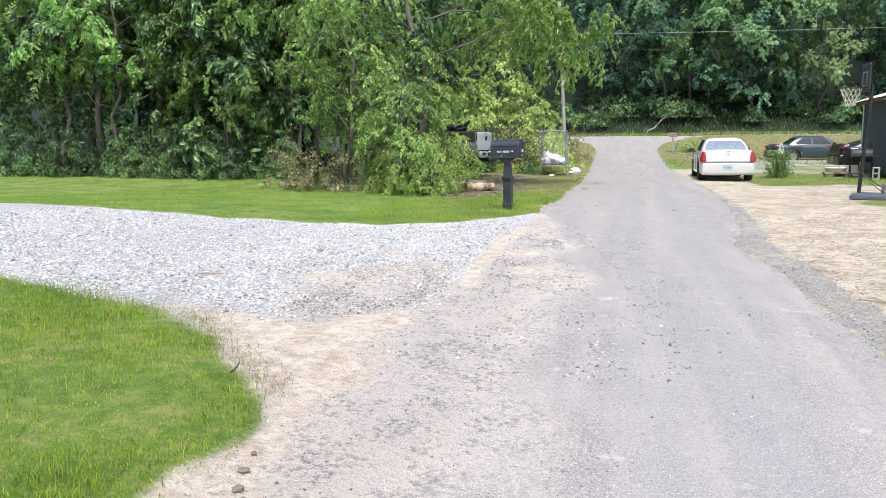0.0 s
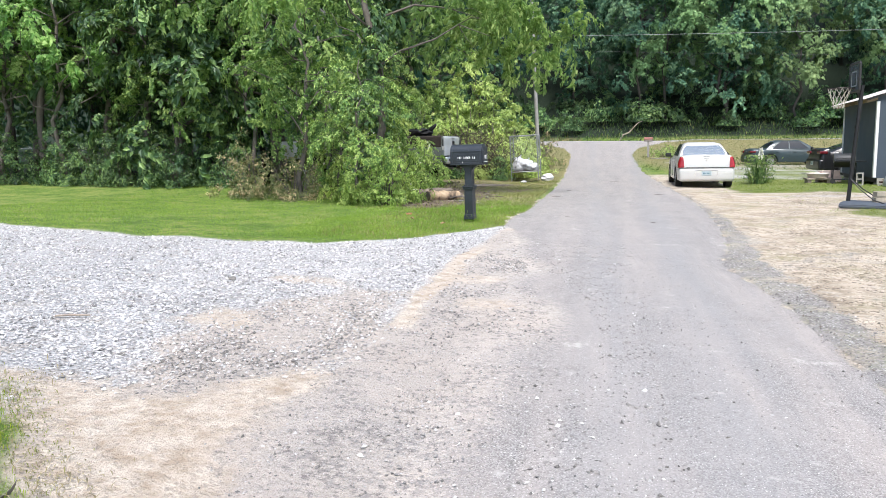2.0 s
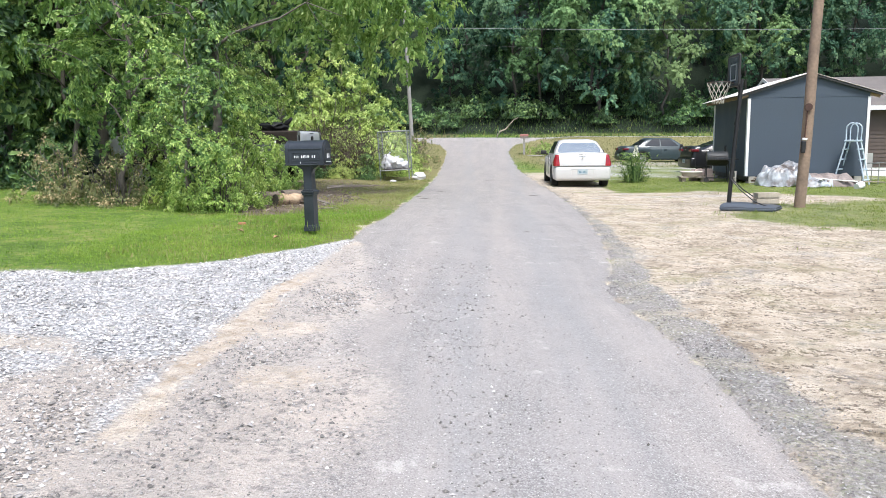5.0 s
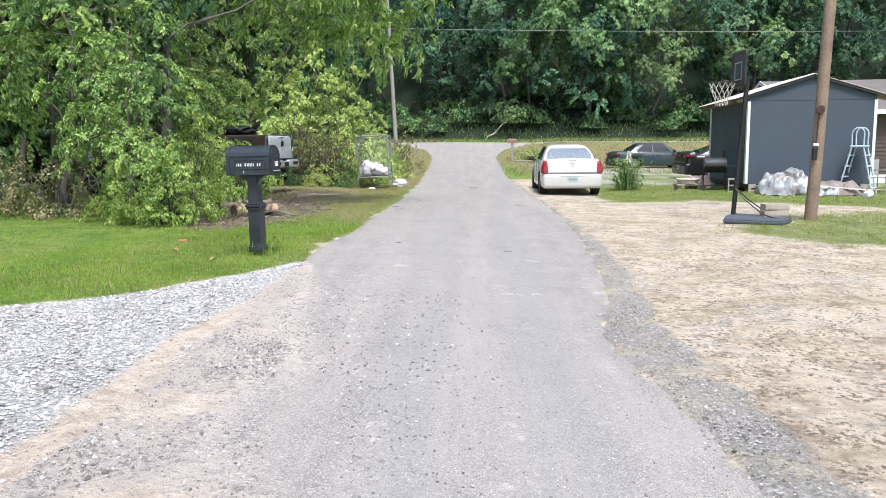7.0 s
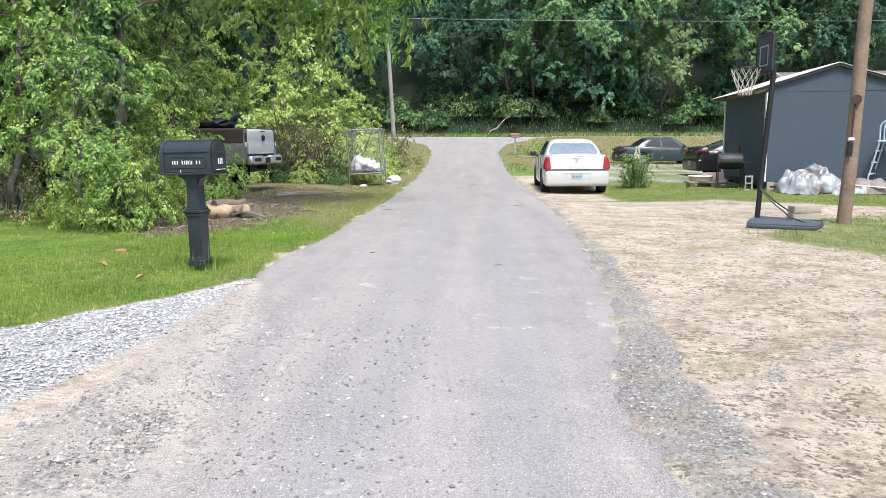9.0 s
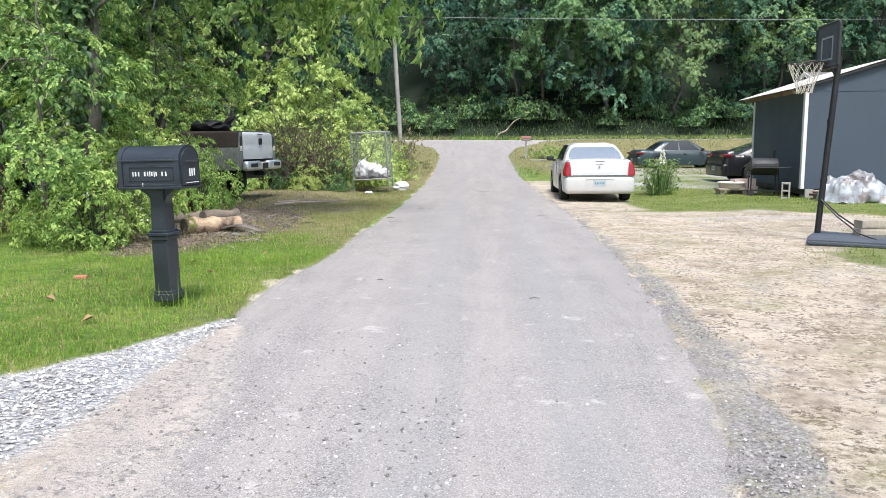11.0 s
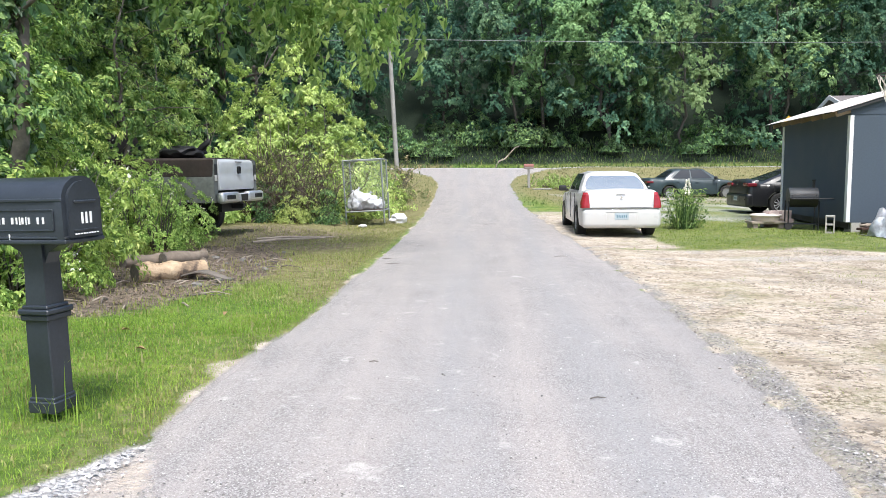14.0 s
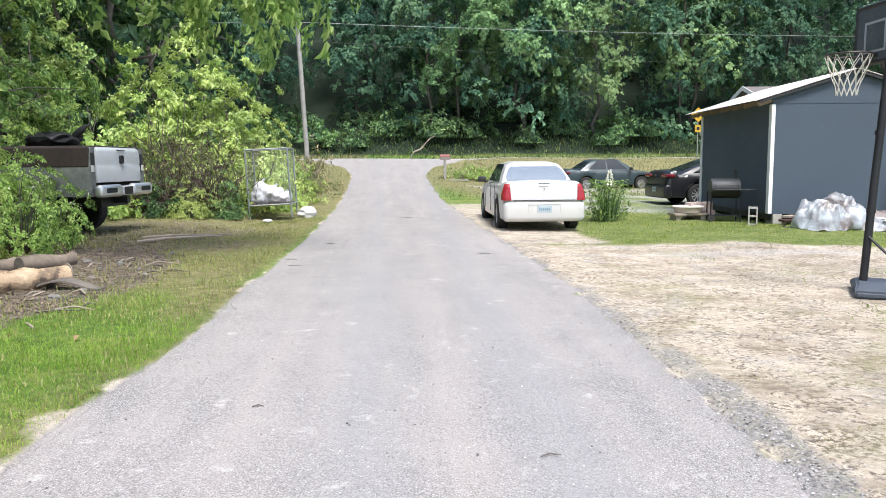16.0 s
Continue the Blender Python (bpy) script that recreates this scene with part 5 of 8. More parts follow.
    part("underbody", bm, DARK_TRIM, car)
    return car


def on_ground(x, y, rz, dz=0.0):
    return pose(x, y, gz(x, y) + dz, 0, 0, rz)


sedan("white_sedan", on_ground(3.40, 27.1, -1.3, -0.02), "white four-door sedan parked half on the lane", WHITE_PAINT, W=1.80, trunk=1.08, belt=1.0, rw=0.165, roof_a=0.31, pale_glass=True, glass_w=0.90, pane_span=(0.16, 0.78), pane_edge=0.085)
sedan("green_sedan", on_ground(8.0, 46.3, -84, -0.12), "dark green four-door sedan parked below the road bank", GREEN_PAINT, L=4.75, W=1.78, H=1.42, base=2.67, rear_over=1.05, r=0.315, belt=0.93, hood=0.88, trunk=0.99, rw=0.16, ws=0.72, roof_a=0.31, roof_b=0.56, lamp="wide", spokes=7, hub=True)
sedan("black_sedan", on_ground(8.62, 35.1, -88, -0.02), "black compact sedan with red tail lights beside the shed", BLACK_PAINT, L=4.67, W=1.83, H=1.46, base=2.7, rear_over=1.02, r=0.335, belt=0.97, hood=0.9, trunk=1.10, rw=0.08, ws=0.74, roof_a=0.36, roof_b=0.54, lamp="wide", spokes=10)


def pickup(m):
    """A lifted pickup seen from behind; its tailgate at y = 0, pointing to +y."""
    t = thing("pickup_truck", m, "weathered silver pickup truck with scorched bed among bushes", "truck")
    lift = 0.62
    bm = bmesh.new()
    rows = [(lift + 0.36, 0.80, -0.035), (lift + 0.40, 0.81, -0.05), (lift + 0.62, 0.815, -0.05), (lift + 0.66, 0.81, -0.036), (lift + 0.72, 0.81, -0.045), (lift + 0.90, 0.80, -0.04), (lift + 0.945, 0.785, -0.03), (lift + 0.975, 0.76, 0.0)]
    ring = [[bm.verts.new((x, y + bow, z)) for x, bow in ((-w, 0.03), (-w * 0.9, 0.008), (0, 0.0), (w * 0.9, 0.008), (w, 0.03))] + [bm.verts.new((w, 0.06, z)), bm.verts.new((-w, 0.06, z))] for z, w, y in rows]
    for p, q in zip(ring, ring[1:]):
        for k in range(7):
            bm.faces.new((p[k], p[(k + 1) % 7], q[(k + 1) % 7], q[k]))
    bm.faces.new(ring[0][::-1])
    bm.faces.new(ring[-1])
    bmesh.ops.recalc_face_normals(bm, faces=bm.faces)
    gate = part("tailgate", bm, SILVER_PAINT, t, smooth=True)
    bm = bmesh.new()
    box(bm, 0, -0.052, lift + 0.76, 0.13, 0.012, 0.15, 0.03)
    part("badge", bm, BLACK_METAL, gate)
    bm = bmesh.new()
    box(bm, 0, -0.050, lift + 0.925, 0.3, 0.012, 0.02, 0.004)
    part("handle", bm, DARK_TRIM, gate)
    for s in (-1, 1):
        # bed side with a wheel arch
        bm = bmesh.new()
        rings = []
        for y in np.linspace(0.0, 2.3, 47):
            low = lift + 0.12
            d = 0.47 ** 2 - (y - 1.15) ** 2
            if d > 0:
                low = max(low, 0.46 + d ** 0.5)
            top = lift + 0.97
            rings.append([bm.verts.new((s * w, y, z)) for w, z in ((0.84, low), (0.99, low), (1.0, (low + top) / 2), (0.985, top - 0.12), (0.95, top), (0.84, top))])
        for p, q in zip(rings, rings[1:]):
            for j in range(6):
                bm.faces.new((p[j], p[(j + 1) % 6], q[(j + 1) % 6], q[j]))
        bm.faces.new(rings[0])
        bm.faces.new(rings[-1][::-1])
        bmesh.ops.recalc_face_normals(bm, faces=bm.faces)
        part("bed_side", bm, SOOTY_SHADED_PAINT, t, "sooty grey bed side with shade in its colour", smooth=True)
        bm = bmesh.new()
        box(bm, s * 0.975, 1.2, lift + 0.80, 0.06, 2.36, 0.36, 0.03, None, 3)
        part("rusted_panel", bm, BURNT, t, "scorched dark brown bed panel")
        bm = bmesh.new()
        box(bm, s * 0.915, 0.02, lift + 0.70, 0.13, 0.06, 0.36, 0.02, None, 2)
        lamp = part("tail_light", bm, DARK_TRIM, t, "empty broken lamp housing")
        bm = bmesh.new()
        box(bm, s * 0.925, -0.004, lift + 0.60, 0.10, 0.03, 0.13, 0.02, None, 2)
        part("lens", bm, CLEAR_LENS, lamp, "cracked clear lens")
        wheel(t, s * 0.86, 1.15, 0.42, 0.28, 8)
        wheel(t, s * 0.86, 4.75, 0.42, 0.28, 8)
        bm = bmesh.new()
        box(bm, s * 0.60, -0.10, lift + 0.21, 0.76, 0.15, 0.22, 0.06, None, 4)
        end = part("bumper_end", bm, DULL_CHROME, t, "dull chrome", smooth=True)
        bm = bmesh.new()
        box(bm, s * 0.66, -0.178, lift + 0.22, 0.34, 0.008, 0.085, 0.02, None, 2)
        part("step_pad", bm, DARK_TRIM, end, "dark moulded step pad")
        bm = bmesh.new()
        box(bm, s * 0.93, 3.6, lift + 0.55, 0.14, 2.4, 0.85, 0.05, None, 2)
        part("cab_side", bm, BURNT, t)
        bm = bmesh.new()
        box(bm, s * 0.86, 3.5, lift + 1.22, 0.05, 1.9, 0.40, 0.02)
        part("cab_window", bm, GLASS, t)
    bm = bmesh.new()
    box(bm, 0, -0.09, lift + 0.20, 0.5, 0.14, 0.17, 0.02)
    step = part("bumper_step", bm, SILVER_PAINT, t)
    bm = bmesh.new()
    box(bm, 0, -0.165, lift + 0.20, 0.31, 0.01, 0.14, 0.003)
    part("number_plate", bm, BLACK_METAL, step)
    bm = bmesh.new()
    box(bm, 0, 1.15, lift + 0.93, 1.7, 2.25, 0.14, 0.03, None, 2)
    part("bed_cover", bm, BURNT, t, "scorched dark brown cover")
    bm = bmesh.new()
    box(bm, 0, 3.5, lift + 1.25, 1.7, 1.9, 0.62, 0.14, None, 3)
    part("cab", bm, BURNT, t, "scorched dark cab", smooth=True)
    bm = bmesh.new()
    box(bm, 0, 5.2, lift + 0.6, 1.8, 1.1, 0.6, 0.08, None, 2)
    part("bonnet", bm, SILVER_PAINT, t, smooth=True)
    bm = bmesh.new()
    box(bm, 0, 2.8, lift + 0.02, 1.0, 5.4, 0.22)
    tube(bm, (-0.85, 1.15, 0.45), (0.85, 1.15, 0.45), 0.07)
    tube(bm, (0, 1.15, 0.33), (0, 1.15, 0.57), 0.17, 0.17, 12)
    tube(bm, (-0.85, 4.75, 0.45), (0.85, 4.75, 0.45), 0.06)
    box(bm, 0, 0.1, lift + 0.02, 0.1, 0.5, 0.1)
    part("chassis", bm, BLACK_METAL, t)
    return t


TRUCK_Z = 0.30
pickup(pose(-4.62, 25.45, TRUCK_Z, 0, 0, 83.5) @ Matrix.Diagonal((1, 1, 0.97, 1)))

# ---- the black mailbox beside the lane ----
def mailbox(m):
    t = thing("mailbox", m, "black moulded plastic mailbox on a square post in the grass", "mailbox")
    bm = bmesh.new()
    box(bm, 0, 0, 0.29, 0.150, 0.150, 0.52, 0.006)
    post = part("post", bm, BOX_BLACK, t)
    bm = bmesh.new()
    box(bm, 0, 0, 0.03, 0.178, 0.178, 0.07, 0.008)
    box(bm, 0, 0, 0.075, 0.165, 0.165, 0.025, 0.006)
    part("plinth", bm, BOX_BLACK, t)
    bm = bmesh.new()
    box(bm, 0, 0, 0.545, 0.180, 0.180, 0.035, 0.006)
    box(bm, 0, 0, 0.578, 0.200, 0.200, 0.032, 0.008)
    box(bm, 0, 0, 0.603, 0.165, 0.165, 0.022, 0.006)
    part("collar", bm, BOX_BLACK, t)
    bm = bmesh.new()
    r = bmesh.ops.create_cone(bm, cap_ends=True, segments=4, radius1=0.093, radius2=0.083, depth=0.39)
    bmesh.ops.rotate(bm, verts=r["verts"], cent=(0, 0, 0), matrix=Matrix.Rotation(radians(45), 3, "Z"))
    bmesh.ops.translate(bm, verts=r["verts"], vec=(0, 0, 0.795))
    part("upper_post", bm, BOX_BLACK, t)
    # flared brackets under the box
    for s in (-1, 1):
        bm = bmesh.new()
        prof = [(0.055, 0.75), (0.062, 0.85), (0.09, 0.91), (0.15, 0.945), (0.17, 0.965), (0.0, 0.965), (0.0, 0.75)]
        v = [[bm.verts.new((s * a, y, z)) for a, z in prof] for y in (-0.045, 0.045)]
        bm.faces.new(v[0])
        bm.faces.new(v[1][::-1])
        for j in range(len(prof)):
            bm.faces.new((v[0][j], v[0][(j + 1) % len(prof)], v[1][(j + 1) % len(prof)], v[1][j]))
        bmesh.ops.recalc_face_normals(bm, faces=bm.faces)
        part("bracket", bm, BOX_BLACK, t)
    # the box: arched roof, long axis x, door at +x
    L, W = 0.57, 0.275

    def arch(w, wall, crown, n=14):
        pts = [(-w, 0.0), (-w, wall)]
        pts += [(-w * math.cos(math.pi * i / n), wall + crown * math.sin(math.pi * i / n)) for i in range(1, n)]
        return pts + [(w, wall), (w, 0.0)]

    def loft(bm, x0, x1, pts, z0):
        v = [[bm.verts.new((x, y, z0 + z)) for y, z in pts] for x in (x0, x1)]
        bm.faces.new(v[0])
        bm.faces.new(v[1][::-1])
        for j in range(len(pts)):
            bm.faces.new((v[0][j], v[0][(j + 1) % len(pts)], v[1][(j + 1) % len(pts)], v[1][j]))
        bmesh.ops.recalc_face_normals(bm, faces=bm.faces)

    z0 = 0.965
    bm = bmesh.new()
    loft(bm, -L / 2, L / 2 - 0.02, arch(W / 2, 0.215, 0.125), z0 + 0.02)
    body = part("box", bm, BOX_BLACK, t, smooth=True)
    bm = bmesh.new()
    box(bm, 0, 0, z0 + 0.012, L + 0.02, W + 0.025, 0.024, 0.006)
    box(bm, 0, 0, z0 + 0.034, L + 0.008, W + 0.012, 0.016, 0.004)
    part("base_moulding", bm, BOX_BLACK, t)
    for x in (-L / 2 + 0.02, L / 2 - 0.025):
        bm = bmesh.new()
        loft(bm, x - 0.022, x + 0.022, arch(W / 2 + 0.008, 0.213, 0.132), z0 + 0.02)
        part("roof_band", bm, BOX_BLACK, body, smooth=True)
    bm = bmesh.new()
    for s in (-1, 1):
        box(bm, 0, s * (W / 2 + 0.003), z0 + 0.238, L, 0.016, 0.018, 0.004)
    part("eave_moulding", bm, BOX_BLACK, body)
    # framed panel on the near side with the painted marks
    bm = bmesh.new()
    for zz in (0.075, 0.185):
        box(bm, 0.02, -W / 2 - 0.003, z0 + zz, 0.40, 0.008, 0.008, 0.002)
    for xx in (-0.18, 0.22):
        box(bm, xx, -W / 2 - 0.003, z0 + 0.13, 0.008, 0.008, 0.11, 0.002)
    part("side_panel", bm, BOX_BLACK, body)
    for x, w in ((-0.145, 0.012), (-0.12, 0.02), (-0.092, 0.02), (-0.035, 0.026), (-0.008, 0.014), (0.012, 0.008), (0.03, 0.02), (0.052, 0.008), (0.07, 0.018), (0.125, 0.02), (0.158, 0.022)):
        bm = bmesh.new()
        box(bm, x, -W / 2 - 0.003, z0 + 0.128, w * 0.45, 0.006, 0.036 if w > 0.011 else 0.045)
        part("painted_mark", bm, WHITE_INK, body, "white hand-painted mark")
    # door
    bm = bmesh.new()
    loft(bm, L / 2 - 0.004, L / 2 + 0.012, arch(W / 2 - 0.022, 0.20, 0.108), z0 + 0.03)
    door = part("door", bm, BOX_BLACK, t, smooth=True)
    bm = bmesh.new()
    box(bm, L / 2 + 0.016, 0, z0 + 0.225, 0.016, 0.16, 0.014, 0.004)
    part("door_ledge", bm, BOX_BLACK, door)
    for zz in (0.07, 0.05):
        bm = bmesh.new()
        box(bm, L / 2 + 0.014, 0, z0 + zz, 0.01, 0.18, 0.008, 0.002)
        part("door_moulding", bm, BOX_BLACK, door)
    for y in (-0.03, 0.0, 0.033):
        bm = bmesh.new()
        box(bm, L / 2 + 0.0135, y + 0.01, z0 + 0.135, 0.004, 0.013, 0.062)
        part("painted_mark", bm, WHITE_INK, door, "white painted mark")
    bm = bmesh.new()
    for y in np.linspace(-0.08, 0.08, 9):
        box(bm, L / 2 + 0.020, float(y), z0 + 0.050, 0.004, 0.012, 0.007)
    part("scuffs", bm, WHITE_INK, door, "pale scuffs")
    bm = bmesh.new()
    box(bm, -0.06, -W / 2 - 0.004, z0 + 0.03, 0.006, 0.004, 0.05)
    part("drip_mark", bm, WHITE_INK, body)
    return t


MB = (-2.15, 14.36)
mailbox(pose(MB[0], MB[1], max(gz(*MB), 0.27), 0.6, -0.8, -12) @ Matrix.Diagonal((1, 1, 0.965, 1)))


# ---- basketball hoop on a weighted base ----
def hoop(m):
    t = thing("basketball_hoop", m, "portable basketball hoop with a black pole, smoked board and white net", "hoop")
    bm = bmesh.new()
    v = [[bm.verts.new(p) for p in ring] for ring in (
        [(-0.06, -0.42, 0.0), (0.95, -0.36, 0.0), (0.95, 0.36, 0.0), (-0.06, 0.42, 0.0)],
        [(-0.08, -0.42, 0.07), (0.97, -0.36, 0.07), (0.97, 0.36, 0.07), (-0.14, 0.42, 0.07)],
        [(-0.06, -0.30, 0.14), (0.86, -0.24, 0.12), (0.86, 0.24, 0.12), (-0.06, 0.30, 0.14)])]
    bm.faces.new(v[0][::-1])
    bm.faces.new(v[2])
    for p, q in zip(v, v[1:]):
        for j in range(4):
            bm.faces.new((p[j], p[(j + 1) % 4], q[(j + 1) % 4], q[j]))
    bmesh.ops.recalc_face_normals(bm, faces=bm.faces)
    bmesh.ops.bevel(bm, geom=bm.edges[:], offset=0.02, segments=2, affect="EDGES")
    part("base", bm, plain("grey_blue_plastic", (0.055, 0.065, 0.08), 0.6, 0, 0.25), t, "dark grey-blue plastic base", smooth=True)
    top = Vector((0.12, 0.06, 2.5))
    bm = bmesh.new()
    pipe(bm, [(0, 0, 0.08), top * 0.5 + Vector((0, 0, 0.02)), top + Vector((0.02, 0, 0.1))], 0.042, 12)
    for f in (0.35, 0.68):
        p = top * f
        tube(bm, p, p + Vector((0, 0, 0.05)), 0.048, 0.048, 12)
    part("pole", bm, BLACK_METAL, t, smooth=True)
    bm = bmesh.new()
    for s in (-1, 1):
        pipe(bm, [(0.03, s * 0.03, 0.62), (0.25, s * 0.10, 0.40), (0.55, s * 0.2, 0.18), (0.78, s * 0.24, 0.11)], 0.012, 6)
    part("brace", bm, BLACK_METAL, t)
    board = Vector((-0.0, 0.0, 2.76))
    turn = Matrix.Translation(board) @ Matrix.Rotation(radians(31), 4, "Z")
    bm = bmesh.new()
    box(bm, 0, 0, 0, 0.025, 0.64, 0.56, 0.008, turn)
    bd = part("backboard", bm, plain("smoked_board", (0.085, 0.095, 0.11), 0.25, 0, 0.3), t, "smoked dark backboard")
    bm = bmesh.new()
    for y, z, sy, sz in ((0, 0.295, 0.66, 0.05), (0, -0.295, 0.66, 0.05), (0.335, 0, 0.05, 0.58), (-0.335, 0, 0.05, 0.58)):
        box(bm, 0, y, z, 0.05, sy, sz, 0.015, turn)
    part("board_frame", bm, DARK_TRIM, bd)
    bm = bmesh.new()
    for y, z, sy, sz in ((0, 0.12, 0.36, 0.025), (0, -0.18, 0.36, 0.025), (0.17, -0.03, 0.025, 0.3), (-0.17, -0.03, 0.025, 0.3)):
        box(bm, -0.016, y, z, 0.006, sy, sz, 0, turn)
    part("target_square", bm, plain("grey_marking", (0.30, 0.31, 0.32), 0.5), bd, "grey square marking")
    bm = bmesh.new()
    for z in (0.12, -0.2):
        tube(bm, turn @ Vector((0.02, 0, z)), top + Vector((0, 0, z + 0.02)), 0.018)
    part("bracket", bm, BLACK_METAL, t)
    c = turn @ Vector((-0.29, 0.0, -0.22))
    R = 0.228
    bm = bmesh.new()
    pipe(bm, [c + Vector((R * math.cos(a), R * math.sin(a), 0)) for a in np.linspace(0, 2 * math.pi, 24, endpoint=False)], 0.010, 6, True)
    box(bm, -0.06, 0, -0.23, 0.12, 0.12, 0.03, 0.005, turn)
    rim = part("rim", bm, plain("dark_rim", (0.04, 0.03, 0.028), 0.5, 0.3), t, smooth=True)
    bm = bmesh.new()
    rows = [(0.0, R), (-0.11, R * 0.86), (-0.22, R * 0.68), (-0.33, R * 0.5), (-0.42, R * 0.44)]
    for i in range(12):
        for (za, ra), (zb, rb), k in zip(rows, rows[1:], range(4)):
            for d in (-0.5, 0.5):
                a0 = 2 * math.pi * (i + (0.5 if k % 2 else 0)) / 12
                a1 = a0 + d * 2 * math.pi / 12
                tube(bm, c + Vector((ra * math.cos(a0), ra * math.sin(a0), za)), c + Vector((rb * math.cos(a1), rb * math.sin(a1), zb)), 0.0042, 0.0042, 4, False)
    part("net", bm, NET_CORD, rim)
    return t


HP = (5.33, 19.35)
hoop(pose(HP[0], HP[1], gz(*HP), 0, 0, -32))
TAN_CONCRETE = plain("tan_concrete", (0.33, 0.29, 0.23), 0.9, 0, 0.25, 30, 5, 0.5)
for k in range(2):
    t = thing("concrete_block", pose(5.98 + 0.01 * k, 19.1, gz(6, 19) + 0.125 + 0.118 * k, 0, 0, 6 + 2 * k), "pale concrete block stacked on the hoop's base as a weight", "block", "weights on the hoop")
    bm = bmesh.new()
    box(bm, 0, 0, 0.058, 0.46, 0.19, 0.114, 0.008, None, 2)
    body = part("block_body", bm, TAN_CONCRETE, t)
    bm = bmesh.new()
    box(bm, 0, -0.097, 0.058, 0.42, 0.008, 0.07, 0.003)
    part("face_panel", bm, TAN_CONCRETE, body)

# ---- utility pole in the yard ----
PP = (6.86, 19.62)
t = thing("utility_pole", pose(PP[0], PP[1], gz(*PP) - 0.1, 0, 2.2, 0), "tall weathered brown wooden utility pole in the yard", "pole")
bm = bmesh.new()
pipe(bm, [(0.012 * math.sin(z * 1.3), 0.01 * math.cos(z), z) for z in np.linspace(0, 9, 13)], list(np.linspace(0.112, 0.084, 13)), 14)
part("shaft", bm, POLE_WOOD, t, smooth=True)
bm = bmesh.new()
tube(bm, (-0.06, -0.12, 2.16), (-0.065, -0.155, 2.16), 0.075, 0.075, 20)
part("disc", bm, RUST, t, "rusty red round disc")
bm = bmesh.new()
pipe(bm, [(-0.07, -0.115, 2.1), (-0.08, -0.12, 1.5)], 0.015, 8)
part("conduit", bm, RUST, t)
bm = bmesh.new()
box(bm, -0.09, -0.125, 1.36, 0.085, 0.06, 0.24, 0.012)
b = part("switch_box", bm, BLACK_METAL, t)
bm = bmesh.new()
box(bm, -0.08, -0.125, 1.52, 0.10, 0.05, 0.05, 0.01)
part("switch_cap", bm, WHITE_TRIM, b, "white cap")

# ---- grey shed ----
SH = pose(8.47, 27.55, 0.36, 0, 0, -4.9)
shed = thing("shed", SH, "slate grey boarded shed with white corner trim and pale metal roof", "shed")
SW, SD, SHT, PEAK = 3.47, 4.66, 2.42, 0.64
for nm, x0, y0, x1, y1, gable in (("front_wall", 0, 0, SW, 0, True), ("back_wall", 0, SD, SW, SD, True), ("side_wall", 0, 0, 0, SD, False), ("side_wall", SW, 0, SW, SD, False)):
    bm = bmesh.new()
    top = SHT + (0.09 if gable else 0.0)
    pts = [(0, 0), (1, 0), (1, top)] + ([(0.5, SHT + PEAK)] if gable else []) + [(0, top)]
    th = 0.05
    nx, ny = (0, th) if gable else (th, 0)
    if gable and y0 > 0:
        ny = -th
    if not gable and x0 > 0:
        nx = -th
    eps = 0.051 if not gable else 0.0
    P = lambda f, z, o: (x0 + (x1 - x0) * f + nx * o, (y0 + eps) + (y1 - y0 - 2 * eps) * f + ny * o, z) if not gable else (x0 + (x1 - x0) * f + nx * o, y0 + ny * o, z)
    v = [[bm.verts.new(P(f, z, o)) for f, z in pts] for o in (0, 1)]
    bm.faces.new(v[0])
    bm.faces.new(v[1][::-1])
    for j in range(len(pts)):
        bm.faces.new((v[0][j], v[0][(j + 1) % len(pts)], v[1][(j + 1) % len(pts)], v[1][j]))
    bmesh.ops.recalc_face_normals(bm, faces=bm.faces)
    w = part(nm, bm, SIDING, shed)
    if nm == "front_wall":
        bm = bmesh.new()
        box(bm, SW / 2, -0.004, SHT - 0.03, SW - 0.2, 0.008, 0.012)
        part("panel_joint", bm, SIDING, w)
for x, y in ((0, 0), (SW, 0), (0, SD), (SW, SD)):
    bm = bmesh.new()
    s, q = (-1 if x == 0 else 1), (-1 if y == 0 else 1)
    box(bm, x + s * 0.012 - s * 0.035, y + q * 0.012, SHT / 2 - 0.02, 0.07, 0.022, SHT - 0.06)
    box(bm, x + s * 0.012, y - q * 0.058 + q * 0.012, SHT / 2 - 0.02, 0.022, 0.14, SHT - 0.06)
    part("corner_trim", bm, WHITE_TRIM, shed, "white corner board")
ang = math.atan2(PEAK - 0.10, SW / 2)
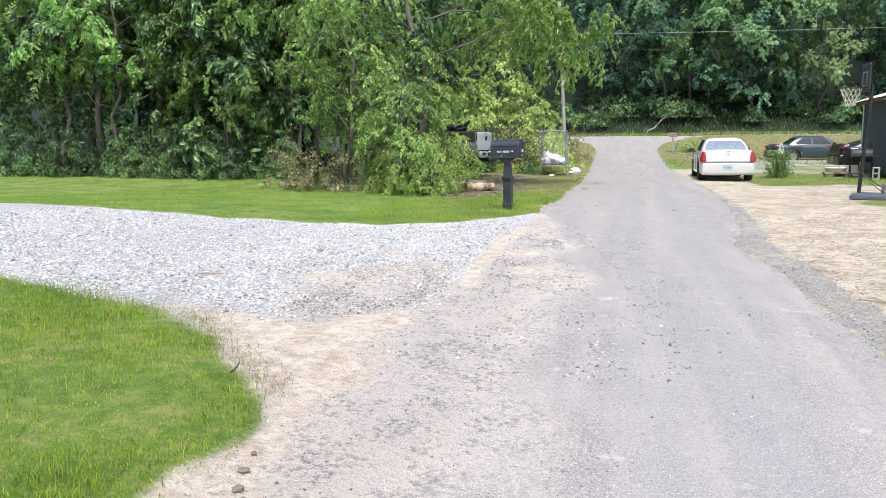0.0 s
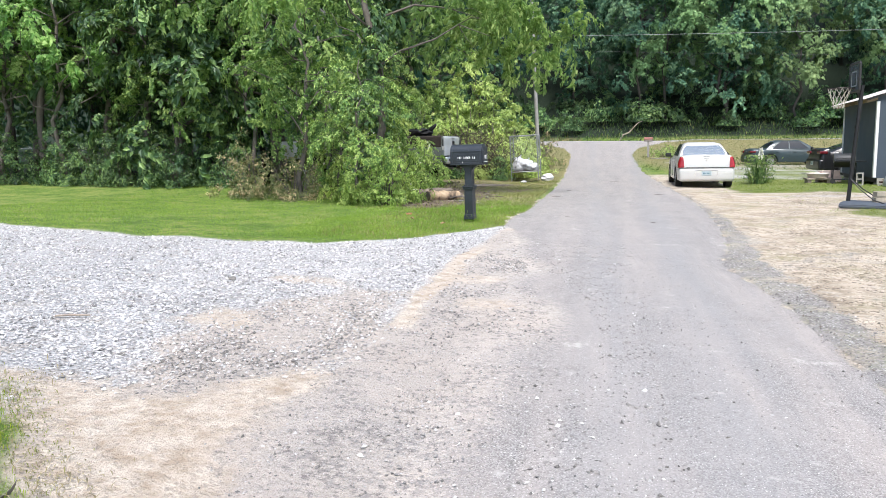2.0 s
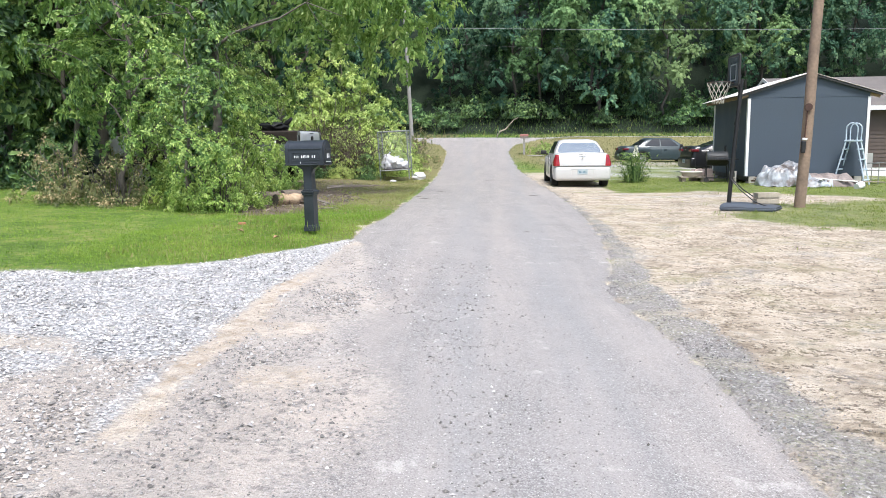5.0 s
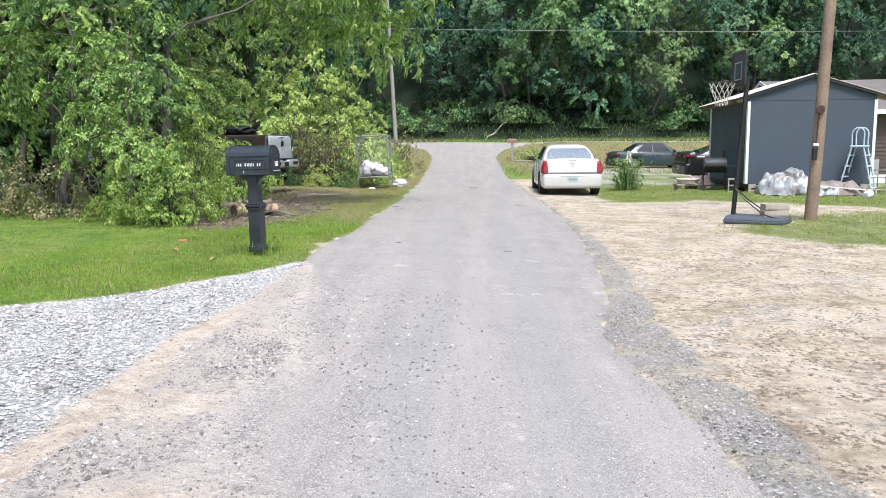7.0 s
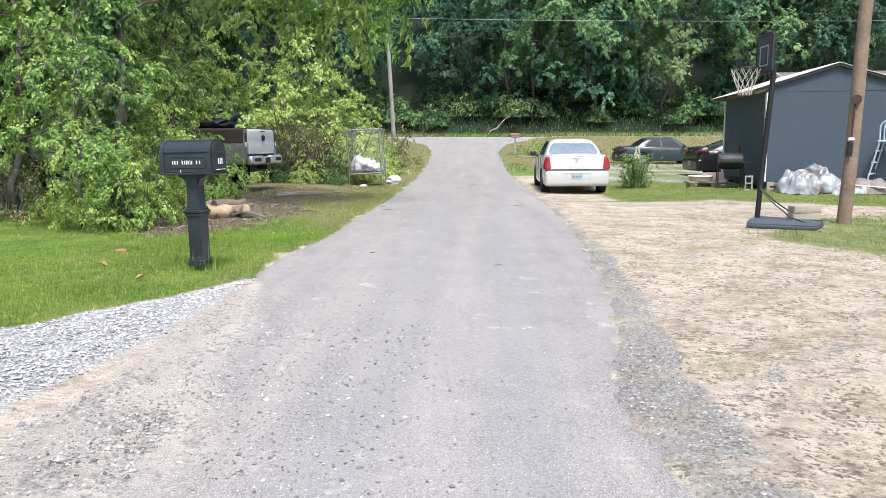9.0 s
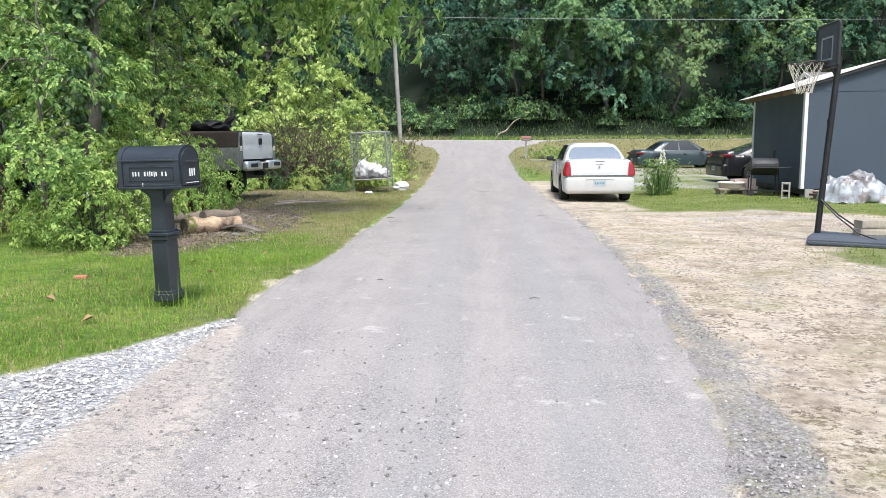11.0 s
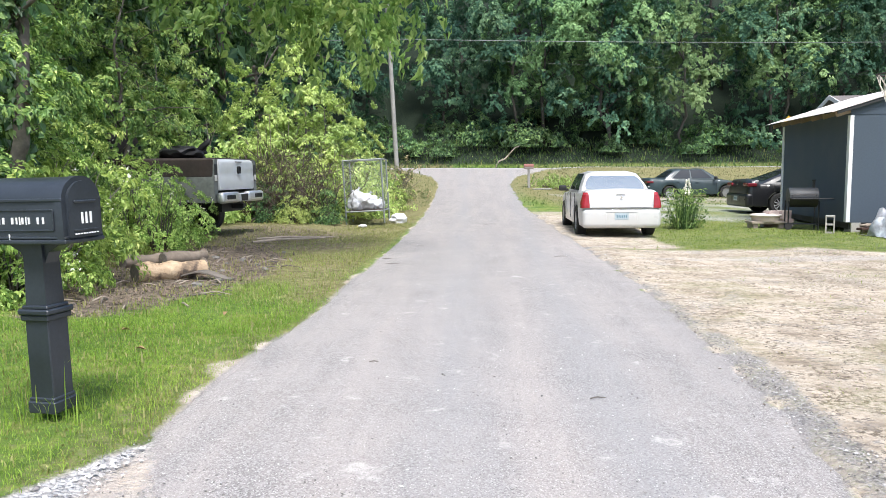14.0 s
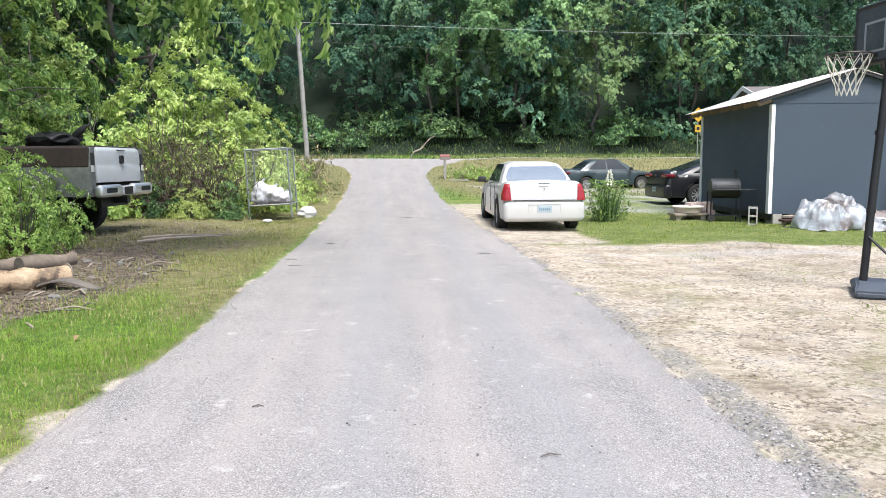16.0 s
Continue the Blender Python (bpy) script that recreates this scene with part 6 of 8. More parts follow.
for s in (-1, 1):
    bm = bmesh.new()
    run = SW / 2 + 0.43
    n = 17
    vs = []
    for i in range(n * 2 + 1):
        y = -0.12 + (SD + 0.3) * i / (n * 2)
        h = 0.012 if i % 2 else 0.0
        row = []
        for f in (0, 1):
            d = run * f
            row.append([bm.verts.new((SW / 2 + s * d, y, SHT + PEAK + 0.05 - d * (PEAK - 0.10) / (SW / 2) + h + o)) for o in (0, 0.012)])
        vs.append(row)
    for a, b in zip(vs, vs[1:]):
        bm.faces.new((a[0][1], a[1][1], b[1][1], b[0][1]))
        bm.faces.new((a[0][0], b[0][0], b[1][0], a[1][0]))
        bm.faces.new((a[1][0], b[1][0], b[1][1], a[1][1]))
    for e in (vs[0], vs[-1]):
        bm.faces.new((e[0][0], e[1][0], e[1][1], e[0][1]))
    bmesh.ops.recalc_face_normals(bm, faces=bm.faces)
    part("roof", bm, ROOF_METAL, shed, "pale ribbed metal roof")
    for i in range(7):
        y = 0.05 + (SD - 0.1) * i / 6
        bm = bmesh.new()
        mid, ln = SW / 2 + s * (SW / 2 + 0.15), 0.32
        box(bm, 0, 0, 0, ln, 0.04, 0.10, 0, Matrix.Translation((mid, y, SHT + 0.045 - 0.1 * PEAK / (SW / 2))) @ Matrix.Rotation(s * ang, 4, "Y"))
        part("rafter_end", bm, RAW_WOOD, shed, "bare wooden rafter end")
    bm = bmesh.new()
    ln = math.hypot(SW / 2 + 0.3, PEAK * (SW / 2 + 0.3) / (SW / 2))
    box(bm, 0, 0, 0, ln, 0.03, 0.06, 0, Matrix.Translation((SW / 2 + s * (SW / 2 + 0.3) / 2, -0.085, SHT + PEAK + 0.005 - (SW / 2 + 0.3) / 2 * (PEAK - 0.10) / (SW / 2))) @ Matrix.Rotation(s * ang, 4, "Y"))
    part("barge_board", bm, DARK_TRIM, shed)
for x in (0.2, SW / 2, SW - 0.2):
    for y in (0.2, SD / 2, SD - 0.2):
        bm = bmesh.new()
        box(bm, x, y, -0.16, 0.2, 0.4, 0.32, 0.006)
        part("footing_block", bm, CONCRETE, shed)
bm = bmesh.new()
box(bm, SW / 2, SD / 2, -0.02, SW - 0.14, SD - 0.14, 0.26)
part("floor_frame", bm, DARK_TRIM, shed)

# ---- loose stones and grass ----
def stones(name, rng, xs, ys, size, material, label, lift=0.3, zf=None):
    """Small angular stones, eight faces each, lying on the ground."""
    n = len(xs)
    s = size * np.minimum(rng.lognormal(0, 0.3, (n, 1)), 1.9)
    base = np.array([[1, 0, 0], [0, 1, 0], [-1, 0, 0], [0, -1, 0], [0, 0, 1], [0, 0, -1]], float)
    shape = base[None] * rng.uniform(0.6, 1.3, (n, 6, 1)) * np.array([1, 0.8, 0.6])
    shape = shape + rng.normal(size=(n, 6, 3)) * 0.14
    a = rng.uniform(0, 6.283, n)
    ca, sa = np.cos(a)[:, None], np.sin(a)[:, None]
    X, Y = shape[..., 0] * ca - shape[..., 1] * sa, shape[..., 0] * sa + shape[..., 1] * ca
    z = ground_z(xs, ys) + 0.012 * wave_noise(xs, ys, 1.3, 11) if zf is None else zf(xs, ys)
    v = np.stack([X * s + xs[:, None], Y * s + ys[:, None], shape[..., 2] * s + z[:, None] + s * lift], -1).reshape(-1, 3)
    f = np.array([[0, 1, 4], [1, 2, 4], [2, 3, 4], [3, 0, 4], [1, 0, 5], [2, 1, 5], [3, 2, 5], [0, 3, 5]])
    t = (np.arange(n)[:, None, None] * 6 + f[None]).reshape(-1, 3)
    return tagged(new(name, fast_mesh(name, v, t, material)), label, "gravel", kind="stuff")


def stone_material(name, stops):
    n = Net(name)
    geo = n.t.nodes.new("ShaderNodeNewGeometry")
    c = n.ramp(geo.outputs["Random Per Island"], stops)
    c = n.mix(n.grey(n.noise(geo.outputs["Position"], 120, 2), 0.35, 0.7, 0, 0.3), c, (0.35, 0.31, 0.27))
    n.color(c)
    n.b.inputs["Roughness"].default_value = 0.85
    return n.m


PALE_STONE = stone_material("pale_limestone", [(0.0, (0.12, 0.116, 0.114)), (0.25, (0.35, 0.342, 0.338)), (0.65, (0.54, 0.53, 0.522)), (1.0, (0.74, 0.73, 0.722))])
MIXED_STONE = stone_material("mixed_grit", [(0.0, (0.08, 0.076, 0.073)), (0.4, (0.20, 0.19, 0.182)), (0.8, (0.37, 0.352, 0.34)), (1.0, (0.60, 0.59, 0.575))])


YARD_STONE = stone_material("brown_grit", [(0.0, (0.09, 0.07, 0.055)), (0.5, (0.21, 0.175, 0.14)), (1.0, (0.44, 0.39, 0.33))])
DARK_STONE = stone_material("dark_grit", [(0.0, (0.06, 0.058, 0.055)), (0.45, (0.15, 0.145, 0.14)), (0.85, (0.26, 0.25, 0.24)), (1.0, (0.42, 0.41, 0.40))])


def sample(rng, n, x0, x1, y0, y1, mask):
    x, y = rng.uniform(x0, x1, n), rng.uniform(y0, y1, n)
    k = rng.uniform(0, 1, n) < mask(x, y)
    return x[k], y[k]


def lane_z(x, y):
    f = (x - lane_left(y)) / (lane_right(y) - lane_left(y))
    inside = (f > 0) & (f < 1)
    return ground_z(x, y) + np.where(inside, 0.0245 * (1 - (2 * f - 1) ** 2) - 0.012 + 0.006 * wave_noise(x, y, 1.2, 25), 0.012 * wave_noise(x, y, 1.3, 11))


rng = np.random.RandomState(77)
bare = lambda x, y: np.maximum(np.exp(-((x + 1.8 + 0.2 * (y - 4.8)) / 0.42) ** 2 - ((y - 4.85) / 0.95) ** 2), (1 - smoothstep((y - drive_near(x) - 0.3) / 0.5)) * (x > -4))
xs, ys = sample(rng, 84000, -9, -1.1, 2, 14.2, lambda x, y: zones(x, y)[1] * (1 - zones(x, y)[5]) * smoothstep((-1.38 + 0.1 * wave_noise(x, y, 5, 66) - x) / 0.3) * np.where(x > -4.2, 1.0, np.clip(1.3 - y / 12, 0.28, 1)) * (1 - 0.95 * np.clip(bare(x, y), 0, 1)))
stones("drive_gravel", rng, xs, ys, 0.012, PALE_STONE, "pale grey limestone gravel on the drive")
xs, ys = sample(rng, 29000, -3, 2.0, 1.5, 15, lambda x, y: 0.75 * np.maximum(zones(x, y)[4] * smoothstep((0.7 - x) / 1.2), np.clip((13 - y) / 8, 0, 1) * smoothstep((1.4 - x) / 2.4) * (x > lane_left(y)) * (0.35 + 0.35 * wave_noise(x, y, 2.0, 31))))
stones("lane_grit", rng, xs, ys, 0.0058, MIXED_STONE, "loose mixed grit scattered over the lane's edge", 0.3, lane_z)
xs, ys = sample(rng, 60000, 1.2, 3.0, 3, 24, lambda x, y: zones(x, y)[4] * (0.55 + 0.45 * wave_noise(x, y, 3.0, 64)) * np.clip(1.5 - y / 20, 0.3, 1))
stones("verge_grit", rng, xs, ys, 0.0075, MIXED_STONE, "loose grey grit along the asphalt's edge", 0.3, lane_z)
xs, ys = sample(rng, 20000, 1.5, 8.5, 4, 24, lambda x, y: np.clip(1.3 - y / 22, 0.2, 1) * zones(x, y)[2] * (0.5 + 0.5 * wave_noise(x, y, 2.6, 34)))
stones("yard_pebbles", rng, xs, ys, 0.0085, YARD_STONE, "scattered pebbles on the bare dirt yard")
xs, ys = sample(rng, 20000, -1.5, 2.3, 5, 26, lambda x, y: np.clip(1.3 - (y - 5) / 18, 0.15, 1) * (0.5 + 0.35 * wave_noise(x, y, 3, 33)))
stones("lane_chips", rng, xs, ys, 0.0055, MIXED_STONE, "small stone chips on the asphalt", 0.25, lane_z)
heap = lambda x, y, cx, cy, rx, ry: smoothstep(1.3 - ((x - cx) / rx) ** 2 - ((y - cy) / ry) ** 2 + 0.7 * wave_noise(x, y, 4.0, 52))
xs, ys = sample(rng, 46000, -3.2, 0.4, 4.5, 12.2, lambda x, y: zones(x, y)[4] * np.clip(np.maximum.reduce([0.9 * smoothstep((inside(x, y, TRODDEN) + 0.2) / 0.4), heap(x, y, -1.05, 10.25, 0.4, 0.85), 0.8 * heap(x, y, -1.2, 8.45, 0.3, 0.28), 0.12 + 0 * x]) * (0.75 + 0.4 * wave_noise(x, y, 6.0, 62)), 0, 1))
stones("mixed_gravel", rng, xs, ys, 0.0102, MIXED_STONE, "mixed grey and tan gravel trodden into the drive's mouth", 0.2, lane_z)
xs, ys = sample(rng, 6500, -1.6, 1.8, 1.5, 12.5, lambda x, y: np.clip(np.exp(-((x - 0.1) / 0.8) ** 2) * (0.35 + 0.65 * wave_noise(x, y, 1.2, 53)) + 0.25 * smoothstep((0.4 - x) / 0.8), 0, 1) * smoothstep((12.5 - y) / 4))
stones("loose_pebbles", rng, xs, ys, 0.0072, DARK_STONE, "loose dark pebbles scattered on the asphalt", 0.3, lane_z)


def blades(name, rng, xs, ys, height, material, label, width=0.006, hvar=0.35, lie=0.5, fine=False):
    """Grass: bent blades of three triangles, fine ones of two."""
    n = len(xs)
    h = height * rng.lognormal(0, hvar, n)
    a = rng.uniform(0, 6.283, n)
    d = np.stack([np.cos(a), np.sin(a), 0 * a], -1)
    side = np.stack([-np.sin(a), np.cos(a), 0 * a], -1) * (width * rng.uniform(0.7, 1.4, n))[:, None]
    p = np.stack([xs, ys, ground_z(xs, ys) + 0.012 * wave_noise(xs, ys, 1.3, 11) + 0.006], -1)
    lean = rng.uniform(0.1, 1.0, n) * lie
    m = p + d * (h * lean * 0.35)[:, None] + np.stack([0 * h, 0 * h, h * 0.6], -1)
    tip = p + d * (h * lean)[:, None] + np.stack([0 * h, 0 * h, h * (1.0 - 0.25 * lean)], -1)
    v = np.stack([p - side, p + side, m - side * 0.75, m + side * 0.75, tip], 1).reshape(-1, 3)
    if fine:
        v = np.stack([p, m - side, m + side, tip], 1).reshape(-1, 3)
        t = (np.arange(n)[:, None, None] * 4 + np.array([[0, 2, 1], [1, 2, 3]])[None]).reshape(-1, 3)
        return tagged(new(name, fast_mesh(name, v, t, material)), label, "grass", kind="stuff")
    t = (np.arange(n)[:, None, None] * 5 + np.array([[0, 1, 3], [0, 3, 2], [2, 3, 4]])[None]).reshape(-1, 3)
    return tagged(new(name, fast_mesh(name, v, t, material)), label, "grass", kind="stuff")


BANK_DRY = leafy("dry_bank_grass", (0.12, 0.11, 0.05), (0.20, 0.175, 0.09), (0.31, 0.27, 0.16), 0.5, 0.6, 0.2)
HILL_WEED = leafy("hill_foot_weed_leaves", (0.02, 0.055, 0.02), (0.05, 0.105, 0.032), (0.12, 0.175, 0.06), 0.4, 0.6, 0.3)
OLIVE_WEED = leafy("trodden_grass_blades", (0.13, 0.15, 0.045), (0.23, 0.235, 0.08), (0.36, 0.33, 0.15), 1.5, 0.6, 0.3)
YARD_WEED = leafy("yard_weed_leaves", (0.14, 0.145, 0.055), (0.23, 0.225, 0.10), (0.34, 0.31, 0.17), 1.5, 0.6, 0.3)
GRASS_SUNNY = leafy("sunny_grass_blades", (0.055, 0.13, 0.015), (0.205, 0.31, 0.02), (0.41, 0.46, 0.05), 2.2, 0.6, 0.4, glow=(0.26, 0.36, 0.02), single=0.26, sheen=0.2)
EDGE_WEED = leafy("drive_edge_weed_leaves", (0.14, 0.15, 0.05), (0.24, 0.25, 0.08), (0.38, 0.33, 0.17), 1.5, 0.6, 0.3)
GRASS_OLIVE = leafy("half_dry_grass_blades", (0.11, 0.16, 0.03), (0.22, 0.28, 0.055), (0.38, 0.385, 0.11), 1.3, 0.6, 0.4, single=0.3, sheen=0.2)
CORNER_STRAW = leafy("dead_grass_crumbs", (0.16, 0.12, 0.07), (0.26, 0.205, 0.125), (0.40, 0.33, 0.22), 2.0, 0.7, 0.15)
lawn_at = lambda x, y: zones(x, y)[0] * (1 - zones(x, y)[3])
xs, ys = sample(rng, 90000, -6.8, -1.5, 1.6, 6.2, lambda x, y: lawn_at(x, y) * (0.75 + 0.25 * wave_noise(x, y, 2.5, 35)))
blades("near_lawn", rng, xs, ys, 0.04 + 0.016 * wave_noise(xs, ys, 4.0, 68) + 0.012 * wave_noise(xs, ys, 1.5, 69), GRASS_SUNNY, "bright green mown grass beside the gravel drive", 0.0018, 0.35, 0.9, True)
xs, ys = sample(rng, 5200, -5.2, -1.5, 1.6, 6.0, lambda x, y: lawn_at(x, y) * np.exp(-((y - drive_near(x) + 0.3) / 0.32) ** 2) * smoothstep((wave_noise(x, y, 5.0, 70) + 0.1) / 0.5))
blades("edge_tufts", rng, xs, ys, 0.055, GRASS, "longer deep green tufts at the lawn's edge", 0.0026, 0.4, 1.1, True)
xs, ys = sample(rng, 26000, -4.4, -1.5, 2.5, 6.2, lambda x, y: np.exp(-((y - drive_near(x) - 0.04) / 0.2) ** 2) * (0.6 + 0.4 * wave_noise(x, y, 4.0, 59)))
blades("drive_edge_weeds", rng, xs, ys, 0.014, EDGE_WEED, "thin dull grass creeping over the drive's dirt edge", 0.0028, 0.5, 2.0, True)
xs, ys = sample(rng, 9000, -3.2, -1.5, 2.4, 5.4, lambda x, y: np.exp(-((y - drive_near(x) - 0.12) / 0.28) ** 2) * smoothstep((wave_noise(x, y, 3.0, 67) + 0.3) / 0.8))
blades("corner_straw", rng, xs, ys, 0.02, CORNER_STRAW, "brown dead grass and crumbs on the lawn's worn corner", 0.003, 0.5, 3.0, True)
xs, ys = sample(rng, 78000, -13, -1.5, 10.3, 24, lambda x, y: lawn_at(x, y) * np.clip(1.25 - (y - 10) / 22, 0.3, 1) * (1 - 0.9 * smoothstep((y - 17.8) / 1.8) * (x > -4.5)) * (0.75 + 0.25 * wave_noise(x, y, 1.5, 36)))
blades("far_lawn", rng, xs, ys, 0.035, GRASS, "mown green grass between the drive and the wood", 0.0032, 0.3, 0.9, True)
xs, ys = sample(rng, 72000, -4.6, -1.4, 11.2, 17.5, lambda x, y: (x < lane_left(y) + 0.045) * np.maximum(lawn_at(x, y), 0.5 * (y > 14.3) * (zones(x, y)[2] < 0.5)) * (0.7 + 0.3 * wave_noise(x, y, 2.0, 51)))
blades("mailbox_lawn", rng, xs, ys, 0.032, GRASS, "soft green grass round the mailbox post", 0.0016, 0.4, 1.0, True)
xs, ys = sample(rng, 60, -2.35, -1.95, 14.2, 14.55, lambda x, y: 0.9 + 0 * x)
blades("tall_grass_tuft", rng, xs, ys, 0.2, GRASS, "tall uncut grass at the mailbox post's foot", 0.004)
xs, ys = sample(rng, 50000, -3.4, -1.35, 16.5, 26, lambda x, y: (x < lane_left(y) + 0.05) * np.maximum(zones(x, y)[0], 0.25) * np.clip(1.4 - (y - 16) / 3.5, 0.06, 1) * (0.5 + 0.5 * wave_noise(x, y, 2.5, 37)))
blades("verge_grass", rng, xs, ys, 0.05, GRASS, "longer green grass along the lane's verge", 0.0017, 0.4, 0.9, True)
xs, ys = sample(rng, 90000, 2.2, 16, 8, 33, lambda x, y: zones(x, y)[0] * (0.55 + 0.45 * wave_noise(x, y, 1.8, 38)))
blades("yard_grass", rng, xs, ys, 0.026, GRASS_OLIVE, "patchy green grass round the shed and the poles", 0.0045, fine=True)
xs, ys = sample(rng, 26000, 4.6, 12, 15, 23.5, lambda x, y: zones(x, y)[0] * smoothstep((wave_noise(x, y, 2.6, 71) + 0.6 * wave_noise(x, y, 7, 72) + 0.5) / 0.8))
blades("hoop_grass", rng, xs, ys, 0.035, GRASS_OLIVE, "uneven green grass in the dirt round the poles", 0.0042, 0.5, 1.0, True)
xs, ys = sample(rng, 15000, 3.4, 11, 23.5, 32, lambda x, y: zones(x, y)[0] * (0.6 + 0.4 * wave_noise(x, y, 1.5, 58)))
blades("shed_grass", rng, xs, ys, 0.034, GRASS_OLIVE, "longer green grass between the white sedan and the shed", 0.006, 0.4, 0.9, True)
xs, ys = sample(rng, 22000, 2.2, 14, 8, 30, lambda x, y: (0.5 * zones(x, y)[0]) * (0.5 + 0.5 * wave_noise(x, y, 2.4, 39)))
blades("yard_dry_grass", rng, xs, ys, 0.024, GRASS_DRY, "dry straw-coloured grass in the yard", 0.005)
xs, ys = sample(rng, 60000, 2.2, 10, 6.5, 24, lambda x, y: zones(x, y)[2] * np.clip(1.1 - y / 24, 0.2, 1) * smoothstep((wave_noise(x, y, 1.1, 54) + 0.5 * wave_noise(x, y, 5, 55) - 0.35) / 0.6))
blades("yard_weeds", rng, xs, ys, 0.011, YARD_WEED, "small dull weeds creeping over the bare dirt", 0.0045, 0.4, 2.2, True)
xs, ys = sample(rng, 26000, -14, 30, 39, 56.5, lambda x, y: zones(x, y)[0] * ((x < lane_left(y) - 0.1) | (x > lane_right(y) + 0.1)))
blades("bank_grass", rng, xs, ys, 0.06, GRASS_DULL, "rough green grass on the road bank", 0.014, fine=True)
xs, ys = sample(rng, 16000, 4.5, 30, 48, 56.3, lambda x, y: 0.5 + 0 * x)
blades("bank_dry_grass", rng, xs, ys, 0.07, BANK_DRY, "dry brown grass on the road bank", 0.016, fine=True)
xs, ys = sample(rng, 500, -45, 50, 63.8, 69, lambda x, y: 0.9 + 0 * x)
blades("hill_foot_grass", rng, xs, ys, 0.22, GRASS_DRY, "tall half-dry grass across the road", 0.03)
xs, ys = sample(rng, 19000, -45, 50, 63.6, 70, lambda x, y: 0.9 + 0 * x)
blades("hill_foot_weeds", rng, xs, ys, 0.20, HILL_WEED, "tall green weeds across the road", 0.03, 0.5, 0.9, True)
xs, ys = sample(rng, 30000, -3.6, -1.5, 18, 31, lambda x, y: (x < lane_left(y) - 0.05) * smoothstep((x + 3.4 + 0.5 * wave_noise(x, y, 1.1, 60)) / 1.2) * (0.4 + 0.6 * wave_noise(x, y, 2.2, 61)))
blades("soil_grass", rng, xs, ys, 0.04, OLIVE_WEED, "thin olive grass growing through the trodden soil", 0.004, 0.4, 1.0, True)
# chips of bark and twigs trodden into the bare soil
xs, ys = sample(rng, 13000, -5.2, -1.8, 17.2, 28, lambda x, y: zones(x, y)[3] * 0.9)
mulch = blades("bark_mulch", rng, xs, ys, 0.07, plain("bark_chips", (0.20, 0.15, 0.11), 0.9, 0, 0.6, 40, 1.3, 0), "brown bark chips and twigs trodden into bare soil", 0.008, 0.5, 2.2)
mulch["category"] = "mulch"
co = np.empty(len(mulch.data.vertices) * 3, np.float32)
mulch.data.vertices.foreach_get("co", co)
co = co.reshape(-1, 3)
base = ground_z(co[:, 0], co[:, 1])
co[:, 2] = base + 0.008 + (co[:, 2] - base) * 0.22
mulch.data.vertices.foreach_set("co", co.ravel())
xs, ys = sample(rng, 24000, -5.2, -1.4, 17, 34, lambda x, y: (x < lane_left(y) - 0.1) * (0.35 + 0.35 * wave_noise(x, y, 2.2, 44)))
xs, ys = np.concatenate([xs, rng.uniform(-4, -1.5, 4000)]), np.concatenate([ys, rng.uniform(11.5, 17, 4000)])
k = (zones(xs, ys)[0] > 0.5) | (ys > 17)
xs, ys = xs[k], ys[k]
blades("verge_dry_grass", rng, xs, ys, 0.04, GRASS_DRY, "thin dry grass on the trodden soil by the lane", 0.005)

# ---- wire cage with rubbish bags ----
def lumpy(bm, rx, ry, rz, seed, n=3, amp=0.16, fold=0.06, flat=0.0):
    """A crumpled sack-like lump standing on z = 0."""
    r = bmesh.ops.create_icosphere(bm, subdivisions=n, radius=1.0)
    off = Vector((seed * 3.1, seed * 1.7, seed))
    for v in r["verts"]:
        d = v.co.normalized()
        k = 1 + amp * noise.noise(d * 1.8 + off) + fold * abs(noise.noise(d * 5 + off)) * 2 - fold + 0.35 * fold * noise.noise(d * 14 + off)
        p = Vector((d.x * rx, d.y * ry, d.z * rz)) * k
        p.z = max(p.z + rz * 0.8, flat)
        v.co = p
    return r["verts"]


def cage(m):
    t = thing("wire_cage", m, "galvanised chain-link cage on legs holding rubbish bags", "cage")
    w, d, h, f = 1.02, 0.98, 1.70, 0.34
    for x in (0, w):
        for y in (0, d):
            bm = bmesh.new()
            tube(bm, (x, y, 0), (x, y, h), 0.022, 0.022, 8)
            part("post", bm, GALV, t)
    for z in (f, h):
        for a, b in (((0, 0), (w, 0)), ((0, d), (w, d)), ((0, 0), (0, d)), ((w, 0), (w, d))):
            bm = bmesh.new()
            tube(bm, (*a, z), (*b, z), 0.019, 0.019, 8)
            part("rail", bm, GALV, t)
    step = 0.095
    for nm, a, b in (("front", (0, 0), (w, 0)), ("back", (0, d), (w, d)), ("side", (0, 0), (0, d)), ("side", (w, 0), (w, d))):
        ln = math.hypot(b[0] - a[0], b[1] - a[1])
        bm = bmesh.new()
        H = h - f
        P = lambda u, z: (a[0] + (b[0] - a[0]) * u / ln, a[1] + (b[1] - a[1]) * u / ln, f + z)
        k = -H
        while k < ln:
            for s in (1, -1):
                u0, u1, z0, z1 = k, k + H, 0.0, H
                if u0 < 0:
                    z0, u0 = -k, 0.0
                if u1 > ln:
                    z1, u1 = ln - k, ln
                if u1 - u0 > 0.02:
                    if s < 0:
                        tube(bm, P(ln - u0, z0), P(ln - u1, z1), 0.0013, 0.0013, 3, False)
                    else:
                        tube(bm, P(u0, z0), P(u1, z1), 0.0013, 0.0013, 3, False)
            k += step
        ob = part("wire_mesh", bm, GALV, t)
    bm = bmesh.new()
    box(bm, w / 2, d / 2, f + 0.02, w - 0.05, d - 0.05, 0.02)
    part("floor_panel", bm, RUST, t)
    return t


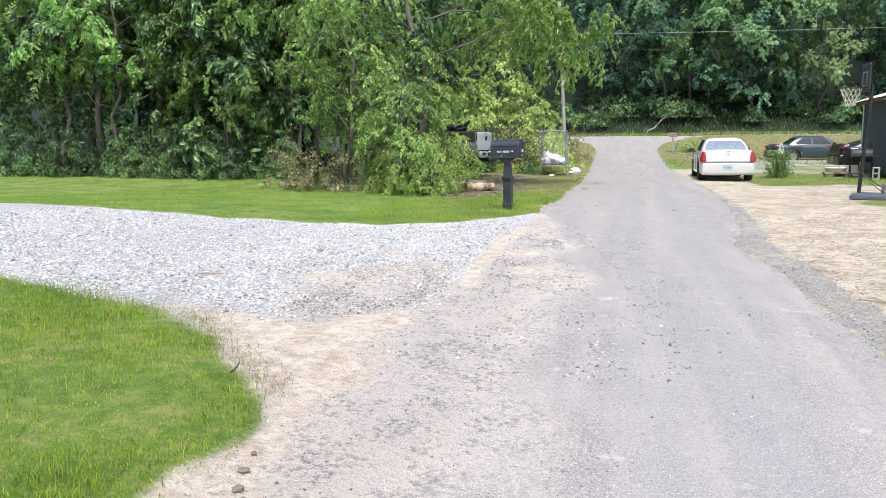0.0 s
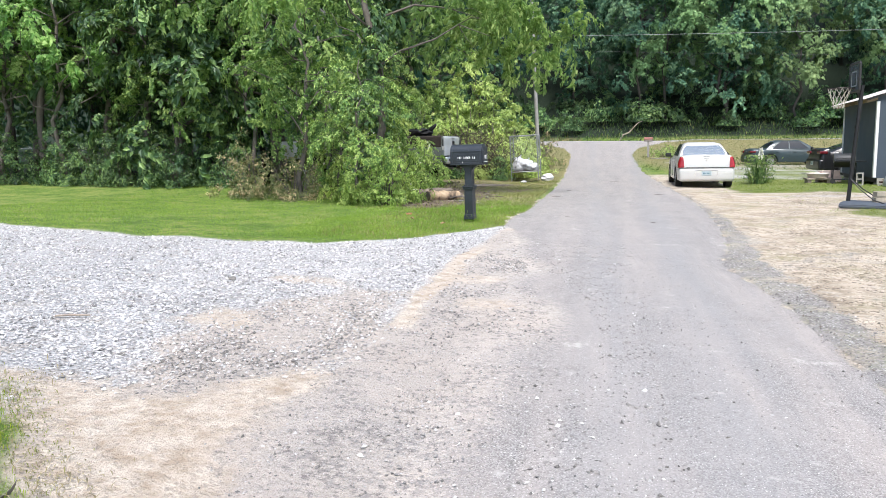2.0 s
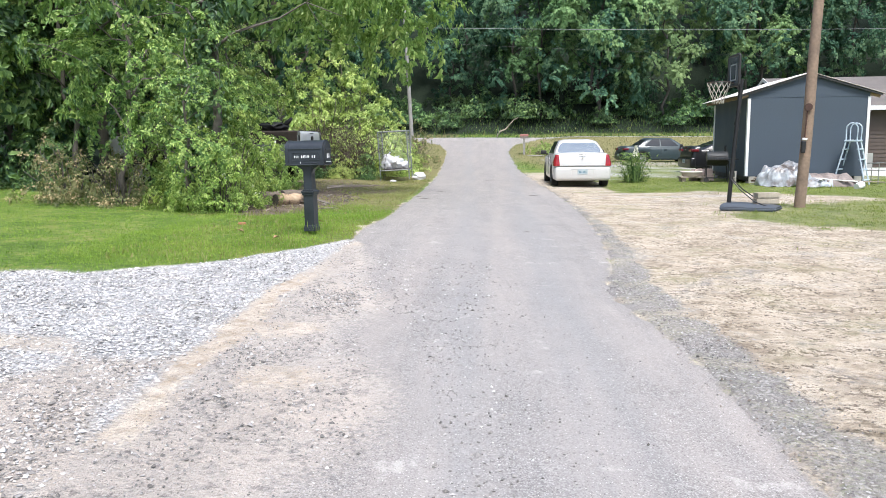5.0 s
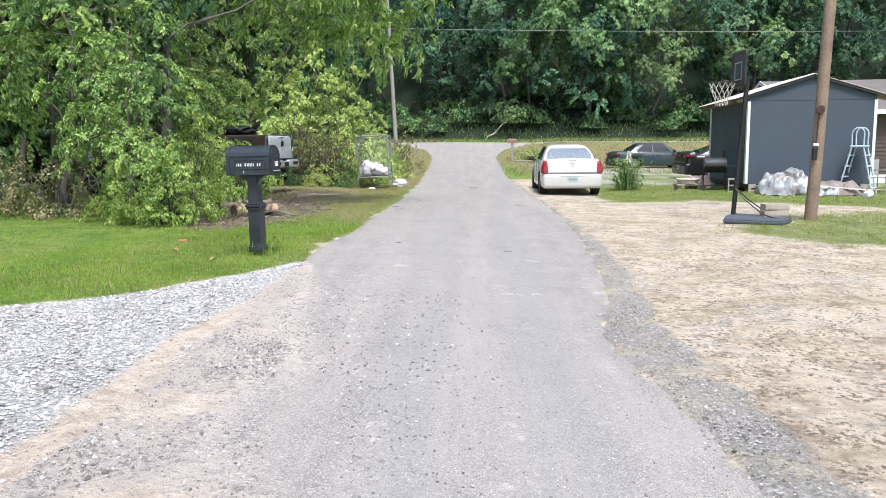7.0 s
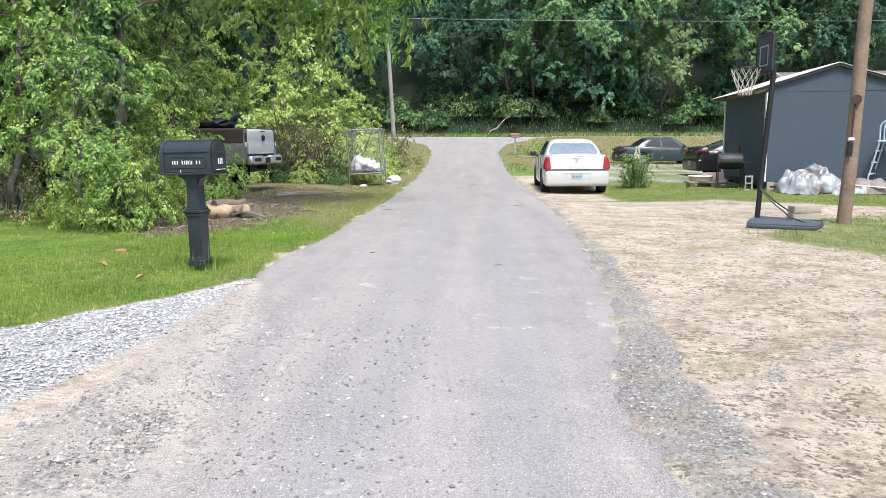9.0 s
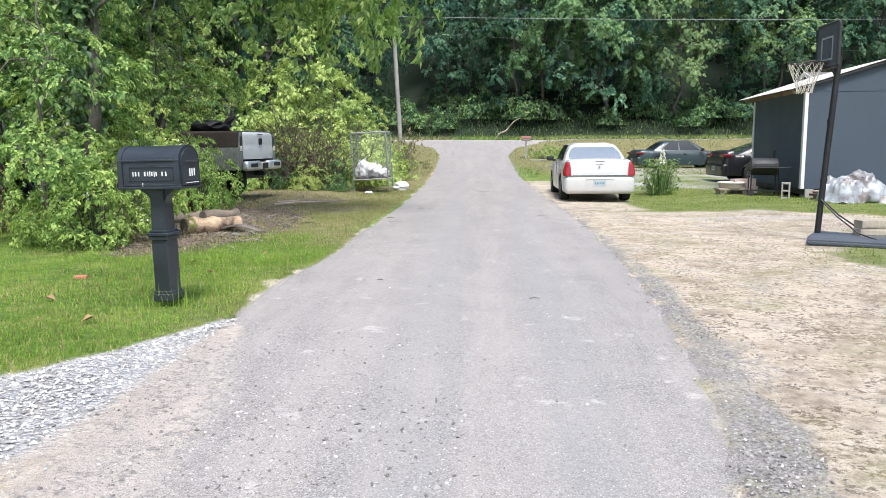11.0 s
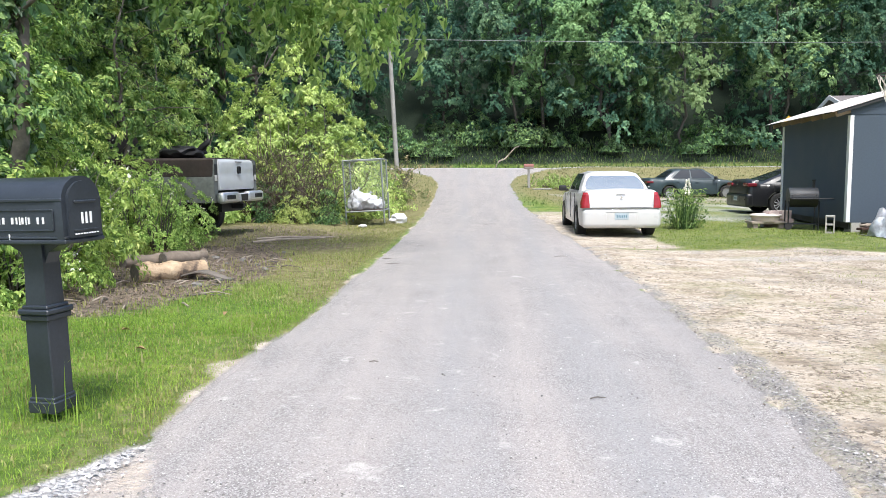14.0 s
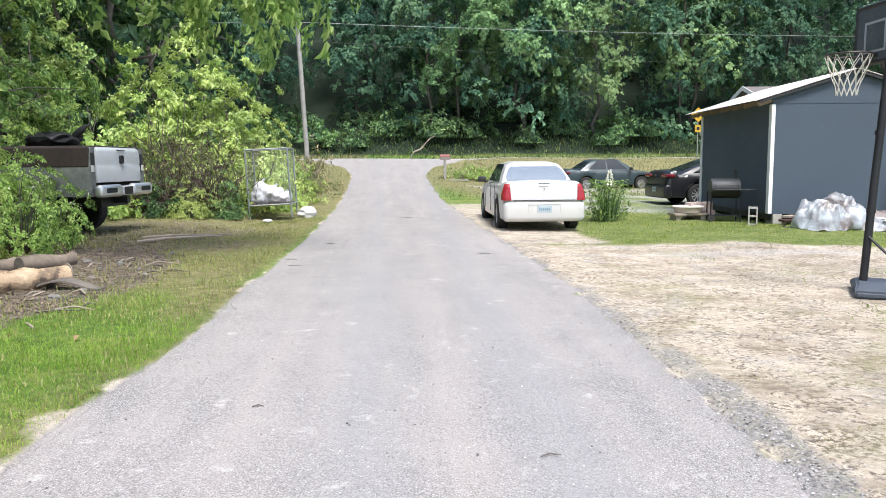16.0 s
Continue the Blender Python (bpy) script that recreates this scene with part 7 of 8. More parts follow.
CG = (-3.24, 30.3)
CM = pose(CG[0], CG[1], gz(*CG), 0, -2.6, -1)
cage(CM)
BAG_GREY = plain("grey_translucent_bag", (0.46, 0.46, 0.48), 0.35, 0, 0.25, 9, 4, 0.3)


def bag(m, rx, ry, rz, seed, mat, label, neck=True):
    """A full bag with soft creases gathered to a tied neck."""
    t = thing("rubbish_bag", m, label, "bag", "rubbish bags")
    bm = bmesh.new()
    lumpy(bm, rx, ry, rz, seed, 4, 0.28, 0.05)
    part("sack", bm, mat, t, smooth=True)
    if neck:
        bm = bmesh.new()
        pipe(bm, [(0.02, 0, rz * 1.62), (0.03, 0.01, rz * 1.85), (0.07, 0.02, rz * 2.05)], [rx * 0.22, rx * 0.08, rx * 0.17], 10)
        part("tied_neck", bm, mat, t, smooth=True)


for x, y, z, rx, ry, rz, sd, mat, lab in (
        (0.27, 0.40, 0.37, 0.25, 0.30, 0.30, 1, BAG_WHITE, "full white plastic rubbish bag inside the wire cage"),
        (0.22, 0.22, 0.37, 0.19, 0.18, 0.20, 5, BAG_GREY, "creased grey rubbish bag inside the wire cage"),
        (0.58, 0.42, 0.37, 0.26, 0.30, 0.23, 2, BAG_WHITE, "full white plastic rubbish bag inside the wire cage"),
        (0.84, 0.40, 0.37, 0.17, 0.22, 0.15, 3, BAG_WHITE, "small white rubbish bag inside the wire cage")):
    bag(CM @ pose(x, y, z), rx, ry, rz, sd, mat, lab, sd != 5)
bag(on_ground(-1.95, 31.3, 20), 0.25, 0.2, 0.16, 6, BAG_WHITE, "white plastic rubbish bag lying on the grass by the lane", False)
bm = bmesh.new()
lumpy(bm, 0.4, 0.16, 0.12, 9)
ob = part("litter", bm, BAG_WHITE, None, smooth=True, m=on_ground(-2.75, 29.9, 20))
ob.scale = (0.3, 0.4, 0.4)
tagged(ob, "scrap of white litter on the grass", "litter")

# ---- logs, boards and stones on the bare soil ----
def log(x, y, rz, length, r, label, dz=0.0, peeled=False):
    rg = np.random.RandomState(int(abs(x * 100)))
    t = thing("log", pose(x, y, gz(x, y) + r * 0.8 + dz, 0, 0, rz), label, "log", "cut logs")
    bm = bmesh.new()
    pts = [(length * f, 0.02 * math.sin(5 * f + x), 0.015 * math.cos(4 * f)) for f in np.linspace(0, 1, 7)]
    pipe(bm, pts, [r * float(rg.uniform(0.8, 1.15)) for _ in pts], 12)
    part("bark", bm, PEELED if peeled else LOG_BARK, t, smooth=True)
    for f, s in ((0, -1), (length, 1)):
        bm = bmesh.new()
        tube(bm, (f + s * 0.002, pts[0][1] if s < 0 else pts[-1][1], pts[0][2]), (f + s * 0.010, pts[0][1] if s < 0 else pts[-1][1], pts[0][2]), r * 0.9, r * 0.88, 12)
        part("cut_end", bm, BARK if s < 0 else DEAD_WOOD, t)


log(-4.1, 19.65, 50, 0.95, 0.135, "peeled pale log lying on bare soil", 0, True)
log(-4.3, 21.0, 62, 0.75, 0.10, "grey bark-covered log lying on bare soil")
log(-4.75, 20.7, 60, 0.7, 0.10, "grey bark-covered log lying on bare soil")
bm = bmesh.new()
n = 10
v = [[bm.verts.new((0.075 * i, y, 0.05 + 0.05 * math.sin(i * 0.5) + z)) for y in (-0.12 + 0.02 * i / n, 0.12 - 0.01 * i)] for z in (0, 0.02) for i in range(n)]
for i in range(n - 1):
    lo, hi = v[i], v[i + 1]
    l2, h2 = v[n + i], v[n + i + 1]
    bm.faces.new((lo[0], lo[1], hi[1], hi[0]))
    bm.faces.new((l2[0], h2[0], h2[1], l2[1]))
    bm.faces.new((lo[0], hi[0], h2[0], l2[0]))
    bm.faces.new((lo[1], l2[1], h2[1], hi[1]))
bm.faces.new((v[0][0], v[n][0], v[n][1], v[0][1]))
bm.faces.new((v[n - 1][0], v[n - 1][1], v[2 * n - 1][1], v[2 * n - 1][0]))
bmesh.ops.recalc_face_normals(bm, faces=bm.faces)
ob = part("bark_slab", bm, BARK, None, m=on_ground(-3.6, 20.0, -8, 0.0))
tagged(ob, "curled dark slab of bark on bare soil", "bark")
rg = np.random.RandomState(5)
for i in range(46):
    x, y = rg.uniform(-4.4, -2.7), rg.uniform(17.9, 23.5)
    bm = bmesh.new()
    l = rg.uniform(0.12, 0.5)
    pipe(bm, [(0, 0, 0.01), (l * 0.5, rg.uniform(-0.04, 0.04), 0.02 + rg.uniform(0, 0.03)), (l, rg.uniform(-0.03, 0.05), 0.012)], [0.012, 0.010, 0.005], 5)
    ob = part("stick", bm, DEAD_WOOD if i % 2 else BARK, None, m=on_ground(x, y, rg.uniform(0, 360), 0.0))
    tagged(ob, "broken stick lying on bare soil", "stick", "sticks on the soil")
for i in range(16):
    x, y = rg.uniform(-4.3, -2.8), rg.uniform(18.5, 25)
    bm = bmesh.new()
    s = rg.uniform(0.025, 0.075)
    lumpy(bm, s, s * 0.8, s * 0.55, i + 2, 2, 0.5, 0.1)
    ob = part("stone", bm, STONE, None, m=on_ground(x, y, rg.uniform(0, 360), -0.01))
    tagged(ob, "rough grey stone on bare soil", "stone", "stones on the soil")
for a, b in (((-3.9, 24.0), (-2.6, 25.1)), ((-4.0, 24.6), (-3.1, 24.9))):
    bm = bmesh.new()
    pipe(bm, [(0, 0, 0.03), (0.5, 0.05, 0.05), (1.5, -0.02, 0.03)], [0.03, 0.025, 0.012], 6)
    ob = part("dead_branch", bm, DEAD_WOOD, None, m=on_ground(a[0], a[1], math.degrees(math.atan2(b[1] - a[1], b[0] - a[0]))))
    tagged(ob, "long dead grey branch lying beside the pickup truck", "branch", "dead branches")
# black sack on the truck's bed cover
bm = bmesh.new()
lumpy(bm, 0.36, 0.5, 0.17, 12, 3, 0.3, 0.2)
v = lumpy(bm, 0.05, 0.2, 0.07, 13)
bmesh.ops.rotate(bm, verts=v, cent=(0, 0, 0), matrix=Matrix.Rotation(radians(-40), 3, "X"))
bmesh.ops.translate(bm, verts=v, vec=(0.05, -0.46, 0.22))
ob = part("black_sack", bm, BLACK_METAL, None, smooth=True, m=pose(-5.65, 25.35, TRUCK_Z + 1.55, 0, 0, 80))
tagged(ob, "black plastic sack lying on the truck's bed cover", "sack")
FALLEN = plain("brown_fallen_leaf", (0.27, 0.175, 0.085), 0.8, 0, 0.3)
# brick in the lawn
bm = bmesh.new()
box(bm, 0, 0, 0.022, 0.12, 0.085, 0.045, 0.012, None, 2)
ob = part("brick", bm, BRICK_RED, None, m=on_ground(-3.55, 15.55, 15))
tagged(ob, "broken red brick half sunk in the lawn", "brick")
for i, (x, y) in enumerate(((-2.35, 15.9), (-2.8, 16.6), (-2.2, 17.4), (-2.5, 13.7), (-3.2, 14.4))):
    bm = bmesh.new()
    v, t_ = leaf_arrays(np.random.RandomState(i), np.zeros((1, 3)), np.array([[0.1, 0.1, 0.98]]), 0.09, 0.7)
    me = fast_mesh("fallen_leaf", v, t_, FALLEN)
    bm.free()
    ob = new("fallen_leaf", me)
    ob.matrix_basis = on_ground(x, y, i * 70, 0.045)
    tagged(ob, "dry brown fallen leaf on the grass", "leaf", "fallen leaves")

# ---- things by the shed ----
def grill(m):
    t = thing("smoker_grill", m, "black barrel smoker grill on a steel stand beside the shed", "grill")
    bm = bmesh.new()
    tube(bm, (-0.36, 0, 0.78), (0.36, 0, 0.78), 0.22, 0.22, 24)
    part("barrel", bm, BLACK_METAL, t, smooth=True)
    bm = bmesh.new()
    rings = [[bm.verts.new((x, -rr * math.cos(a), 0.80 + rr * math.sin(a))) for a in np.linspace(0, math.pi, 15)] for x, rr in ((-0.37, 0.2), (-0.37, 0.236), (-0.36, 0.242), (0.36, 0.242), (0.37, 0.236), (0.37, 0.2))]
    for p, q in zip(rings, rings[1:]):
        for j in range(14):
            bm.faces.new((p[j], p[j + 1], q[j + 1], q[j]))
    for e in (rings[0][::-1], rings[-1]):
        bm.faces.new(e)
    bmesh.ops.recalc_face_normals(bm, faces=bm.faces)
    part("lid", bm, plain("grey_black_lid", (0.04, 0.042, 0.045), 0.55, 0.2, 0.3), t, "dusty dark grey lid", smooth=True)
    bm = bmesh.new()
    tube(bm, (0.28, 0, 1.0), (0.28, 0, 1.22), 0.035, 0.035, 10)
    tube(bm, (0.28, 0, 1.21), (0.28, 0, 1.235), 0.05, 0.05, 10)
    part("chimney", bm, BLACK_METAL, t)
    bm = bmesh.new()
    box(bm, 0.16, -0.36, 0.78, 1.05, 0.24, 0.025, 0.004)
    part("shelf", bm, BLACK_METAL, t)
    bm = bmesh.new()
    pipe(bm, [(-0.3, -0.25, 0.86), (-0.3, -0.29, 0.88), (0.3, -0.29, 0.88), (0.3, -0.25, 0.86)], 0.012, 6)
    part("handle", bm, BLACK_METAL, t)
    for x in (-0.38, 0.38):
        for y in (-0.2, 0.2):
            bm = bmesh.new()
            tube(bm, (x, y, 0.0), (x, y, 0.72), 0.018, 0.018, 8)
            part("leg", bm, BLACK_METAL, t)
        bm = bmesh.new()
        tube(bm, (x, -0.2, 0.14), (x, 0.2, 0.14), 0.014, 0.014, 8)
        part("stretcher", bm, BLACK_METAL, t)
    bm = bmesh.new()
    box(bm, 0, 0, 0.15, 0.76, 0.36, 0.02)
    part("lower_shelf", bm, BLACK_METAL, t)
    for y in (-0.24, 0.24):
        bm = bmesh.new()
        tube(bm, (-0.38, y - 0.02, 0.09), (-0.38, y + 0.02, 0.09), 0.09, 0.09, 16)
        part("wheel", bm, TYRE, t)


grill(on_ground(7.86, 28.45, -10) @ Matrix.Diagonal((0.86, 0.9, 0.95, 1)))
t = thing("cinder_block", on_ground(8.02, 27.35, 65), "grey hollow concrete block standing by the shed's corner", "block")
bm = bmesh.new()
for x, y, sx, sy in ((0, -0.08, 0.2, 0.03), (0, 0.08, 0.2, 0.03)):
    box(bm, x, y, 0.2, sx, sy, 0.40, 0.004)
for z in (0.02, 0.2, 0.38):
    box(bm, 0, 0, z, 0.2, 0.132, 0.036, 0.003)
part("block_shell", bm, CONCRETE, t)
t = thing("planter", on_ground(7.2, 28.9, 0), "pale round planter on a low board beside the grill", "planter")
bm = bmesh.new()
tube(bm, (0, 0, 0.18), (0, 0, 0.32), 0.30, 0.34, 20)
part("bowl", bm, plain("pale_pink_clay", (0.52, 0.42, 0.37), 0.8), t, smooth=True)
bm = bmesh.new()
pipe(bm, [(0.345 * math.cos(a), 0.345 * math.sin(a), 0.32) for a in np.linspace(0, 2 * math.pi, 20, endpoint=False)], 0.022, 6, True)
part("lip", bm, plain("pale_clay", (0.62, 0.56, 0.50), 0.8), t, smooth=True)
bm = bmesh.new()
box(bm, 0, 0, 0.15, 0.8, 0.5, 0.05, 0.006)
box(bm, -0.3, 0, 0.06, 0.12, 0.4, 0.13, 0.004)
box(bm, 0.3, 0, 0.06, 0.12, 0.4, 0.13, 0.004)
part("bench_board", bm, DEAD_WOOD, t)
for i, (x, y, z) in enumerate(((7.45, 29.3, 0), (7.85, 29.4, 0), (7.5, 29.3, 0.2), (7.82, 29.4, 0.2))):
    t = thing("cinder_block", on_ground(x, y, 12 + 8 * i, z), "pale pinkish hollow block stacked behind the grill", "block", "stacked blocks")
    bm = bmesh.new()
    for k in (-0.18, 0, 0.18):
        box(bm, k, 0, 0.1, 0.034, 0.13, 0.2, 0.003)
    for y2 in (-0.08, 0.08):
        box(bm, 0, y2, 0.1, 0.40, 0.03, 0.2, 0.003)
    part("block_shell", bm, PINK_BLOCK, t)


def draped(x, y, rx, ry, h, seed, rz, mat, label, lean=0.0):
    """A sheet thrown over a heap: broad folds running down from its crest, a wrinkled hem on the ground."""
    bm = bmesh.new()
    r = bmesh.ops.create_grid(bm, x_segments=84, y_segments=64, size=1.0)
    off = Vector((seed * 2.3, seed * 1.1, seed * 0.7))
    for v in r["verts"]:
        u, w = v.co.x, v.co.y
        d = min(1.0, (u * u + w * w) ** 0.5)
        ang = math.atan2(w, u)
        hem = 1 + 0.16 * noise.noise(Vector((math.cos(ang), math.sin(ang), 0)) * 1.6 + off)
        p = Vector((u * rx * hem, w * ry * hem, 0))
        top = max(0.0, 1 - d ** 3.6) ** 0.8
        lumps = 0.86 + 0.42 * noise.noise(p * 1.9 + off) + 0.22 * noise.noise(p * 4.0 + off)
        swirl = Vector((p.x + 0.25 * noise.noise(p * 2.0 + off), p.y + 0.25 * noise.noise(p * 2.0 - off), 0))
        fold = 1 - abs(noise.noise(swirl * 3.4 + off)) * 2
        crease = 1 - abs(noise.noise(swirl * 8.0 - off)) * 2
        p.z = h * top * lumps + h * (0.10 + 0.12 * top + 0.2 * top * (1 - top) * 4) * (0.62 * fold + 0.36 * crease)
        p.x += lean * p.z + 0.05 * fold * top
        p.z = max(p.z, 0.012 + 0.02 * (fold + 1) * (d < 1))
        v.co = p
    ob = part("tarpaulin", bm, mat, None, smooth=True, m=on_ground(x, y, rz))
    ob.modifiers.new("thick", "SOLIDIFY").thickness = 0.006
    return tagged(ob, label, "tarpaulin", "tarpaulins before the shed")


draped(9.25, 26.4, 0.86, 0.62, 0.57, 3, 8, TARP, "crumpled silver-grey tarpaulin heaped high on the grass before the shed", -0.05)
draped(10.3, 26.45, 0.95, 0.5, 0.34, 5, -6, TARP_BROWN, "low brown tarpaulin spread on the grass before the shed")
draped(9.95, 26.05, 0.6, 0.3, 0.30, 8, 12, TARP, "loose silver-grey tarpaulin end draped over boards")
for i, (x, y, rz, l, w) in enumerate(((9.9, 26.1, -8, 1.2, 8), (9.95, 25.75, 58, 0.6, 18), (10.6, 26.2, 5, 1.0, 6), (11.2, 26.4, -14, 0.8, 4))):
    bm = bmesh.new()
    box(bm, l / 2, 0, 0.03, l, 0.09, 0.025, 0.004)
    ob = part("board", bm, WHITE_TRIM if i < 2 else DEAD_WOOD, None, m=pose(x, y, gz(x, y) + 0.22 - 0.03 * i, 0, w * 0.6, rz))
    tagged(ob, "loose pale board lying across the tarpaulin", "board", "loose boards")
for i, (x, y) in enumerate(((8.95, 27.3), (8.75, 27.2), (8.85, 27.38))):
    bm = bmesh.new()
    box(bm, 0, 0, 0.05 + 0.07 * i, 0.45, 0.16, 0.05, 0.008)
    ob = part("timber_offcut", bm, RUST if i % 2 else DEAD_WOOD, None, m=on_ground(x, y, 20 * i))
    tagged(ob, "dark timber offcut piled against the shed", "offcut", "timber offcuts")


def ladder(m):
    t = thing("pool_ladder", m, "pale grey plastic A-frame pool ladder beside the shed", "ladder")
    W = 0.52
    for s in (-1, 1):
        for y0, y1 in ((-0.48, -0.16), (0.48, 0.16)):
            bm = bmesh.new()
            pipe(bm, [(s * W / 2, y0, 0), (s * W / 2 * 0.92, y1, 1.22)], 0.024, 8)
            part("rail", bm, LADDER, t)
        bm = bmesh.new()
        pipe(bm, [(s * W * 0.45, -0.16, 1.2)] + [(s * W * 0.45, 0.17 * math.sin(a), 1.55 + 0.16 * math.cos(a)) for a in np.linspace(-1.57, 1.57, 9)] + [(s * W * 0.45, 0.16, 1.2)], 0.020, 8)
        part("handrail", bm, LADDER, t)
    for k in range(4):
        f = (k + 0.6) / 4.4
        for sgn in (-1, 1):
            bm = bmesh.new()
            y = sgn * (0.48 + (0.16 - 0.48) * f)
            box(bm, 0, y, 1.22 * f, W * 0.95, 0.10, 0.035, 0.008)
            part("tread", bm, LADDER, t)
    bm = bmesh.new()
    box(bm, 0, 0, 1.23, W * 1.05, 0.42, 0.05, 0.012)
    part("platform", bm, LADDER, t)


ladder(on_ground(11.38, 26.95, 50, 0.0) @ Matrix.Diagonal((0.92, 0.92, 1.08, 1)))
t = thing("bucket", pose(10.65, 24.95, gz(10.65, 24.95) + 0.10, 0, 78, 30), "white plastic bucket lying on its side in the grass", "bucket")
bm = bmesh.new()
tube(bm, (0, 0, -0.11), (0, 0, 0.11), 0.085, 0.105, 18)
part("pail", bm, plain("white_plastic", (0.72, 0.72, 0.70), 0.5), t, smooth=True)
bm = bmesh.new()
pipe(bm, [(0.107 * math.cos(a), 0.107 * math.sin(a), 0.11) for a in np.linspace(0, 2 * math.pi, 18, endpoint=False)], 0.007, 6, True)
part("rim", bm, plain("grey_plastic", (0.40, 0.40, 0.40), 0.5), t, smooth=True)


def patio_chair(m):
    t = thing("patio_chair", m, "grey metal patio chair with sling seat on the grass", "chair")
    for x in (-0.26, 0.26):
        for y in (-0.25, 0.25):
            bm = bmesh.new()
            tube(bm, (x, y, 0), (x, y, 0.44 if y < 0 else 0.95), 0.014, 0.014, 8)
            part("leg", bm, GALV, t)
        bm = bmesh.new()
        pipe(bm, [(x, -0.25, 0.44), (x, -0.25, 0.64), (x, 0.0, 0.66), (x, 0.25, 0.62)], 0.014, 8)
        part("armrest", bm, GALV, t)
    bm = bmesh.new()
    box(bm, 0, 0, 0.43, 0.52, 0.5, 0.02, 0.006)
    part("seat", bm, plain("grey_sling", (0.30, 0.30, 0.29), 0.8), t)
    bm = bmesh.new()
    box(bm, 0, 0.25, 0.72, 0.52, 0.02, 0.46, 0.006)
    part("backrest", bm, plain("grey_sling_back", (0.33, 0.33, 0.31), 0.8), t)


patio_chair(on_ground(12.55, 27.9, 35))

# ---- house beyond the shed ----
HM = pose(12.33, 33.2, gz(14, 33) + 0.02, 0, 0, -4.9)
house = thing("house", HM, "low house with dark brown siding, white window and shingle roof", "house")
bm = bmesh.new()
box(bm, 6.0, 4.0, 1.45, 12.0, 8.0, 2.3)
wall = part("wall", bm, BRICK_BROWN, house)
for i in range(16):
    bm = bmesh.new()
    box(bm, 6.0, -0.008, 0.42 + i * 0.14, 11.9, 0.016, 0.012)
    part("siding_board", bm, BRICK_BROWN, wall)
bm = bmesh.new()
box(bm, 6.0, 4.0, 0.05, 12.0, 7.98, 0.52)
part("skirting", bm, WHITE_TRIM, house, "white base skirting")
bm = bmesh.new()
v = [[bm.verts.new((x, y, z)) for y, z in ((-0.4, 2.55), (4.0, 3.95), (8.4, 2.55), (8.4, 2.45), (4.0, 3.85), (-0.4, 2.45))] for x in (-0.3, 12.3)]
bm.faces.new(v[0])
bm.faces.new(v[1][::-1])
for j in range(6):
    bm.faces.new((v[0][j], v[0][(j + 1) % 6], v[1][(j + 1) % 6], v[1][j]))
bmesh.ops.recalc_face_normals(bm, faces=bm.faces)
part("roof", bm, SHINGLE, house, "brown shingle roof")
bm = bmesh.new()
v = [[bm.verts.new((x, y, z)) for y, z in ((0, 2.6), (8.0, 2.6), (4.0, 3.85))] for x in (0.0, 0.05)]
bm.faces.new(v[0])
bm.faces.new(v[1][::-1])
for j in range(3):
    bm.faces.new((v[0][j], v[0][(j + 1) % 3], v[1][(j + 1) % 3], v[1][j]))
bmesh.ops.recalc_face_normals(bm, faces=bm.faces)
part("gable", bm, plain("grey_gable_board", (0.28, 0.30, 0.31), 0.8), house, "grey gable board")
bm = bmesh.new()
box(bm, 6.0, -0.42, 2.5, 12.6, 0.03, 0.16)
part("fascia", bm, WHITE_TRIM, house, "white fascia board")
for s in (-1, 1):
    bm = bmesh.new()
    ln = math.hypot(4.4, 1.4)
    box(bm, 0, 0, 0, 0.03, ln, 0.14, 0, Matrix.Translation((-0.32, 4.0 + s * 2.2, 3.2)) @ Matrix.Rotation(-s * math.atan2(1.4, 4.4), 4, "X"))
    part("barge_board", bm, WHITE_TRIM, house, "white barge board")
for x in (0.9, 4.0, 8.0):
    bm = bmesh.new()
    for cx, cz, sx, sz in ((x, 2.02, 1.0, 0.07), (x, 0.95, 1.0, 0.07), (x - 0.47, 1.48, 0.07, 1.12), (x + 0.47, 1.48, 0.07, 1.12), (x, 1.48, 0.9, 0.05)):
        box(bm, cx, -0.02, cz, sx, 0.05, sz, 0.004)
    fr = part("window_frame", bm, WHITE_TRIM, house, "white window frame")
    for z in (1.22, 1.75):
        bm = bmesh.new()
        box(bm, x, -0.006, z, 0.86, 0.012, 0.46)
        part("pane", bm, GLASS, fr)

# ---- far pole, wires, sign, roadside mailbox ----
FP = (-3.45, 46.0)
t = thing("roadside_pole", pose(FP[0], FP[1], gz(*FP) - 0.2, 0, -2.6, 0), "slim grey wooden power pole behind the lane's bushes", "pole")
bm = bmesh.new()
pipe(bm, [(0, 0, z) for z in np.linspace(0, 9.5, 6)], list(np.linspace(0.115, 0.09, 6)), 12)
part("shaft", bm, GREY_POLE, t, smooth=True)
for i, (y, z0, z1, sag, r) in enumerate(((46.0, 7.75, 8.1, 0.5, 0.012), (46.3, 7.05, 5.4, 0.5, 0.004))):
    bm = bmesh.new()
    pts = [(-4.4 + 62 * f, y + 3 * f, z0 + (z1 - z0) * f - sag * 4 * f * (1 - f)) for f in np.linspace(0, 1, 24)]
    pipe(bm, pts, r, 5)
    ob = part("power_line", bm, plain("grey_cable", (0.16, 0.18, 0.18) if i == 0 else (0.03, 0.04, 0.04), 0.5), None)
    tagged(ob, "grey overhead power line strung from the roadside pole", "cable", "power lines", "structure")
bm = bmesh.new()
pipe(bm, [(-4.4 - 50 * f, 46 - 2 * f, 7.75 + 0.4 * f - 2 * f * (1 - f)) for f in np.linspace(0, 1, 20)], 0.014, 5)
ob = part("power_line", bm, plain("grey_cable_left", (0.16, 0.18, 0.18), 0.5), None)
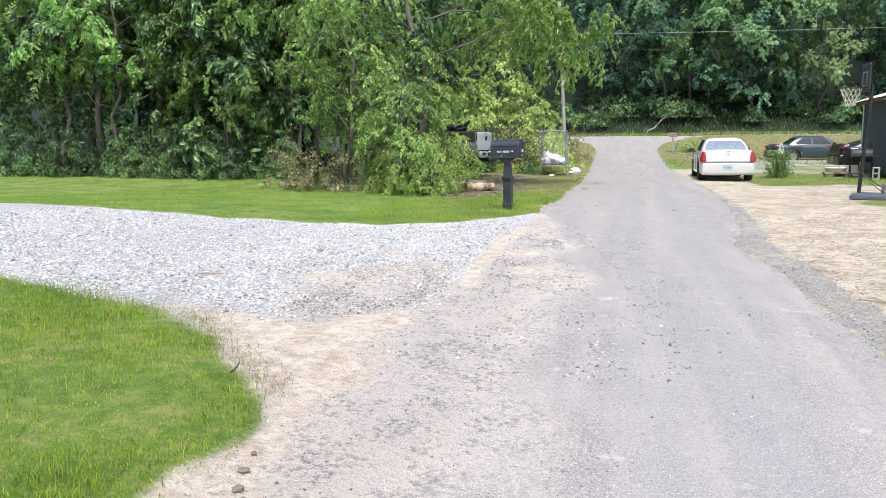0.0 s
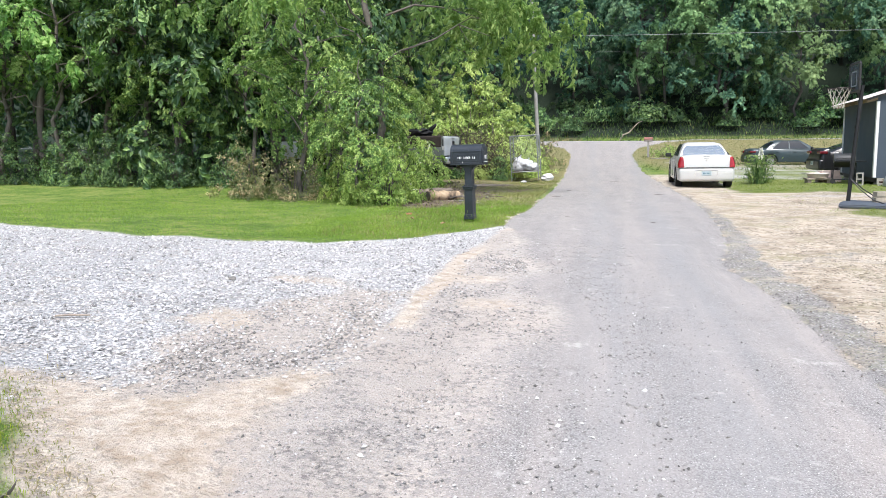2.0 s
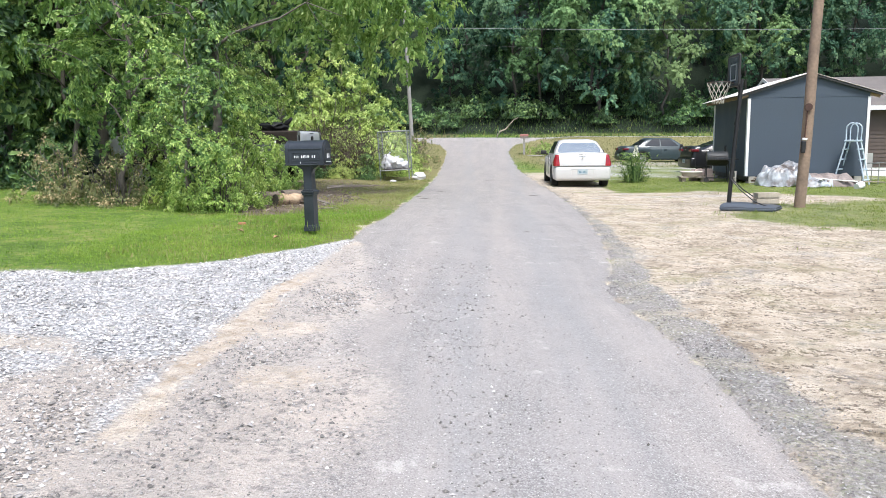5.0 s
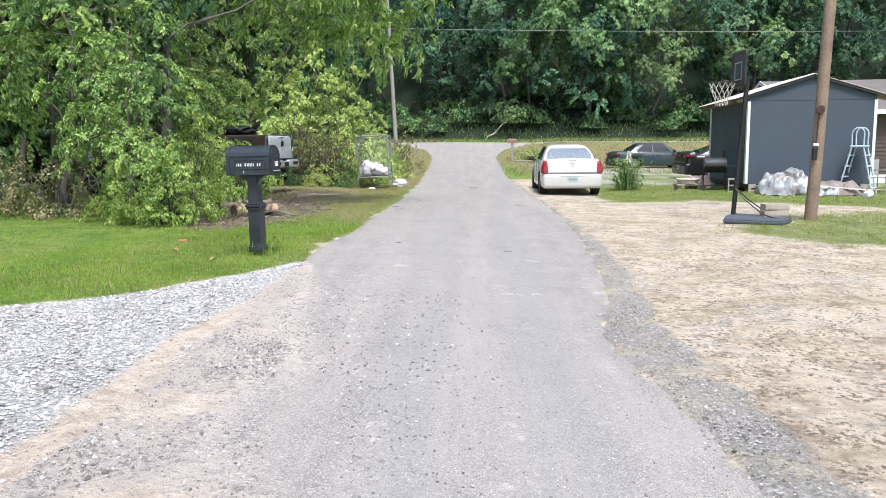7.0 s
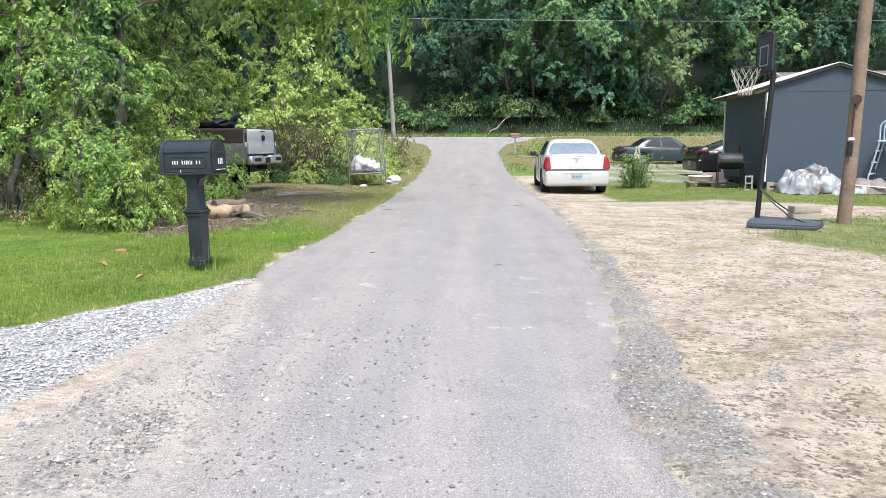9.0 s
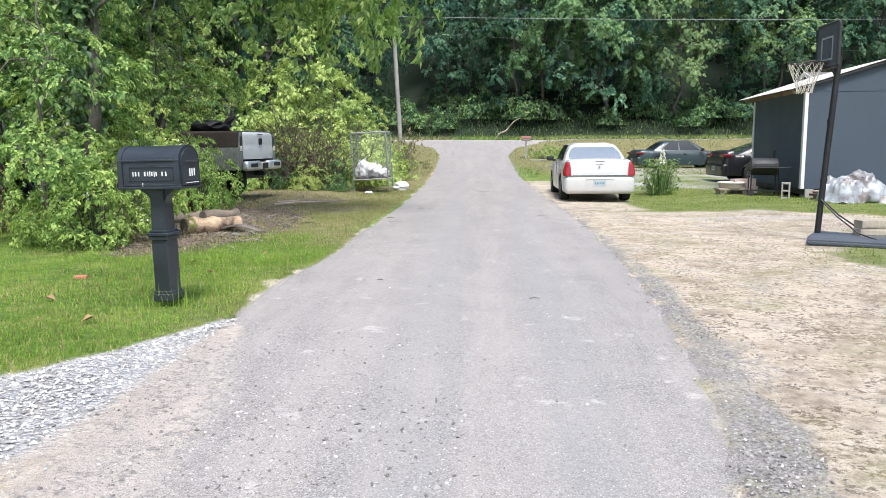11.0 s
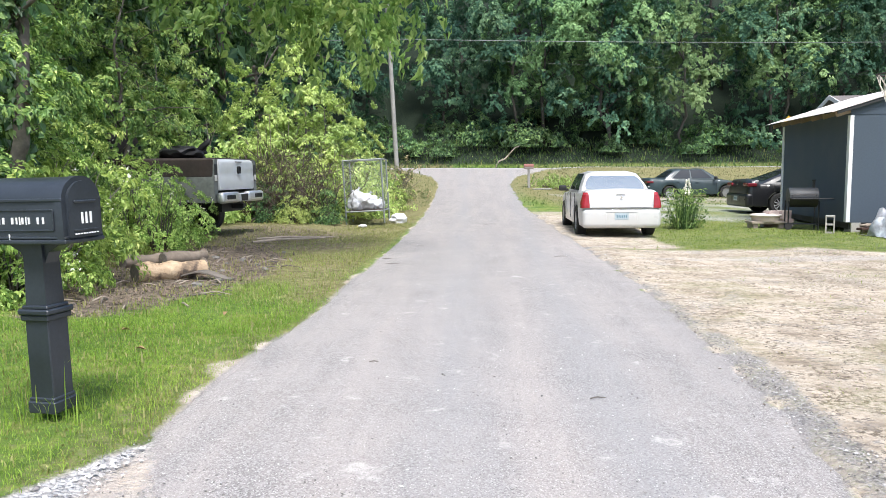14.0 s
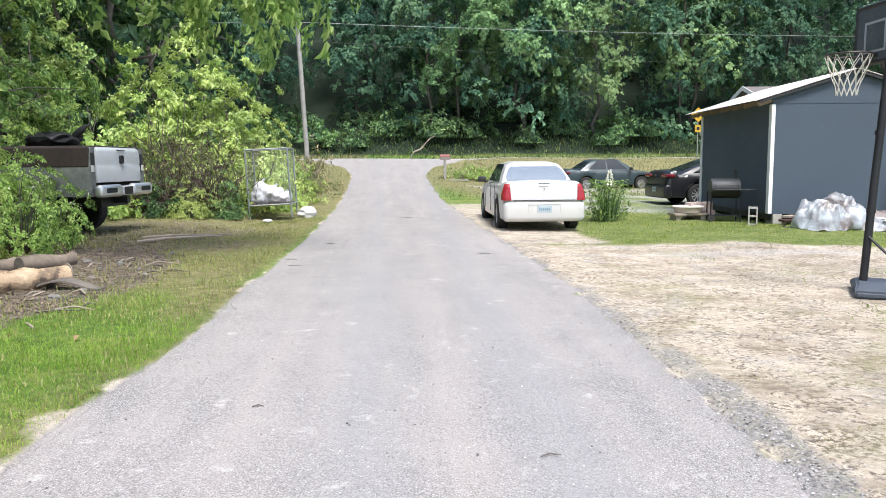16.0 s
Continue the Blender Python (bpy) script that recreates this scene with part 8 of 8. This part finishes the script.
tagged(ob, "grey overhead power line strung from the roadside pole", "cable", "power lines", "structure")

SG = (18.25, 55.2)
t = thing("road_sign", on_ground(SG[0], SG[1], 0, -0.2), "yellow diamond warning sign on a steel post by the road", "sign")
bm = bmesh.new()
tube(bm, (0, 0, 0), (0, 0, 3.2), 0.03, 0.03, 8)
part("post", bm, GALV, t)
bm = bmesh.new()
box(bm, 0, -0.04, 0, 0.62, 0.01, 0.62, 0, Matrix.Translation((0, 0, 2.95)) @ Matrix.Rotation(radians(45), 4, "Y"))
part("diamond_plate", bm, SIGN_YELLOW, t)
bm = bmesh.new()
box(bm, 0, -0.04, 2.15, 0.34, 0.01, 0.42)
part("speed_plate", bm, SIGN_YELLOW, t)
bm = bmesh.new()
box(bm, 0, -0.05, 2.95, 0.12, 0.006, 0.34)
part("symbol_bar", bm, BLACK_METAL, t)
bm = bmesh.new()
box(bm, 0, -0.05, 2.15, 0.18, 0.006, 0.18)
part("symbol_bar", bm, BLACK_METAL, t)

RM = (2.85, 48.3)
t = thing("roadside_mailbox", on_ground(RM[0], RM[1], 0), "small mailbox with rusty roof on a grey wooden post", "mailbox")
bm = bmesh.new()
box(bm, 0, 0, 0.45, 0.12, 0.12, 0.95, 0.006)
part("post", bm, GREY_POLE, t)
bm = bmesh.new()
box(bm, 0, 0, 1.0, 0.46, 0.22, 0.14, 0.01)
part("box", bm, plain("weathered_tin", (0.22, 0.19, 0.17), 0.6, 0.2), t)
bm = bmesh.new()
tube(bm, (-0.24, 0, 1.07), (0.24, 0, 1.07), 0.115, 0.115, 16)
part("arched_roof", bm, plain("rust_red_tin", (0.24, 0.10, 0.085), 0.7, 0.1), t, smooth=True)
bm = bmesh.new()
box(bm, 0, 0, 0.03, 0.9, 0.4, 0.05, 0.01)
ob = part("concrete_slab", bm, CONCRETE, None, m=on_ground(3.45, 47.6, 10))
tagged(ob, "pale concrete slab lying in the grass by the roadside mailbox", "slab")

# plants on the right
right_bush = build_shrub("roadside_weeds", 410, 1.0, 0.8, 0.75, 2600, 0.09, LEAF_LIME, stem_n=10)
for x, y, s in ((3.9, 48.6, 1.0), (4.9, 49.0, 0.8), (6.0, 50.5, 0.9)):
    put_tree(right_bush, x, y, "low bright green weeds beside the roadside mailbox", "roadside weeds", 40 * x, s, "shrub")
rgp = np.random.RandomState(9)
yt = thing("yucca_plant", on_ground(5.45, 29.6, 0), "tall leafy flower clump with a white flower spike", "plant")
n = 170
az = rgp.uniform(0, 6.283, n)
r0 = rgp.uniform(0.02, 0.38, n)
hgt = rgp.uniform(0.25, 0.95, n)
spread = rgp.uniform(0.1, 0.42, n)
d = np.stack([np.cos(az), np.sin(az), 0 * az], -1)
sd = np.stack([-np.sin(az), np.cos(az), 0 * az], -1) * 0.008
p0 = d * r0[:, None]
p1 = d * (r0 + spread * 0.45)[:, None] + np.array([0, 0, 1]) * (hgt * 0.7)[:, None]
p2 = d * (r0 + spread * 1.2)[:, None] + np.array([0, 0, 1]) * (hgt * np.where(spread > 0.33, 0.72, 1.0))[:, None]
v = np.stack([p0 - sd, p0 + sd, p1 - sd * 1.2, p1 + sd * 1.2, p2], 1).reshape(-1, 3)
tr = (np.arange(n)[:, None, None] * 5 + np.array([[0, 1, 3], [0, 3, 2], [2, 3, 4]])[None]).reshape(-1, 3)
ob = new("foliage", fast_mesh("yucca_leaves", v, tr, LEAF_WOOD))
ob.parent = yt
ob["kind"] = "stuff"
bm = bmesh.new()
tube(bm, (0.05, 0, 0.2), (0.07, 0, 1.2), 0.014, 0.008, 6)
part("stalk", bm, LEAF_WOOD, yt)
lp = np.stack([rgp.normal(size=1000) * 0.25, rgp.normal(size=1000) * 0.23, rgp.uniform(0.05, 1.0, 1000)], -1)
v, tr = leaf_arrays(rgp, lp, unit(rgp.normal(size=lp.shape) + np.array([0, -0.3, 0.8])), 0.10, 0.34, 0.15)
ob = new("side_leaves", fast_mesh("yucca_side_leaves", v, tr, LEAF_BRIGHT))
ob.parent = yt
ob["kind"] = "stuff"
cz = rgp.uniform(0.85, 1.25, 90)
ca = rgp.uniform(0, 6.283, 90)
cr = 0.09 * (1.3 - cz) / 0.45 + 0.02
pts = np.stack([0.06 + np.cos(ca) * cr, np.sin(ca) * cr, cz], -1)
v, tr = leaf_arrays(rgp, pts, unit(rgp.normal(size=pts.shape)), 0.06, 0.9, 0.2)
ob = new("flower_spike", fast_mesh("yucca_flowers", v, tr, PETAL))
ob.parent = yt

# a dead grey tree in the wood's edge, its bare limbs arching over
dr = np.random.RandomState(23)
dead = thing("dead_tree", on_ground(-8.6, 24.6, 0), "bare dead tree with pale grey arching limbs", "tree")
bm = bmesh.new()
limb(bm, (0, 0, -0.1), (0.25, -0.2, 5.4), 0.09, 0.05, 0.02, dr, 8, 8)
part("trunk", bm, GREY_POLE, dead, smooth=True)
for a, b, r0 in (((0.22, -0.18, 4.9), (-4.6, -1.0, 6.0), 0.035), ((0.25, -0.2, 5.3), (-2.2, -1.2, 6.7), 0.03), ((0.1, -0.1, 4.2), (1.9, -1.0, 5.9), 0.03), ((-1.8, -0.5, 5.5), (-3.4, -1.6, 5.2), 0.018)):
    bm = bmesh.new()
    limb(bm, a, b, r0, r0 * 0.3, 0.05, dr, 8, 6)
    part("limb", bm, GREY_POLE, dead, smooth=True)

# twigs on the asphalt, a stick and a stone by the drive
for x, y, rz, l in ((1.63, 23.1, 8, 0.32), (-1.1, 21.9, 12, 0.3), (-0.85, 24.8, -20, 0.22), (0.6, 31.0, 3, 0.45), (0.95, 14.95, 10, 0.14), (-1.25, 22.6, -8, 0.25), (-0.55, 15.75, 0, 0.1)):
    bm = bmesh.new()
    pipe(bm, [(-l * 0.35, 0, 0.004), (0, 0.012, 0.008), (l * 0.35, -0.006, 0.004)], [0.004, 0.0045, 0.0025], 5)
    ob = part("twig", bm, BARK, None, m=pose(x, y, float(lane_z(np.array(x), np.array(y))) + 0.004, 0, 0, rz))
    tagged(ob, "dark broken twig lying on the asphalt", "twig", "twigs on the lane")
bm = bmesh.new()
pipe(bm, [(-0.13, 0, 0.012), (0.0, 0.008, 0.016), (0.13, 0, 0.012)], [0.008, 0.009, 0.006], 6)
ob = part("stick", bm, DEAD_WOOD, None, m=on_ground(-3.79, 6.33, 12, 0.012))
tagged(ob, "pale dry stick lying on the gravel drive", "stick")
bm = bmesh.new()
lumpy(bm, 0.045, 0.034, 0.022, 30, 2, 0.5, 0.1)
ob = part("stone", bm, STONE, None, m=on_ground(-3.42, 8.11, 0, -0.004))
tagged(ob, "dark grey stone lying on the pale gravel", "stone")
for i, (x, y, sz) in enumerate(((-1.56, 2.78, 0.026), (-1.50, 2.62, 0.03), (-1.44, 2.55, 0.02), (-1.6, 2.95, 0.018))):
    bm = bmesh.new()
    lumpy(bm, sz, sz * 0.75, sz * 0.5, 31 + i, 2, 0.5, 0.1)
    ob = part("clod", bm, LOG_BARK, None, m=on_ground(x, y, 50 * i, -0.004))
    tagged(ob, "brown clod of earth at the lawn's worn corner", "clod", "clods of earth")
bm = bmesh.new()
v = [[bm.verts.new((0.012 * math.sin(f * 2.5) + 0.009 * o * (1.15 - f), 0.006 * (1 - f) * o, 0.085 * f)) for o in (-1, 1)] for f in np.linspace(0, 1, 6)]
for p, q in zip(v, v[1:]):
    bm.faces.new((p[0], p[1], q[1], q[0]))
ob = part("bark_strip", bm, BARK, None, m=on_ground(-2.24, 3.9, 30) @ pose(0, 0, 0, 0, 35, 0))
ob.modifiers.new("thick", "SOLIDIFY").thickness = 0.004
tagged(ob, "dark curled strip of bark standing in the worn grass", "bark")
bm = bmesh.new()
limb(bm, (0, 0, 0.05), (1.75, 0.3, 1.6), 0.07, 0.03, 0.03, dr, 7, 6)
ob = part("dead_branch", bm, DEAD_WOOD, None, smooth=True, m=on_ground(1.6, 64.6, 0))
tagged(ob, "pale dead branch leaning on the verge across the road", "branch", "dead branches")
